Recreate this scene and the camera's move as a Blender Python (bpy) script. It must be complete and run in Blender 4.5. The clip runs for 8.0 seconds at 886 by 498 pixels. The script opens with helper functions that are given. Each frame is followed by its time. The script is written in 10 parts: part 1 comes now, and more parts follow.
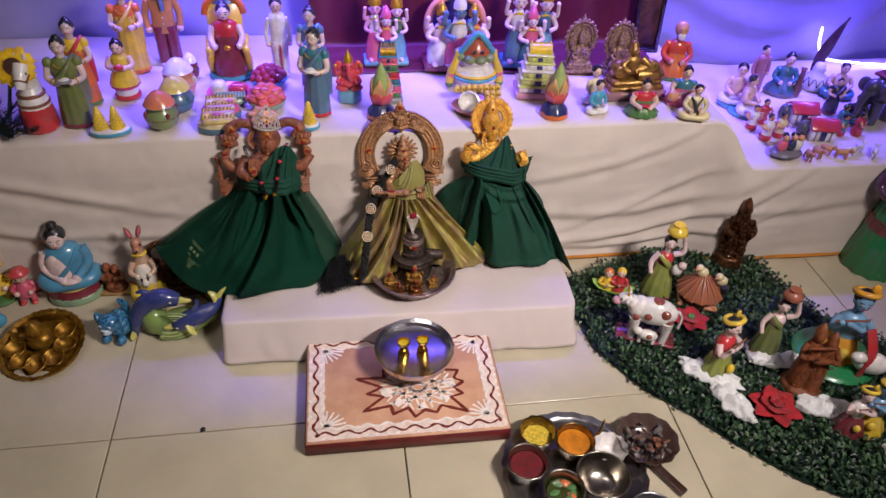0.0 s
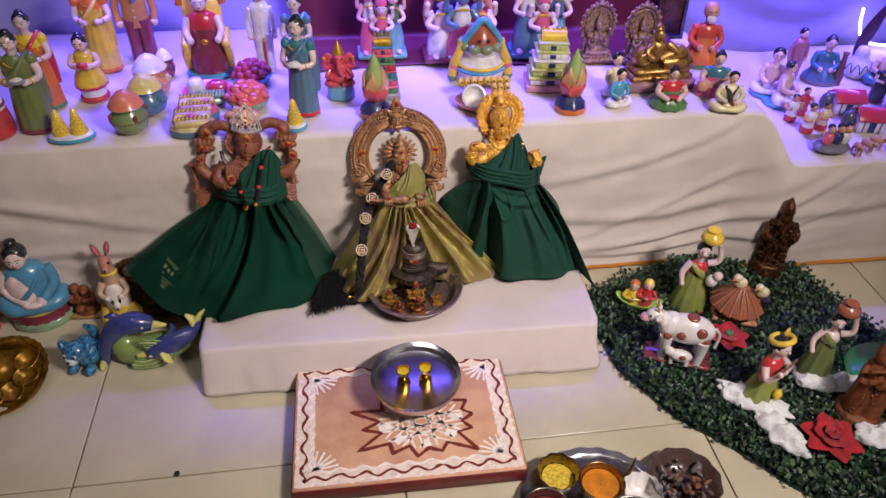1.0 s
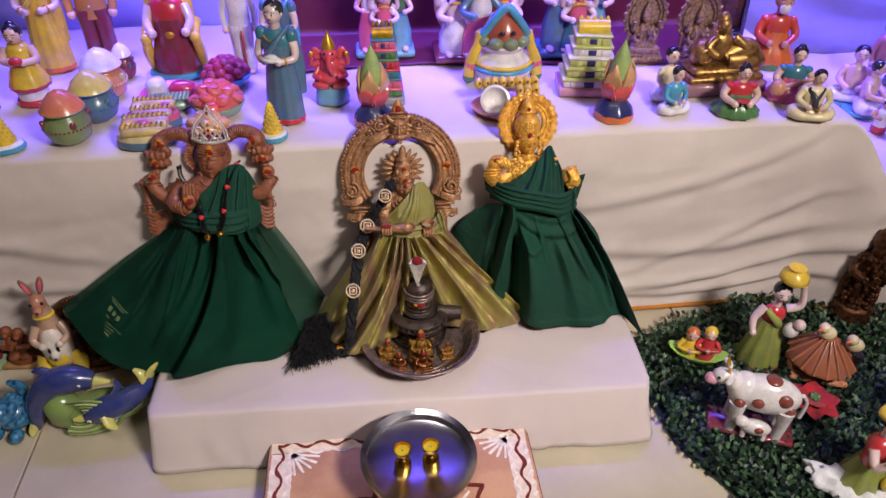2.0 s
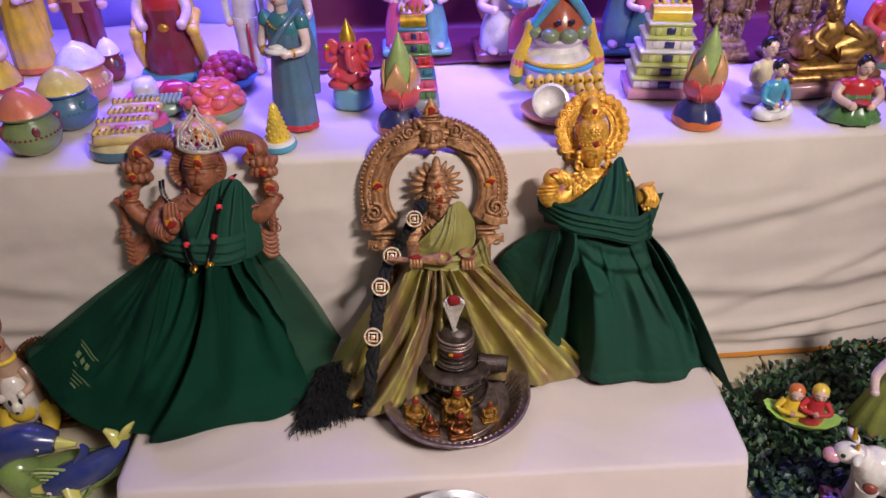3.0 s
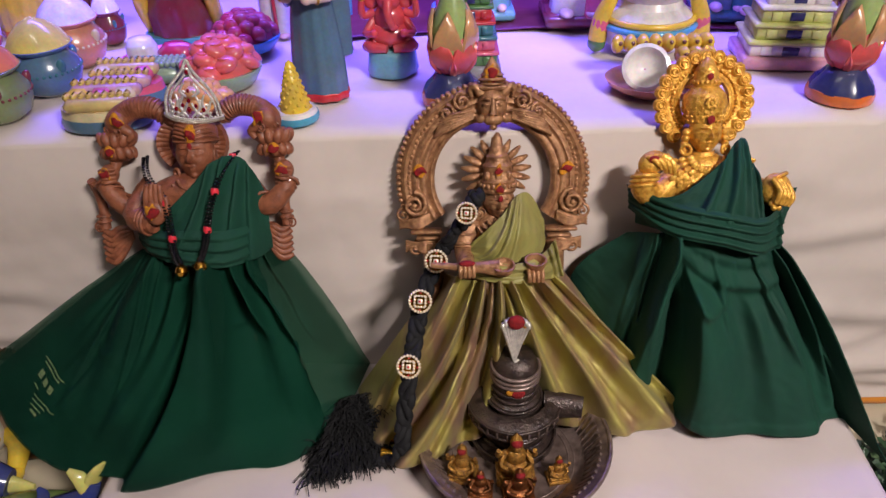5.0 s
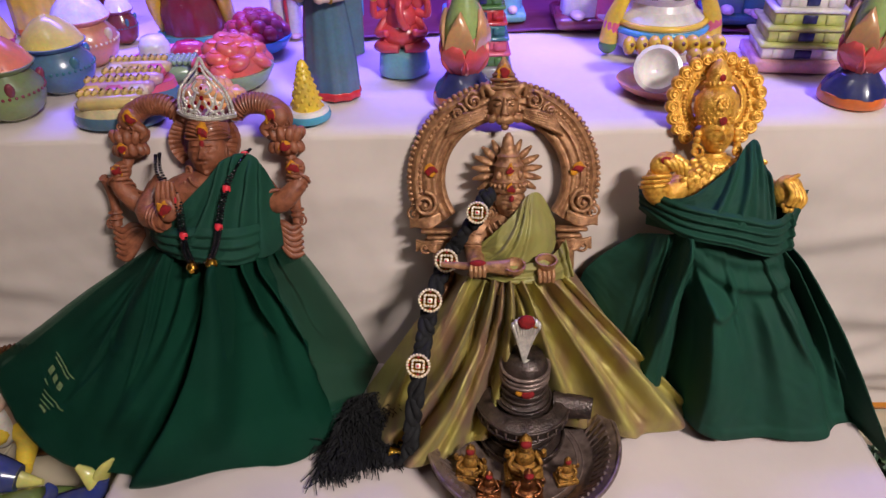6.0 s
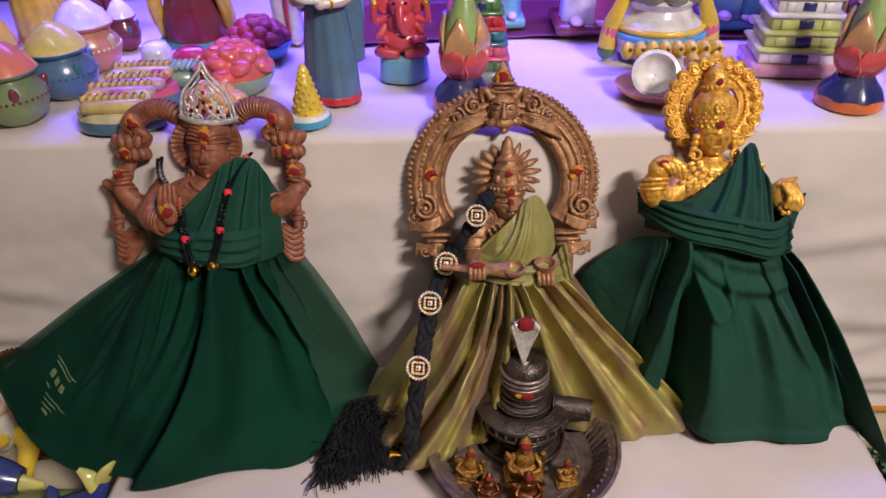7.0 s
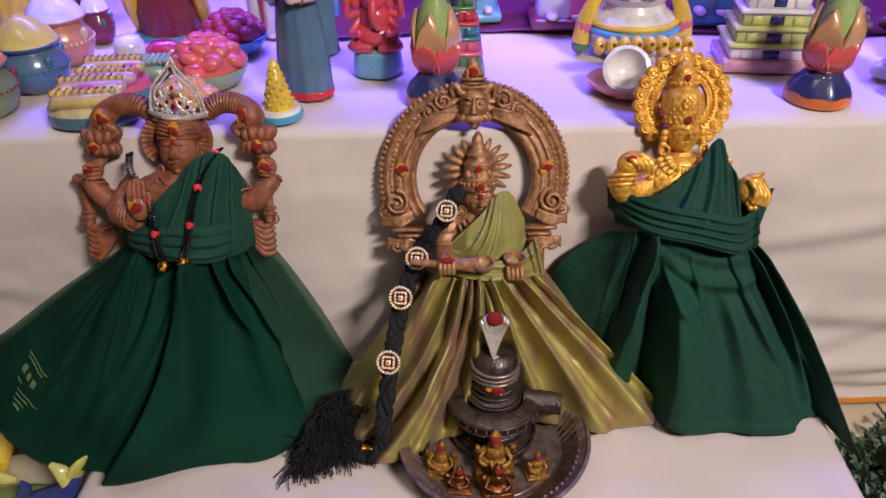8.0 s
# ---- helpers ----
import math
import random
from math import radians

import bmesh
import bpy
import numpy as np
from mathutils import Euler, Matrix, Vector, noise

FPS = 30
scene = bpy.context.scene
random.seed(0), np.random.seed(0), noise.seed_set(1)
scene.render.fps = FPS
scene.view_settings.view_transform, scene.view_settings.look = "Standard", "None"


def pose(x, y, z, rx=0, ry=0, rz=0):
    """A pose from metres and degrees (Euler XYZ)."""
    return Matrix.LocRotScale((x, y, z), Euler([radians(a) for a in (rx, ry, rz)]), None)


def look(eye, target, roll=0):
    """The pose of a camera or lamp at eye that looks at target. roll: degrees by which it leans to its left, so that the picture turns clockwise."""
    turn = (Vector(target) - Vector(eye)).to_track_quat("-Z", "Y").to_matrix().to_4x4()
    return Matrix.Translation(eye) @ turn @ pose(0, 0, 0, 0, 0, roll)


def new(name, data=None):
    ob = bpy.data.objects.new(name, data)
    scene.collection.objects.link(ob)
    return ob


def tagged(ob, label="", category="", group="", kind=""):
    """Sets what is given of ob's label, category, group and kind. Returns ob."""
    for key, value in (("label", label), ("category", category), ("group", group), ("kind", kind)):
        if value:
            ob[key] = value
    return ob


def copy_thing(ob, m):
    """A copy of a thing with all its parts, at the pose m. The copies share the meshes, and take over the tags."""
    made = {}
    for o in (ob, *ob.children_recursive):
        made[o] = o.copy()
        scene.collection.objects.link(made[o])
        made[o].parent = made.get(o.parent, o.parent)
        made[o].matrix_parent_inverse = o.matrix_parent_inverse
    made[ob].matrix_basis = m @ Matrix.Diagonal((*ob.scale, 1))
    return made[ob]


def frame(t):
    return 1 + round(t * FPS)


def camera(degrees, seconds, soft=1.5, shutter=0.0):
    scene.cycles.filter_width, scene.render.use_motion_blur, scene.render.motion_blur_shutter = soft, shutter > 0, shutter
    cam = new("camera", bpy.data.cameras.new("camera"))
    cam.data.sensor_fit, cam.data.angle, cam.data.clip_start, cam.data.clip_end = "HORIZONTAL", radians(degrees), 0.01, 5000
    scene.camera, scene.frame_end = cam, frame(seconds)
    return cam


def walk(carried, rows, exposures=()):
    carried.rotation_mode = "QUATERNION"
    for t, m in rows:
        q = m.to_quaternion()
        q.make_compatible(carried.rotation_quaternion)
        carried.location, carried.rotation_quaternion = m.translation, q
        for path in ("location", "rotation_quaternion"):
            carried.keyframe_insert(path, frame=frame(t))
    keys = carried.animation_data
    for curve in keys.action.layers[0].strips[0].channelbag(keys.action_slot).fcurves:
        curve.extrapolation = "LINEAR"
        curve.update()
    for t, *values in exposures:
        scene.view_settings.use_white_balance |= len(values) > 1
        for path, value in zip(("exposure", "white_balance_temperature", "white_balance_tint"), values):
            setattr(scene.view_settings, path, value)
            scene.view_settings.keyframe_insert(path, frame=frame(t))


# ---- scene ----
cam = camera(64.0, 8.0)
PATH = [
    (0, (-0.098, -1.584, 1.259), (0.173, -0.058, -0.005), 3.2),
    (0.5, (-0.078, -1.547, 1.239), (0.169, -0.011, -0.018), 2.2),
    (1, (-0.053, -1.427, 1.161), (0.182, 0.106, -0.102), 1.4),
    (1.5, (-0.029, -1.311, 1.061), (0.175, 0.228, -0.2), 0.9),
    (2, (-0.008, -1.175, 1.003), (0.183, 0.394, -0.222), 0.7),
    (2.2, (-0.011, -1.129, 0.993), (0.182, 0.447, -0.223), 0.8),
    (3.3, (0.012, -0.931, 0.836), (0.07, 0.691, -0.333), -1.5),
    (3.5, (0.021, -0.9, 0.822), (0.051, 0.718, -0.353), -1.8),
    (4, (0.026, -0.827, 0.779), (0.022, 0.822, -0.352), -2.0),
    (4.5, (0.007, -0.803, 0.746), (-0.003, 0.832, -0.404), -1.9),
    (6, (-0.011, -0.806, 0.735), (-0.039, 0.838, -0.402), -1.5),
    (6.5, (-0.014, -0.809, 0.732), (-0.045, 0.838, -0.401), -1.5),
    (7, (-0.01, -0.813, 0.733), (-0.04, 0.845, -0.385), -1.6),
    (7.5, (0.001, -0.814, 0.738), (-0.023, 0.845, -0.379), -1.4),
    (8, (0.012, -0.814, 0.737), (0.005, 0.831, -0.4), -1.2),
]
walk(cam, [(t, look(eye, target, roll)) for t, eye, target, roll in PATH])

# ---- world and lights ----
# faint bluish background fill, added to tint the shadows
world = bpy.data.worlds.new("blue_fill")
scene.world = world
world.use_nodes = True
world.node_tree.nodes["Background"].inputs[0].default_value = (0.42, 0.42, 0.72, 1)
world.node_tree.nodes["Background"].inputs[1].default_value = 0.06
scene.view_settings.exposure = 0.0


def area(name, eye, target, sx, sy, power, color):
    lamp = bpy.data.lights.new(name, "AREA")
    lamp.shape, lamp.size, lamp.size_y, lamp.energy, lamp.color = "RECTANGLE", sx, sy, power, color
    ob = new(name, lamp)
    ob.matrix_world = look(eye, target)
    return ob


# added unseen lamps in front of the display; narrow spread keeps light off the curtain
for lamp_name, eye, target, width, watts, tone in (("front_right_lamp", (0.92, -1.62, 1.78), (0.10, -0.30, 0.12), 0.42, 12.4, (1.0, 0.91, 0.88)), ("overhead_lamp", (-0.35, -0.85, 2.35), (-0.10, -0.55, 0.0), 0.9, 1.7, (1.0, 0.93, 0.92))):
    area(lamp_name, eye, target, width, 0.12, watts, tone).data.spread = radians(88)
# unseen blue strip over the back curtain, inferred from the violet tint there
area("blue_strip_lamp", (0.55, 0.25, 0.98), (0.55, 0.23, 0.2), 2.5, 0.04, 23, (0.15, 0.10, 1.0)).data.spread = radians(84)

# ---- materials ----
MATS = {}


def lerp(a, b, t):
    return a + (b - a) * t


def C(r, g, b):
    return tuple(((v / 255) / 12.92 if v <= 10 else ((v / 255 + 0.055) / 1.055) ** 2.4) for v in (r, g, b))


def material(name, color, rough=0.4, metal=0.0, vary=0.12, scale=60.0, bump=0.15, fine=400.0, coat=0.0, other=None, sheen=0.0, dist=0.0008):
    """Principled surface with colour drift at two scales and a fine relief."""
    if name in MATS:
        return MATS[name]
    mat = bpy.data.materials.new(name)
    mat.use_nodes = True
    nodes, links = mat.node_tree.nodes, mat.node_tree.links
    bsdf = nodes["Principled BSDF"]
    bsdf.inputs["Roughness"].default_value = rough
    bsdf.inputs["Metallic"].default_value = metal
    bsdf.inputs["Coat Weight"].default_value = coat
    bsdf.inputs["Coat Roughness"].default_value = 0.12
    bsdf.inputs["Sheen Weight"].default_value = sheen
    coord = nodes.new("ShaderNodeTexCoord")
    big = nodes.new("ShaderNodeTexNoise")
    big.inputs["Scale"].default_value, big.inputs["Detail"].default_value = scale, 4
    small = nodes.new("ShaderNodeTexNoise")
    small.inputs["Scale"].default_value, small.inputs["Detail"].default_value = fine, 3
    links.new(coord.outputs["Object"], big.inputs["Vector"])
    links.new(coord.outputs["Object"], small.inputs["Vector"])
    ramp = nodes.new("ShaderNodeValToRGB")
    lo = other if other else tuple(c * (1 - 2.2 * vary) for c in color)
    hi = tuple(min(1, c * (1 + vary)) for c in color)
    ramp.color_ramp.elements[0].color, ramp.color_ramp.elements[1].color = (*lo, 1), (*hi, 1)
    ramp.color_ramp.elements[0].position, ramp.color_ramp.elements[1].position = 0.28, 0.62
    links.new(big.outputs["Fac"], ramp.inputs["Fac"])
    mixer = nodes.new("ShaderNodeMix")
    mixer.data_type = "RGBA"
    mixer.blend_type = "MULTIPLY"
    mixer.inputs[0].default_value = min(1, vary * 2)
    links.new(ramp.outputs["Color"], mixer.inputs[6])
    links.new(small.outputs["Color"], mixer.inputs[7])
    links.new(mixer.outputs[2], bsdf.inputs["Base Color"])
    rr = nodes.new("ShaderNodeMapRange")
    rr.inputs[3].default_value, rr.inputs[4].default_value = max(0.03, rough * 0.75), min(1, rough * 1.3)
    links.new(big.outputs["Fac"], rr.inputs[0])
    links.new(rr.outputs[0], bsdf.inputs["Roughness"])
    bm = nodes.new("ShaderNodeBump")
    bm.inputs["Strength"].default_value, bm.inputs["Distance"].default_value = bump, dist
    links.new(small.outputs["Fac"], bm.inputs["Height"])
    links.new(bm.outputs["Normal"], bsdf.inputs["Normal"])
    MATS[name] = mat
    return mat


def glaze(name, r, g, b, rough=0.24):
    if max(r, g, b) > 60:
        r, g, b = lerp(r, 205, 0.10), lerp(g, 190, 0.10), lerp(b, 205, 0.10)
    base = C(r, g, b)
    return material("glaze_" + name, base, rough, 0, 0.16, 38, 0.18, 260, 0.28, tuple(lerp(c, 0.62, 0.10) * 0.80 for c in base))


def weave(name, color, rough=0.85, vary=0.06, sheen=0.1, other=None, threads=3000.0):
    """Woven cloth: crossing thread waves as relief."""
    if name in MATS:
        return MATS[name]
    mat = material(name, color, rough, 0, vary, 7, 0.05, 120, 0, other, sheen)
    nodes, links = mat.node_tree.nodes, mat.node_tree.links
    coord = nodes.new("ShaderNodeTexCoord")
    total = None
    for axis in ("X", "Z"):
        wave = nodes.new("ShaderNodeTexWave")
        wave.bands_direction = axis
        wave.inputs["Scale"].default_value, wave.inputs["Distortion"].default_value = threads / 6.0, 1.2
        links.new(coord.outputs["Object"], wave.inputs["Vector"])
        if total is None:
            total = wave.outputs["Fac"]
        else:
            add = nodes.new("ShaderNodeMath")
            links.new(total, add.inputs[0])
            links.new(wave.outputs["Fac"], add.inputs[1])
            total = add.outputs[0]
    bm = nodes.new("ShaderNodeBump")
    bm.inputs["Strength"].default_value, bm.inputs["Distance"].default_value = 0.12, 0.0004
    links.new(total, bm.inputs["Height"])
    links.new(bm.outputs["Normal"], nodes["Principled BSDF"].inputs["Normal"])
    return mat


M_sheet = weave("white_cotton", C(212, 198, 188), 0.9, 0.04)
M_bench = weave("white_bench_cotton", C(204, 189, 184), 0.85, 0.03)
M_hem = weave("orange_hem", C(222, 140, 40), 0.8, 0.1)
M_maroon = weave("maroon_satin", C(92, 6, 30), 0.55, 0.08, 0.05)
M_curtain = weave("lavender_white_curtain", C(156, 150, 190), 0.85, 0.05)
M_green = weave("green_cotton", C(5, 61, 44), 0.8, 0.12, 0.0, C(3, 48, 36), 3200)
M_green.node_tree.nodes["Principled BSDF"].inputs["Specular IOR Level"].default_value = 0.4
M_tile = material("ivory_vitrified_tile", C(196, 184, 158), 0.30, 0, 0.06, 6, 0.02, 60, 0.0)
M_grout = material("grey_grout", C(120, 108, 92), 0.9)
M_wall = material("cream_wall_paint", C(214, 196, 180), 0.85, 0, 0.05, 3, 0.1, 120)
M_ceil = material("white_ceiling_paint", C(230, 226, 220), 0.9, 0, 0.04, 3)
M_brown = material("carved_rosewood", C(150, 90, 62), 0.46, 0, 0.12, 120, 0.6, 420, 0.10, C(112, 62, 42), 0, 0.0014)
M_bronze = material("antique_brass", C(182, 134, 94), 0.40, 0.38, 0.16, 150, 0.7, 440, 0, C(126, 84, 58), 0, 0.0014)
M_gold = material("gold_paint", C(246, 188, 82), 0.34, 0.45, 0.12, 190, 0.8, 400, 0.1, C(200, 132, 44), 0, 0.0015)
M_darkbronze = material("dark_bronze", C(112, 68, 40), 0.32, 0.7, 0.3, 110, 0.6, 600, 0.1, C(24, 12, 8), 0, 0.002)
M_copper = material("copper_bronze", C(150, 92, 52), 0.32, 0.8, 0.25, 110, 0.5, 600, 0, C(60, 30, 14), 0, 0.0015)
M_black_stone = material("black_metal_stone", C(80, 66, 60), 0.34, 0.5, 0.25, 90, 0.5, 420, 0.1, C(36, 28, 28), 0, 0.002)
M_tarnish = material("tarnished_silver_plate", C(150, 130, 122), 0.34, 0.6, 0.1, 90, 0.4, 500, 0, C(104, 86, 78))
M_steel = material("polished_steel", C(214, 212, 216), 0.22, 1.0, 0.04, 40, 0.03, 200)
M_brass = material("polished_brass", C(226, 176, 72), 0.2, 1.0, 0.15, 60, 0.15, 400, 0, C(150, 100, 30))
M_idol = material("temple_brass", C(190, 138, 62), 0.42, 0.6, 0.25, 260, 0.8, 700, 0, C(84, 50, 20), 0, 0.002)
M_silver = material("bright_silver", C(232, 226, 214), 0.34, 0.55, 0.12, 200, 0.2, 900)
M_kumkum = material("red_kumkum_powder", C(140, 8, 16), 0.85, 0, 0.2, 300, 0.6, 1500)
M_turmeric = material("turmeric_paste", C(214, 140, 20), 0.8, 0, 0.2, 300, 0.6, 1500)
M_black = material("black_yarn", C(6, 5, 8), 0.9, 0, 0.2, 200, 0.3, 900)
M_bead = material("black_glass_bead", C(12, 12, 16), 0.15, 0, 0.05)
M_redbead = material("red_bead", C(226, 56, 70), 0.3, 0, 0.1)
M_board = material("peach_painted_board", C(206, 158, 128), 0.6, 0, 0.10, 14, 0.15, 200, 0, C(182, 126, 98))
M_boardside = material("maroon_painted_edge", C(104, 26, 28), 0.5, 0, 0.15, 40)
M_rice = material("white_rice_paste", C(240, 228, 222), 0.9, 0, 0.10, 80, 0.5, 500)
M_redline = material("red_ochre_line", C(120, 38, 24), 0.8, 0, 0.2, 120)
M_ricewash = material("thin_rice_wash", C(234, 212, 200), 0.8, 0, 0.08, 90, 0.3, 300)


def silk_material():
    """Shot silk: mauve noise streaks painted in for its shaded, grazing folds, over olive, with a satin gloss."""
    mat = weave("olive_mauve_silk", C(150, 138, 72), 0.5, 0.10, 0.1, C(120, 76, 76), 3600)
    nodes, links = mat.node_tree.nodes, mat.node_tree.links
    shine, both = nodes.new("ShaderNodeBsdfGlossy"), nodes.new("ShaderNodeMixShader")
    shine.inputs["Color"].default_value = (*C(216, 206, 118), 1)
    shine.inputs["Roughness"].default_value = 0.56
    both.inputs[0].default_value = 0.30
    links.new(nodes["Principled BSDF"].outputs[0], both.inputs[1])
    links.new(shine.outputs[0], both.inputs[2])
    links.new(both.outputs[0], nodes["Material Output"].inputs["Surface"])
    spread, coord = nodes.new("ShaderNodeMapping"), nodes.new("ShaderNodeTexCoord")
    spread.inputs["Scale"].default_value = (7.0, 2.0, 1.4)
    links.new(coord.outputs["Object"], spread.inputs["Vector"])
    for node in list(nodes):
        if node.bl_idname == "ShaderNodeValToRGB":
            node.color_ramp.elements[0].position, node.color_ramp.elements[1].position = 0.40, 0.60
        if node.bl_idname == "ShaderNodeTexNoise" and node.inputs["Scale"].default_value < 20:
            links.new(spread.outputs["Vector"], node.inputs["Vector"])
    return mat


M_silk = silk_material()


# ---- mesh tools ----
def rot(rx=0, ry=0, rz=0):
    return Euler([radians(a) for a in (rx, ry, rz)]).to_matrix()


class Shape:
    """Collects simple solids, each with its material, into one mesh."""

    def __init__(self):
        self.v, self.f, self.m, self.mats = [], [], [], []

    def add(self, verts, faces, mat):
        if mat not in self.mats:
            self.mats.append(mat)
        k, base = self.mats.index(mat), len(self.v)
        self.v += [tuple(p) for p in verts]
        self.f += [tuple(base + i for i in f) for f in faces]
        self.m += [k] * len(faces)
        return self

    def rings(self, loops, mat, cap=True, closed=True):
        n = len(loops[0])
        verts = [p for loop in loops for p in loop]
        faces = []
        for a in range(len(loops) - 1):
            for i in range(n if closed else n - 1):
                j = (i + 1) % n
                faces.append((a * n + i, a * n + j, (a + 1) * n + j, (a + 1) * n + i))
        if cap and closed:
            faces += [tuple(reversed(range(n))), tuple(range((len(loops) - 1) * n, len(loops) * n))]
        return self.add(verts, faces, mat)

    def ell(self, c, r, mat, turn=None, n=12, k=8):
        r = (r, r, r) if isinstance(r, (int, float)) else r
        turn, c, loops = turn or Matrix.Identity(3), Vector(c), []
        for a in range(1, k):
            t = math.pi * a / k
            loops.append([c + turn @ Vector((r[0] * math.sin(t) * math.cos(2 * math.pi * i / n), r[1] * math.sin(t) * math.sin(2 * math.pi * i / n), -r[2] * math.cos(t))) for i in range(n)])
        verts = [p for loop in loops for p in loop] + [c + turn @ Vector((0, 0, -r[2])), c + turn @ Vector((0, 0, r[2]))]
        faces, s, e = [], (k - 1) * n, (k - 1) * n + 1
        for a in range(k - 2):
            for i in range(n):
                j = (i + 1) % n
                faces.append((a * n + i, a * n + j, (a + 1) * n + j, (a + 1) * n + i))
        for i in range(n):
            j = (i + 1) % n
            faces += [(s, j, i), (e, (k - 2) * n + i, (k - 2) * n + j)]
        return self.add(verts, faces, mat)

    def lathe(self, prof, mat, c=(0, 0, 0), n=20, sx=1.0, sy=1.0, wave=0.0, waves=12, turn=None, cap=True):
        c, turn, loops = Vector(c), turn or Matrix.Identity(3), []
        for q in prof:
            r, z = q[0], q[1]
            w = wave * (q[2] if len(q) > 2 else 1.0)
            loops.append([c + turn @ Vector((sx * r * (1 + w * math.cos(waves * 2 * math.pi * i / n)) * math.cos(2 * math.pi * i / n), sy * r * (1 + w * math.cos(waves * 2 * math.pi * i / n)) * math.sin(2 * math.pi * i / n), z)) for i in range(n)])
        return self.rings(loops, mat, cap)

    def tube(self, pts, rad, mat, n=8, flat=1.0, close=False):
        pts = [Vector(p) for p in pts]
        rad = [rad] * len(pts) if isinstance(rad, (int, float)) else list(rad)
        if 3 <= len(pts) <= 6 and n > 4:
            m, k = len(pts) - 1, 4 * (len(pts) - 1)
            wide = [Vector((r, 0, 0)) for r in rad]
            pts, rad = [along(pts, i / k) for i in range(k + 1)], [max(0.0002, along(wide, i / k).x) for i in range(k + 1)]
        if n > 6:
            n = n + 2
        loops, side = [], None
        for i, p in enumerate(pts):
            d = (pts[min(i + 1, len(pts) - 1)] - pts[max(i - 1, 0)]).normalized()
            if side is None:
                side = d.orthogonal().normalized()
            side = (side - d * side.dot(d)).normalized()
            up = d.cross(side)
            loops.append([p + rad[i] * (math.cos(2 * math.pi * k / n) * side + flat * math.sin(2 * math.pi * k / n) * up) for k in range(n)])
        return self.rings(loops, mat, True)

    def box(self, c, s, mat, turn=None, bevel=0.12):
        turn, c = turn or Matrix.Identity(3), Vector(c)
        b = bevel * min(s)
        x, y, z = s[0] / 2, s[1] / 2, s[2] / 2
        loops = []
        for zz, g in ((-z, b), (-z + b, 0), (z - b, 0), (z, b)):
            xx, yy = x - g, y - g
            loops.append([c + turn @ Vector(p) for p in ((xx - b, -yy, zz), (xx, -yy + b, zz), (xx, yy - b, zz), (xx - b, yy, zz), (-xx + b, yy, zz), (-xx, yy - b, zz), (-xx, -yy + b, zz), (-xx + b, -yy, zz))])
        return self.rings(loops, mat)

    def torus(self, c, R, r, mat, turn=None, a0=0.0, a1=360.0, n=28, k=8, flat=1.0):
        turn, c = turn or Matrix.Identity(3), Vector(c)
        full = abs(a1 - a0) >= 359.9
        pts = [c + turn @ Vector((R * math.cos(radians(a0 + (a1 - a0) * i / n)), 0, flat * R * math.sin(radians(a0 + (a1 - a0) * i / n)))) for i in range(n + 1)]
        return self.tube(pts, r, mat, k)

    def mesh(self, name, sharp=62):
        me = bpy.data.meshes.new(name)
        me.from_pydata(self.v, [], self.f)
        for mat in self.mats:
            me.materials.append(mat)
        me.polygons.foreach_set("material_index", self.m)
        me.polygons.foreach_set("use_smooth", [True] * len(self.f))
        me.set_sharp_from_angle(angle=radians(sharp))
        me.update()
        return me

    def ob(self, name, m=None, parent=None, label="", category="", group="", kind="", sharp=62):
        o = new(name, self.mesh(name, sharp))
        if parent:
            o.parent = parent
        if m is not None:
            o.matrix_basis = m
        return tagged(o, label, category, group, kind)


def empty(name, m, label, category, group=""):
    o = new(name)
    o.empty_display_size = 0.02
    o.matrix_basis = m
    return tagged(o, label, category, group)


def along(points, u):
    """Smooth point on a control polyline, u from 0 to 1."""
    pts = [Vector(p) for p in points]
    s = min(max(u, 0), 1) * (len(pts) - 1)
    i = min(int(s), len(pts) - 2)
    t = s - i
    p0, p1, p2, p3 = pts[max(i - 1, 0)], pts[i], pts[i + 1], pts[min(i + 2, len(pts) - 1)]
    return 0.5 * ((2 * p1) + (p2 - p0) * t + (2 * p0 - 5 * p1 + 4 * p2 - p3) * t * t + (3 * p1 - p0 - 3 * p2 + p3) * t ** 3)


def step01(x, a, b):
    t = min(max((x - a) / (b - a), 0), 1)
    return t * t * (3 - 2 * t)


def sheet(name, fn, nu, nv, mat, thick=0.0012, **tags):
    """A cloth surface from fn(u, v), given thickness."""
    verts = [fn(i / nu, j / nv) for j in range(nv + 1) for i in range(nu + 1)]
    faces = [(j * (nu + 1) + i, j * (nu + 1) + i + 1, (j + 1) * (nu + 1) + i + 1, (j + 1) * (nu + 1) + i) for j in range(nv) for i in range(nu)]
    o = Shape().add(verts, faces, mat).ob(name, sharp=180, **tags)
    solid = o.modifiers.new("thickness", "SOLIDIFY")
    solid.thickness, solid.offset = thick, 0.0
    return o


def n2(x, y, z=0.0):
    return noise.noise(Vector((x, y, z)))


# ---- the room ----
TILE = 0.6
floor = Shape().box((0.0, -0.9, -0.06), (6.6, 6.0, 0.1), M_grout, bevel=0.01).ob("floor", kind="structure", label="ivory vitrified tile floor with thin dark joints", category="floor")
room = Shape()
for nm, c, s in (("wall_north", (0, 2.15, 1.35), (6.8, 0.1, 2.9)), ("wall_south", (0, -3.95, 1.35), (6.8, 0.1, 2.9)), ("wall_east", (3.35, -0.9, 1.35), (0.1, 6.0, 2.9)), ("wall_west", (-3.35, -0.9, 1.35), (0.1, 6.0, 2.9))):
    Shape().box(c, s, M_wall, bevel=0.05).ob(nm, kind="structure", label="cream painted plaster room wall", category="wall")
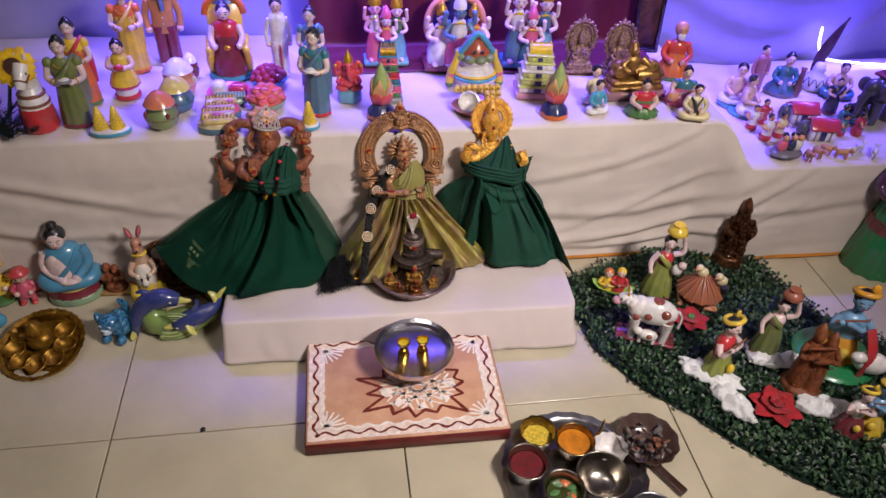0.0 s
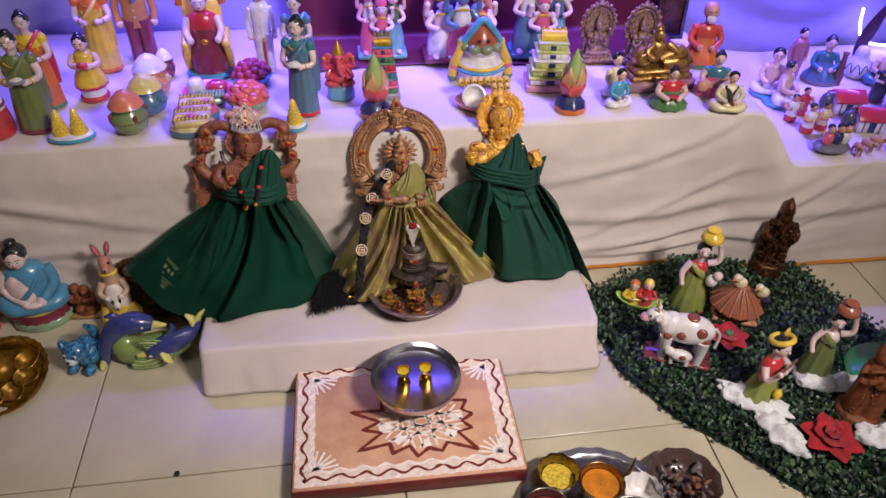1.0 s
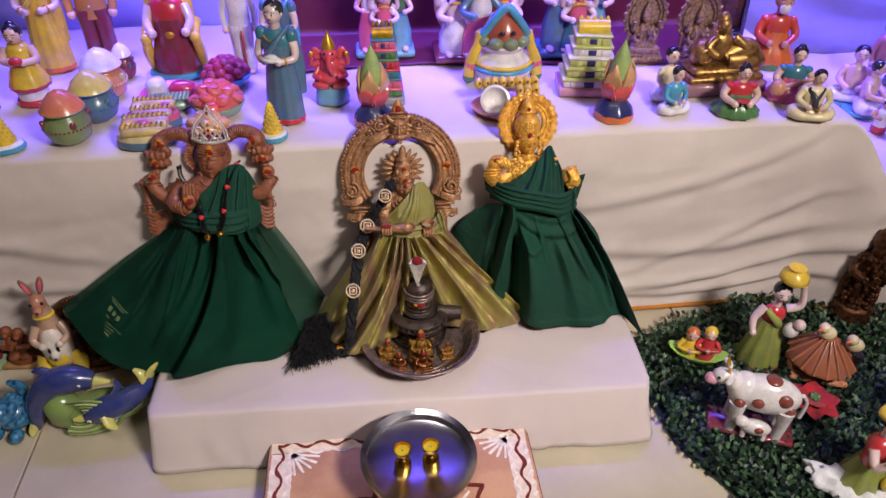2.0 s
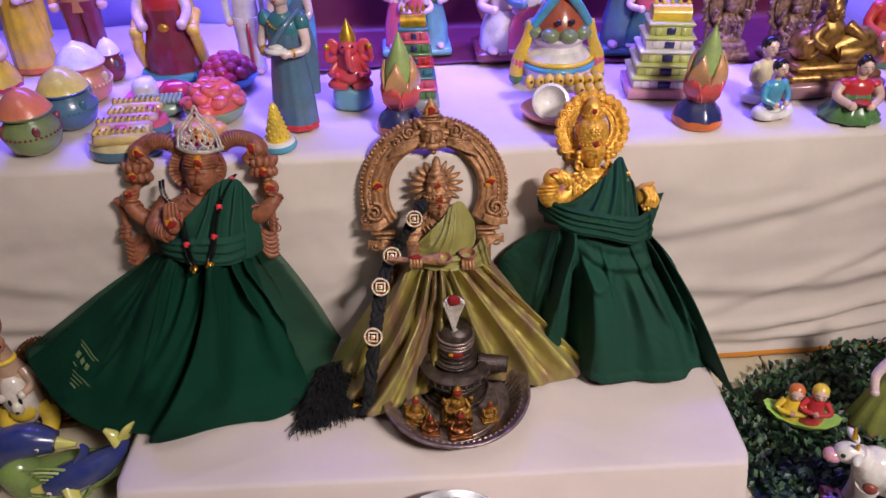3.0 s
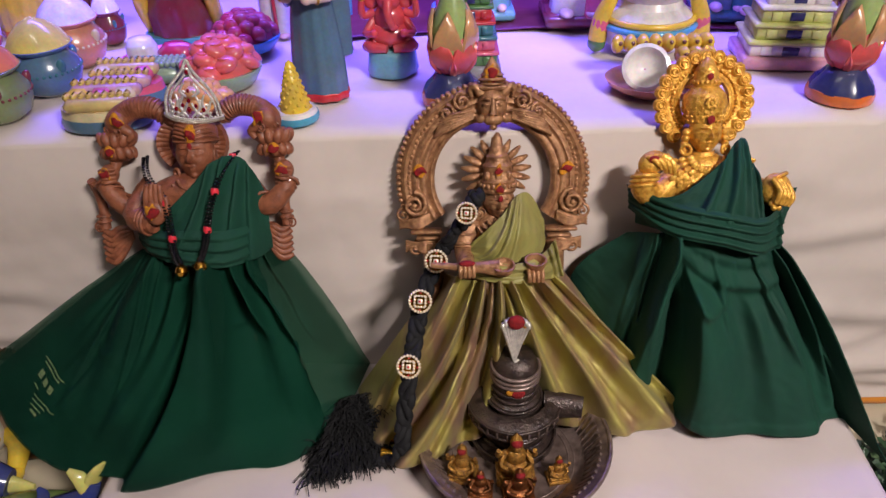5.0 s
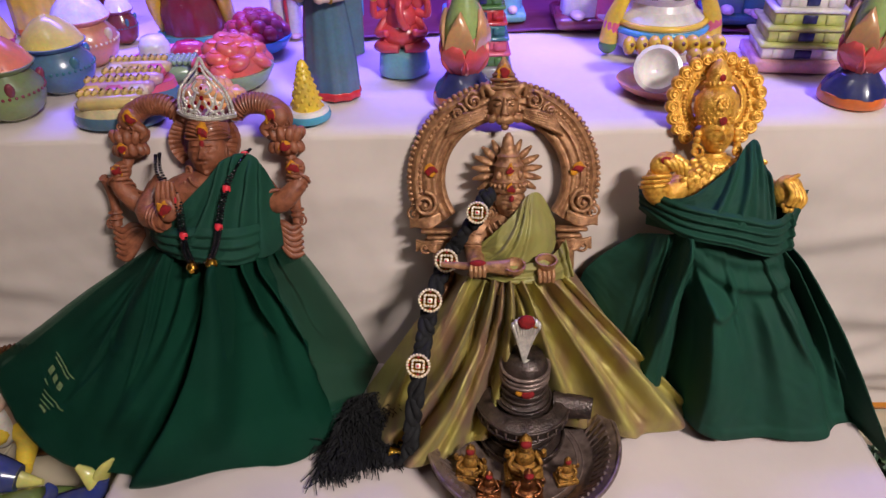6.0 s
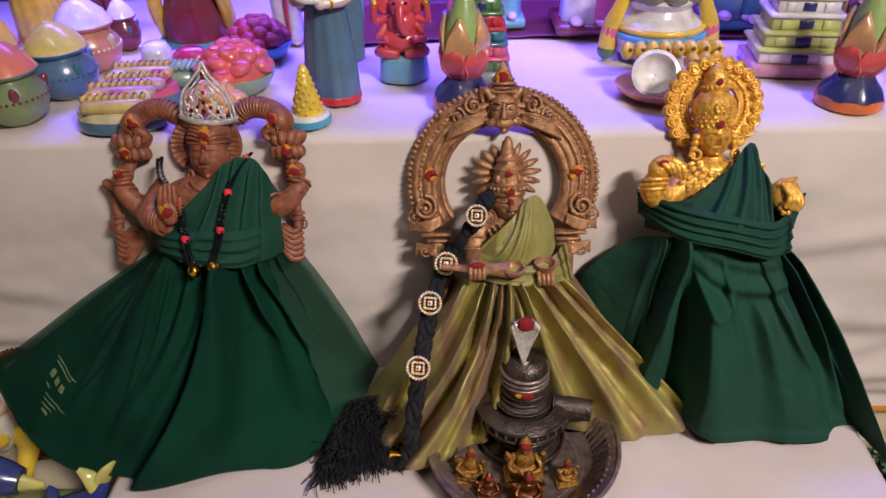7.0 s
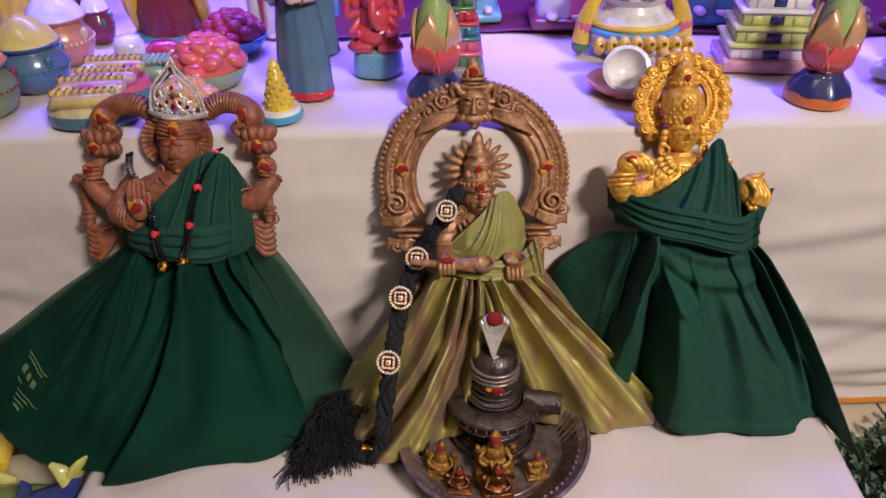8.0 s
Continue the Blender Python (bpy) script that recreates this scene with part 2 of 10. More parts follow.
Shape().box((0, -0.9, 2.85), (6.8, 6.2, 0.1), M_ceil, bevel=0.05).ob("ceiling", kind="structure", label="white painted flat ceiling", category="ceiling")

# ---- tables and their cloths ----
BACK = 0.46


def top_z(x):
    return lerp(0.413, 0.298, step01(x, 0.86, 0.96))


def front_y(x):
    return -0.120 + 0.004 * step01(x, 0.0, 0.4) - 0.055 * step01(x, 0.82, 0.95)


Shape().box((-0.25, 0.16, 0.20), (2.2, 0.44, 0.40), M_wall, bevel=0.02).ob("display_table", label="low display table hidden under white cloth", category="table")
Shape().box((1.5, 0.14, 0.142), (1.15, 0.56, 0.284), M_wall, bevel=0.02).ob("side_table", label="lower side table hidden under white cloth", category="table")

CREASES = [(-0.80, 0.30, -0.30, 0.10, 0.012, 0.018), (-0.62, 0.16, -0.05, 0.05, 0.008, 0.014), (0.72, 0.10, 0.25, 0.55, 0.022, 0.015), (0.70, 0.055, 0.12, 0.5, 0.018, 0.012), (0.66, 0.16, 0.12, 0.6, 0.012, 0.018),
           (0.60, 0.31, 0.30, 0.5, 0.008, 0.016), (-1.0, 0.22, -0.3, 0.1, 0.012, 0.018), (1.15, 0.18, 0.1, 0.3, 0.010, 0.02), (0.78, 0.24, 0.5, 0.2, 0.008, 0.014)]


def cloth_point(u, v):
    x = lerp(-1.45, 2.05, u)
    zt, yf = top_z(x), front_y(x)
    if v < 0.4:
        t = v / 0.4
        y = lerp(BACK, yf + 0.012, t)
        z = zt + 0.0025 * n2(x * 7, y * 7) + 0.0015 * n2(x * 22, y * 22) - 0.006 * step01(y, yf + 0.03, yf)
        return Vector((x, y, z))
    t = (v - 0.4) / 0.6
    z = lerp(zt - 0.004, 0.004, t)
    out = 0.010 * math.sin(min(t * 8, 1.57)) + 0.014 * t
    out += 0.006 * n2(x * 3.1, z * 2.5, 4) * t + 0.0022 * n2(x * 14, z * 9, 7) + 0.0009 * n2(x * 46, z * 30, 2) + 0.0030 * n2(x * 2.0 + z * 5, z * 11 - x * 3 + 2 * n2(x * 2, z * 3), 5) + 0.0016 * n2(x * 9 + z * 7, z * 34 - x * 5, 6) * step01(t, 0.02, 0.2)
    for x0, z0, sl, bow, amp, wd in CREASES:
        d = z - (z0 + sl * (x - x0) + bow * (x - x0) ** 2)
        fall = math.exp(-((x - x0) / 0.30) ** 2)
        out += 0.62 * amp * fall * (math.exp(-(d / wd) ** 2) - 0.7 * math.exp(-((d + wd * 1.3) / wd) ** 2))
    return Vector((x, yf - out, z))


cloth = sheet("table_cloth", cloth_point, 360, 120, M_sheet, 0.0015, label="white cotton cloth draped over the display tables", category="table cloth")
cloth.data.materials.append(M_hem)
for p in cloth.data.polygons:
    if p.center.z < 0.017 and p.center.y < -0.05 and (abs(p.center.x) > 0.3):
        p.material_index = 1


def maroon_point(u, v):
    x = lerp(-0.16, 0.80, u)
    t = v * 0.95
    fold = 0.018 * math.sin(x * 34 + 1.1 * math.sin(x * 9)) + 0.012 * n2(x * 9, t * 3)
    edge = 0.165 + 0.02 * math.sin(x * 6 + 1)
    if t < 0.22:
        return Vector((x, lerp(edge, 0.34, t / 0.22), 0.418 + 0.004 * abs(n2(x * 12, t * 20)) + (0.010 * step01(t, 0.12, 0.22))))
    s = (t - 0.22) / 0.73
    lean = 0.12 * (x - 0.3) * (1 - s) * 0
    return Vector((x + lean, 0.34 + 0.03 * s + fold * min(1, s * 4), 0.43 + 0.75 * s))


sheet("maroon_cloth", maroon_point, 150, 70, M_maroon, 0.0012, label="maroon satin cloth hung behind the figures", category="cloth")


def curtain_point(u, v):
    x = lerp(-1.5, 2.3, u)
    z = lerp(0.02, 1.35, v)
    fold = 0.014 * math.sin(x * 17 + 2 * n2(x * 2, z)) + 0.012 * n2(x * 5, z * 1.5)
    if x > 0.9:
        for k in range(4):
            d = (z - 0.32 - 0.10 * k) - 0.8 * (x - 1.28 - 0.08 * k) ** 2
            fold += 0.022 * math.exp(-(d / 0.035) ** 2)
    return Vector((x, 0.47 - fold + 0.12 * step01(x, 1.3, 2.2), z))


sheet("back_curtain", curtain_point, 280, 60, M_curtain, 0.0012, label="white curtain hung behind the display", category="curtain")

# ---- low bench ----
def bench():
    corners = [(-0.388, -0.405), (0.440, -0.425), (0.452, -0.125), (-0.375, -0.105)]
    rad, per = 0.02, []
    cx = sum(c[0] for c in corners) / 4
    cy = sum(c[1] for c in corners) / 4
    for i in range(4):
        a, b = Vector(corners[i]), Vector(corners[(i + 1) % 4])
        n = 90 if i % 2 == 0 else 40
        for k in range(n):
            t = k / n
            p = a.lerp(b, t)
            d = min((p - a).length, (p - b).length)
            if d < rad:
                mid = Vector((cx, cy))
                p = p + (mid - p).normalized() * (rad - d) * 0.35
            per.append(p)
    loops = []
    for s in (0.02, 0.3, 0.6, 0.85, 0.95):
        loops.append([Vector((cx + (p.x - cx) * s, cy + (p.y - cy) * s, 0.100 + 0.0028 * n2(p.x * s * 16, p.y * s * 16))) for p in per])
    loops.append([Vector((cx + (p.x - cx) * 0.985, cy + (p.y - cy) * 0.985, 0.099)) for p in per])
    for t in (0.0, 0.08, 0.2, 0.35, 0.5, 0.65, 0.8, 0.92, 1.0):
        row = []
        for i, p in enumerate(per):
            q = Vector((p.x - cx, p.y - cy))
            flare = 1 + 0.022 * t * (1.0 if p.y < -0.3 else 0.3)
            w = 0.013 * t * (n2(i * 0.11, t * 1.5, 3) + 0.6 * n2(i * 0.31, t * 2, 9))
            out = q.normalized() * w
            row.append(Vector((cx + q.x * (1 + 0.004 * t) + out.x, cy + q.y * (flare + 0.24 * t * (q.y < -0.1)) + out.y, lerp(0.096, 0.003 + 0.010 * abs(n2(i * 0.05, 2)), t))))
        loops.append(row)
    top = empty("low_bench", pose(0, 0, 0), "low bench covered with a white cotton cloth", "bench")
    Shape().box((0.032, -0.266, 0.048), (0.80, 0.28, 0.094), M_boardside, rot(0, 0, -1.4)).ob("bench_body", parent=top, label="hidden wooden bench body")
    o = Shape().rings(loops, M_bench, cap=False).ob("bench_cloth", parent=top, sharp=180, label="white cotton bench cloth")
    sol = o.modifiers.new("thickness", "SOLIDIFY")
    sol.thickness, sol.offset = 0.0012, 0
    return o


bench()


# ---- painted board with a floor drawing ----
def ribbon(sh, pts, w, z, mat, jitter=0.0):
    pts = [Vector((p[0], p[1])) for p in pts]
    L, R = [], []
    for i, p in enumerate(pts):
        d = (pts[min(i + 1, len(pts) - 1)] - pts[max(i - 1, 0)])
        d = d.normalized() if d.length > 1e-9 else Vector((1, 0))
        nrm = Vector((-d.y, d.x))
        ww = w * (1 + jitter * n2(p.x * 90, p.y * 90, 3))
        L.append(p + nrm * ww / 2)
        R.append(p - nrm * ww / 2)
    n = len(pts)
    verts = [(q.x, q.y, z) for q in L] + [(q.x, q.y, z) for q in R] + [(q.x, q.y, z - 0.0012) for q in L] + [(q.x, q.y, z - 0.0012) for q in R]
    faces = []
    for i in range(n - 1):
        faces += [(i, n + i, n + i + 1, i + 1), (2 * n + i, i, i + 1, 2 * n + i + 1), (n + i, 3 * n + i, 3 * n + i + 1, n + i + 1)]
    sh.add(verts, faces, mat)


def fine(pts, n=8, close=False):
    pts = [Vector((*p, 0)) for p in pts]
    if close:
        pts = pts + [pts[0]]
    out = []
    for i in range(len(pts) - 1):
        out += [pts[i].lerp(pts[i + 1], k / n) for k in range(n)]
    return out + [pts[-1]]


def board():
    base = empty("painted_board", pose(0.012, -0.564, 0.0, 0, 0, -0.6), "low peach wooden seat board painted with white kolam patterns", "wooden board")
    hx, hy = 0.213, 0.146
    Shape().box((0, 0, 0.0215), (2 * hx, 2 * hy, 0.037), M_boardside, bevel=0.1).ob("edge_frame", parent=base, label="maroon painted rim of the board")
    Shape().box((0, 0, 0.0385), (2 * hx - 0.004, 2 * hy - 0.004, 0.007), M_board, bevel=0.3).ob("top_panel", parent=base)
    for x in (-0.15, 0.15):
        Shape().box((x, 0, 0.011), (0.03, 2 * hy - 0.02, 0.022), M_boardside).ob("cleat", parent=base)
    z = 0.0428
    wash = Shape()
    for (x0, y0, x1, y1) in ((-hx + 0.006, hy - 0.036, hx - 0.006, hy - 0.008), (-hx + 0.006, -hy + 0.008, hx - 0.006, -hy + 0.036)):
        ribbon(wash, fine([(x0, (y0 + y1) / 2), (x1, (y0 + y1) / 2)], 60), 0.030, z - 0.0002, M_ricewash, 0.25)
    for sx in (-1, 1):
        ribbon(wash, fine([(sx * (hx - 0.024), -hy + 0.036), (sx * (hx - 0.024), hy - 0.036)], 40), 0.034, z - 0.0002, M_ricewash, 0.25)
    wash.ob("pale_border", parent=base, label="pale rice wash border band")
    red = Shape()
    for inset, wl, am in ((0.022, 0.046, 0.0050),):
        pts = []
        X, Y = hx - inset, hy - inset
        def side(a, b, n, horiz):
            for k in range(n):
                t = k / n
                x, y = lerp(a[0], b[0], t), lerp(a[1], b[1], t)
                s = am * math.sin(2 * math.pi * (x if horiz else y) / wl)
                pts.append((x + (0 if horiz else s), y + (s if horiz else 0)))
        side((-X, -Y), (X, -Y), 100, True)
        side((X, -Y), (X, Y), 70, False)
        side((X, Y), (-X, Y), 100, True)
        side((-X, Y), (-X, -Y), 70, False)
        ribbon(red, [(x + 0.0022 * n2(x * 60, y * 60, 5), y + 0.0022 * n2(x * 60, y * 60, 8)) for x, y in pts + [pts[0]]], 0.0044, z + 0.0006, M_redline, 0.9)
    star, rng = [], random.Random(14)
    for k in range(28):
        a = math.pi * 2 * k / 28 + 0.1
        r = rng.uniform(0.098, 0.112) if k % 2 == 0 else rng.uniform(0.074, 0.088)
        if k in (12, 16, 24):
            r = 0.140
        star.append((0.030 + r * math.cos(a) * 1.02, -0.020 + r * math.sin(a) * 0.74))
    ribbon(red, fine(star, 8, True), 0.0062, z + 0.0006, M_redline, 0.6)
    red.ob("red_outline", parent=base, label="red ochre painted wavy line and star outline")
    white = Shape()
    X, Y = hx - 0.036, hy - 0.036
    pts = []
    for k in range(240):
        a = k / 240 * 4
        i, t = int(a), a - int(a)
        c = [(-X, -Y), (X, -Y), (X, Y), (-X, Y), (-X, -Y)]
        x, y = lerp(c[i][0], c[i + 1][0], t), lerp(c[i][1], c[i + 1][1], t)
        s = 0.004 * math.sin(k * 0.9)
        pts.append((x + (s if i % 2 else 0), y + (0 if i % 2 else s)))
    ribbon(white, pts + [pts[0]], 0.004, z + 0.0003, M_rice, 0.6)
    for sx in (-1, 1):
        for sy in (-1, 1):
            for k in range(5):
                a = radians(10 + 18 * k)
                p0 = (sx * (X - 0.004), sy * (Y - 0.004))
                ribbon(white, fine([p0, (p0[0] - sx * 0.045 * math.cos(a), p0[1] - sy * 0.04 * math.sin(a))], 8), 0.0042, z + 0.0003, M_rice, 0.6)
        for k in range(9):
            y = -Y + 0.03 + k * 0.019
            ribbon(white, fine([(sx * (hx - 0.014), y), (sx * (hx - 0.008), y + 0.008)], 4), 0.005, z + 0.0003, M_rice, 0.5)
    for k in range(17):
        x = -X + k * 0.0215
        for yy in (-hy + 0.012, hy - 0.012):
            ribbon(white, fine([(x, yy - 0.003), (x + 0.008, yy + 0.004)], 4), 0.005, z + 0.0003, M_rice, 0.5)
    for k in range(16):
        a = math.pi * 2 * k / 16 + 0.3
        b = a + math.pi * (0.72 if k % 2 else 0.9)
        ribbon(white, fine([(0.030 + 0.086 * math.cos(a), -0.020 + 0.060 * math.sin(a)), (0.030 + 0.086 * math.cos(b), -0.020 + 0.060 * math.sin(b))], 10), 0.0042, z + 0.0003, M_rice, 0.7)
    for k in range(8):
        a = math.pi * 2 * k / 8 + 0.1
        ribbon(white, fine([(0.030 + 0.058 * math.cos(a), -0.020 + 0.042 * math.sin(a)), (0.030 + 0.082 * math.cos(a), -0.020 + 0.058 * math.sin(a))], 6), 0.014, z + 0.0002, M_rice, 0.7)
    white.ob("white_drawing", parent=base, label="white rice paste kolam drawing")


board()


def dish(R, depth, lip, mat, n=48, wave=0.0, waves=24, thick=0.0015, foot=0.7):
    """Open round plate or bowl as a lathe with inside and outside."""
    t = thick
    prof = [(0.001, 0), (R * foot, 0), (R * (foot + 0.12), depth * 0.18), (R * 0.97, depth * 0.85, 1), (R + lip, depth, 1), (R + lip, depth + t, 1), (R * 0.97 - t, depth * 0.88, 1), (R * (foot + 0.11) - t, depth * 0.22 + t), (R * foot - 2 * t, t), (0.001, t)]
    prof = [(p[0], p[1], p[2] if len(p) > 2 else 0) for p in prof]
    return Shape().lathe(prof, mat, n=n, wave=wave, waves=waves, cap=False)


# steel plate with two small brass cups, raised on an upturned bowl
Shape().lathe([(0.034, 0), (0.034, 0.002), (0.030, 0.02), (0.02, 0.045), (0.001, 0.0475)], M_steel, n=32).ob("upturned_bowl", pose(0.038, -0.530, 0.0435), label="upturned small steel bowl standing on the painted board", category="bowl")
dish(0.083, 0.022, 0.004, M_steel, 64, foot=0.86).ob("steel_plate", pose(0.038, -0.530, 0.091), label="polished steel plate reflecting blue light", category="plate", sharp=30)


def cup():
    s = Shape().lathe([(0.013, 0), (0.013, 0.002), (0.0125, 0.012), (0.009, 0.018), (0.005, 0.021), (0.006, 0.025), (0.012, 0.034), (0.0135, 0.043), (0.0125, 0.043), (0.011, 0.036), (0.001, 0.034)], M_brass, n=24, cap=False)
    s.lathe([(0.0112, 0.0375), (0.001, 0.0385)], material("yellow_oil", C(206, 180, 40), 0.15, 0, 0.1), n=20, cap=False)
    return s


a = cup().ob("brass_cup", pose(0.014, -0.532, 0.0928), label="small brass footed cup filled with yellow oil", category="cup", group="cups on the steel plate")
copy_thing(a, pose(0.056, -0.530, 0.0928))

# fluted metal plate with the lingam
plate = dish(0.096, 0.034, 0.006, M_tarnish, 288, 0.006, 48, 0.002, 0.74)
for k in range(72):
    ca, sa = math.cos(2 * math.pi * k / 72), math.sin(2 * math.pi * k / 72)
    plate.tube([(r * ca, r * sa, z) for r, z in ((0.078, 0.0085), (0.086, 0.020), (0.0925, 0.031))], [0.0012, 0.0018, 0.0022], M_tarnish, 6)
plate.torus((0, 0, 0.0345), 0.1015, 0.0024, M_tarnish, rot(90, 0, 0), n=96)
for r in (0.066, 0.060):
    plate.torus((0, 0, 0.0022), r, 0.0009, M_tarnish, rot(90, 0, 0), n=64, k=5)
plate.ob("fluted_plate", pose(0.060, -0.297, 0.1035), label="tarnished fluted metal plate standing on the bench", category="plate", sharp=60)


def lingam():
    s = Shape()
    s.lathe([(0.044, 0), (0.044, 0.006), (0.036, 0.012), (0.034, 0.03), (0.040, 0.036), (0.046, 0.040), (0.047, 0.052), (0.040, 0.056), (0.033, 0.057), (0.033, 0.052), (0.026, 0.052), (0.026, 0.060), (0.022, 0.062), (0.0225, 0.098), (0.018, 0.108), (0.001, 0.112)], M_black_stone, n=36)
    s.tube([(0.03, -0.006, 0.049), (0.055, -0.010, 0.050), (0.068, -0.013, 0.050)], [0.014, 0.0115, 0.0105], M_black_stone, 12, 0.6)
    for z in (0.086, 0.091, 0.097):
        s.torus((0, 0, z), 0.0235, 0.0018, M_tarnish, rot(90, 0, 0))
    for z, q in ((0.008, 0.044), (0.016, 0.0365), (0.024, 0.0355), (0.041, 0.0465), (0.0515, 0.0472), (0.058, 0.0275), (0.066, 0.0228), (0.074, 0.0228)):
        s.torus((0, 0, z), q, 0.0016, M_black_stone, rot(90, 0, 0))
    s.ell((0.001, -0.0225, 0.080), (0.007, 0.003, 0.006), M_kumkum)
    s.ell((-0.006, -0.022, 0.081), (0.005, 0.002, 0.004), M_turmeric)
    for k in range(28):
        a = 2 * math.pi * k / 28
        s.box((0.0468 * math.cos(a), 0.0468 * math.sin(a), 0.046), (0.002, 0.002, 0.010), M_tarnish, rot(0, 0, math.degrees(a)))
    return s


lingam().ob("lingam", pose(0.062, -0.268, 0.1065) @ Matrix.Diagonal((1.06, 1.06, 1.12, 1)), label="dark metal lingam on a round pedestal with red mark", category="figurine")


def hood():
    s = Shape()
    verts = []
    n = 9
    for k in range(n):
        a = radians(-32 + 64 * k / (n - 1))
        s.tube([(0, 0, 0), (0.022 * math.sin(a) * 0.6, 0.001, 0.026 * math.cos(a)), (0.022 * math.sin(a) * 1.3, -0.001, 0.050 * math.cos(a) + 0.002)], [0.002, 0.0026, 0.003], M_silver, 6)
        s.ell((0.022 * math.sin(a) * 1.35, -0.002, 0.053 * math.cos(a) + 0.002), (0.0032, 0.004, 0.004), M_silver)
    s.ell((0, -0.004, 0.053), (0.011, 0.005, 0.008), M_kumkum)
    s.ell((0.011, -0.002, 0.049), (0.004, 0.003, 0.005), M_turmeric)
    s.tube([(0, 0, 0), (0.012, 0.004, -0.003), (0.018, 0.012, -0.005)], [0.003, 0.0025, 0.002], M_silver, 6)
    return s


hood().ob("serpent_hood", pose(0.059, -0.278, 0.229) @ Matrix.Diagonal((0.8, 1, 1.05, 1)), label="silver many-headed serpent hood dabbed with red", category="ornament")


def tiny_idol(h, mat, mark=True, broad=1.0):
    s = Shape()
    w = h * 0.30 * broad
    s.box((0, 0, h * 0.06), (2 * w, 1.6 * w, h * 0.12), mat)
    s.box((0, 0, h * 0.15), (1.7 * w, 1.3 * w, h * 0.07), mat)
    s.ell((0, -0.1 * w, h * 0.28), (0.95 * w, 0.7 * w, h * 0.11), mat)
    s.ell((0, 0, h * 0.46), (0.55 * w, 0.45 * w, h * 0.2), mat)
    s.ell((0, -0.05 * w, h * 0.70), (0.34 * w, 0.36 * w, h * 0.11), mat)
    s.lathe([(0.34 * w, 0), (0.30 * w, 0.08 * h), (0.12 * w, 0.16 * h), (0.02 * w, 0.21 * h)], mat, (0, 0, h * 0.76), 10)
    for sx in (-1, 1):
        s.tube([(sx * 0.5 * w, 0, h * 0.56), (sx * 0.95 * w, -0.1 * w, h * 0.50), (sx * 0.9 * w, -0.3 * w, h * 0.68)], 0.13 * w, mat, 6)
        s.tube([(sx * 0.5 * w, 0, h * 0.54), (sx * 0.8 * w, -0.4 * w, h * 0.40), (sx * 0.3 * w, -0.75 * w, h * 0.36)], 0.13 * w, mat, 6)
    if mark:
        s.ell((0, -0.2 * w, h * 0.80), (0.3 * w, 0.25 * w, h * 0.07), M_kumkum)
    return s


for i, (x, y, h, mat, br, what) in enumerate(((0.004, -0.322, 0.050, M_idol, 1.0, "seated brass"), (0.022, -0.343, 0.034, M_copper, 1.2, "seated bronze elephant-headed"), (0.060, -0.322, 0.064, M_idol, 1.0, "tall brass"), (0.061, -0.350, 0.046, M_copper, 1.1, "dark bronze elephant-headed"), (0.104, -0.328, 0.036, M_idol, 1.0, "small brass"))):
    tiny_idol(h * 1.06, mat, True, br).ob("deity_figurine", pose(x, y, 0.1058, 0, 0, 6 * (i - 2)), label=what + " deity figurine on the fluted plate", category="figurine", group="figurines on the fluted plate")


# ---- three dressed statues ----
def dab(s, c, r=0.006):
    """Turmeric smear with a red kumkum mark in it."""
    c, start = Vector(c), len(s.v)
    s.ell(c, (r * 0.90, r * 0.20, r * 1.25), M_turmeric, rot(0, 400 * c.x, 0), n=14, k=10)
    s.ell(c + Vector((0.1 * r, -r * 0.20, -0.15 * r)), (r * 0.70, r * 0.26, r * 0.98), M_kumkum, rot(0, 900 * c.z, 0), n=14, k=10)
    s.v[start:] = [(x + 0.7 * r * n2(x * 190, z * 190, 1), y, z + 0.7 * r * n2(x * 190, z * 190, 9)) for x, y, z in s.v[start:]]


def face(s, c, w, h, mat, dark=None):
    """Carved head: brow, nose, lips, ears."""
    c = Vector(c)
    dark = dark or mat
    s.ell(c, (w, w * 0.95, h), mat, n=18, k=12)
    s.ell(c + Vector((0, -w * 0.25, -h * 0.55)), (w * 0.62, w * 0.62, h * 0.45), mat)
    s.tube([c + Vector((0, -w * 0.92, h * 0.2)), c + Vector((0, -w * 1.10, -h * 0.18)), c + Vector((0, -w * 0.95, -h * 0.25))], [w * 0.08, w * 0.17, w * 0.12], mat, 6)
    s.ell(c + Vector((0, -w * 0.86, -h * 0.48)), (w * 0.28, w * 0.12, h * 0.07), mat)
    s.ell(c + Vector((0, -w * 0.84, -h * 0.58)), (w * 0.22, w * 0.12, h * 0.06), mat)
    for sx in (-1, 1):
        s.ell(c + Vector((sx * w * 0.40, -w * 0.83, h * 0.06)), (w * 0.24, w * 0.12, h * 0.09), mat)
        s.tube([c + Vector((sx * w * 0.12, -w * 0.93, h * 0.22)), c + Vector((sx * w * 0.42, -w * 0.90, h * 0.28)), c + Vector((sx * w * 0.72, -w * 0.68, h * 0.2))], w * 0.055, mat, 5)
        s.ell(c + Vector((sx * w * 0.98, -w * 0.05, -h * 0.1)), (w * 0.16, w * 0.25, h * 0.28), mat)
        s.torus(c + Vector((sx * w * 1.05, -w * 0.25, -h * 0.55)), w * 0.22, w * 0.09, mat, None, n=14, k=6)


def bump2(x, z, x0, z0, a, b):
    return math.exp(-((x - x0) / a) ** 2 - ((z - z0) / b) ** 2)


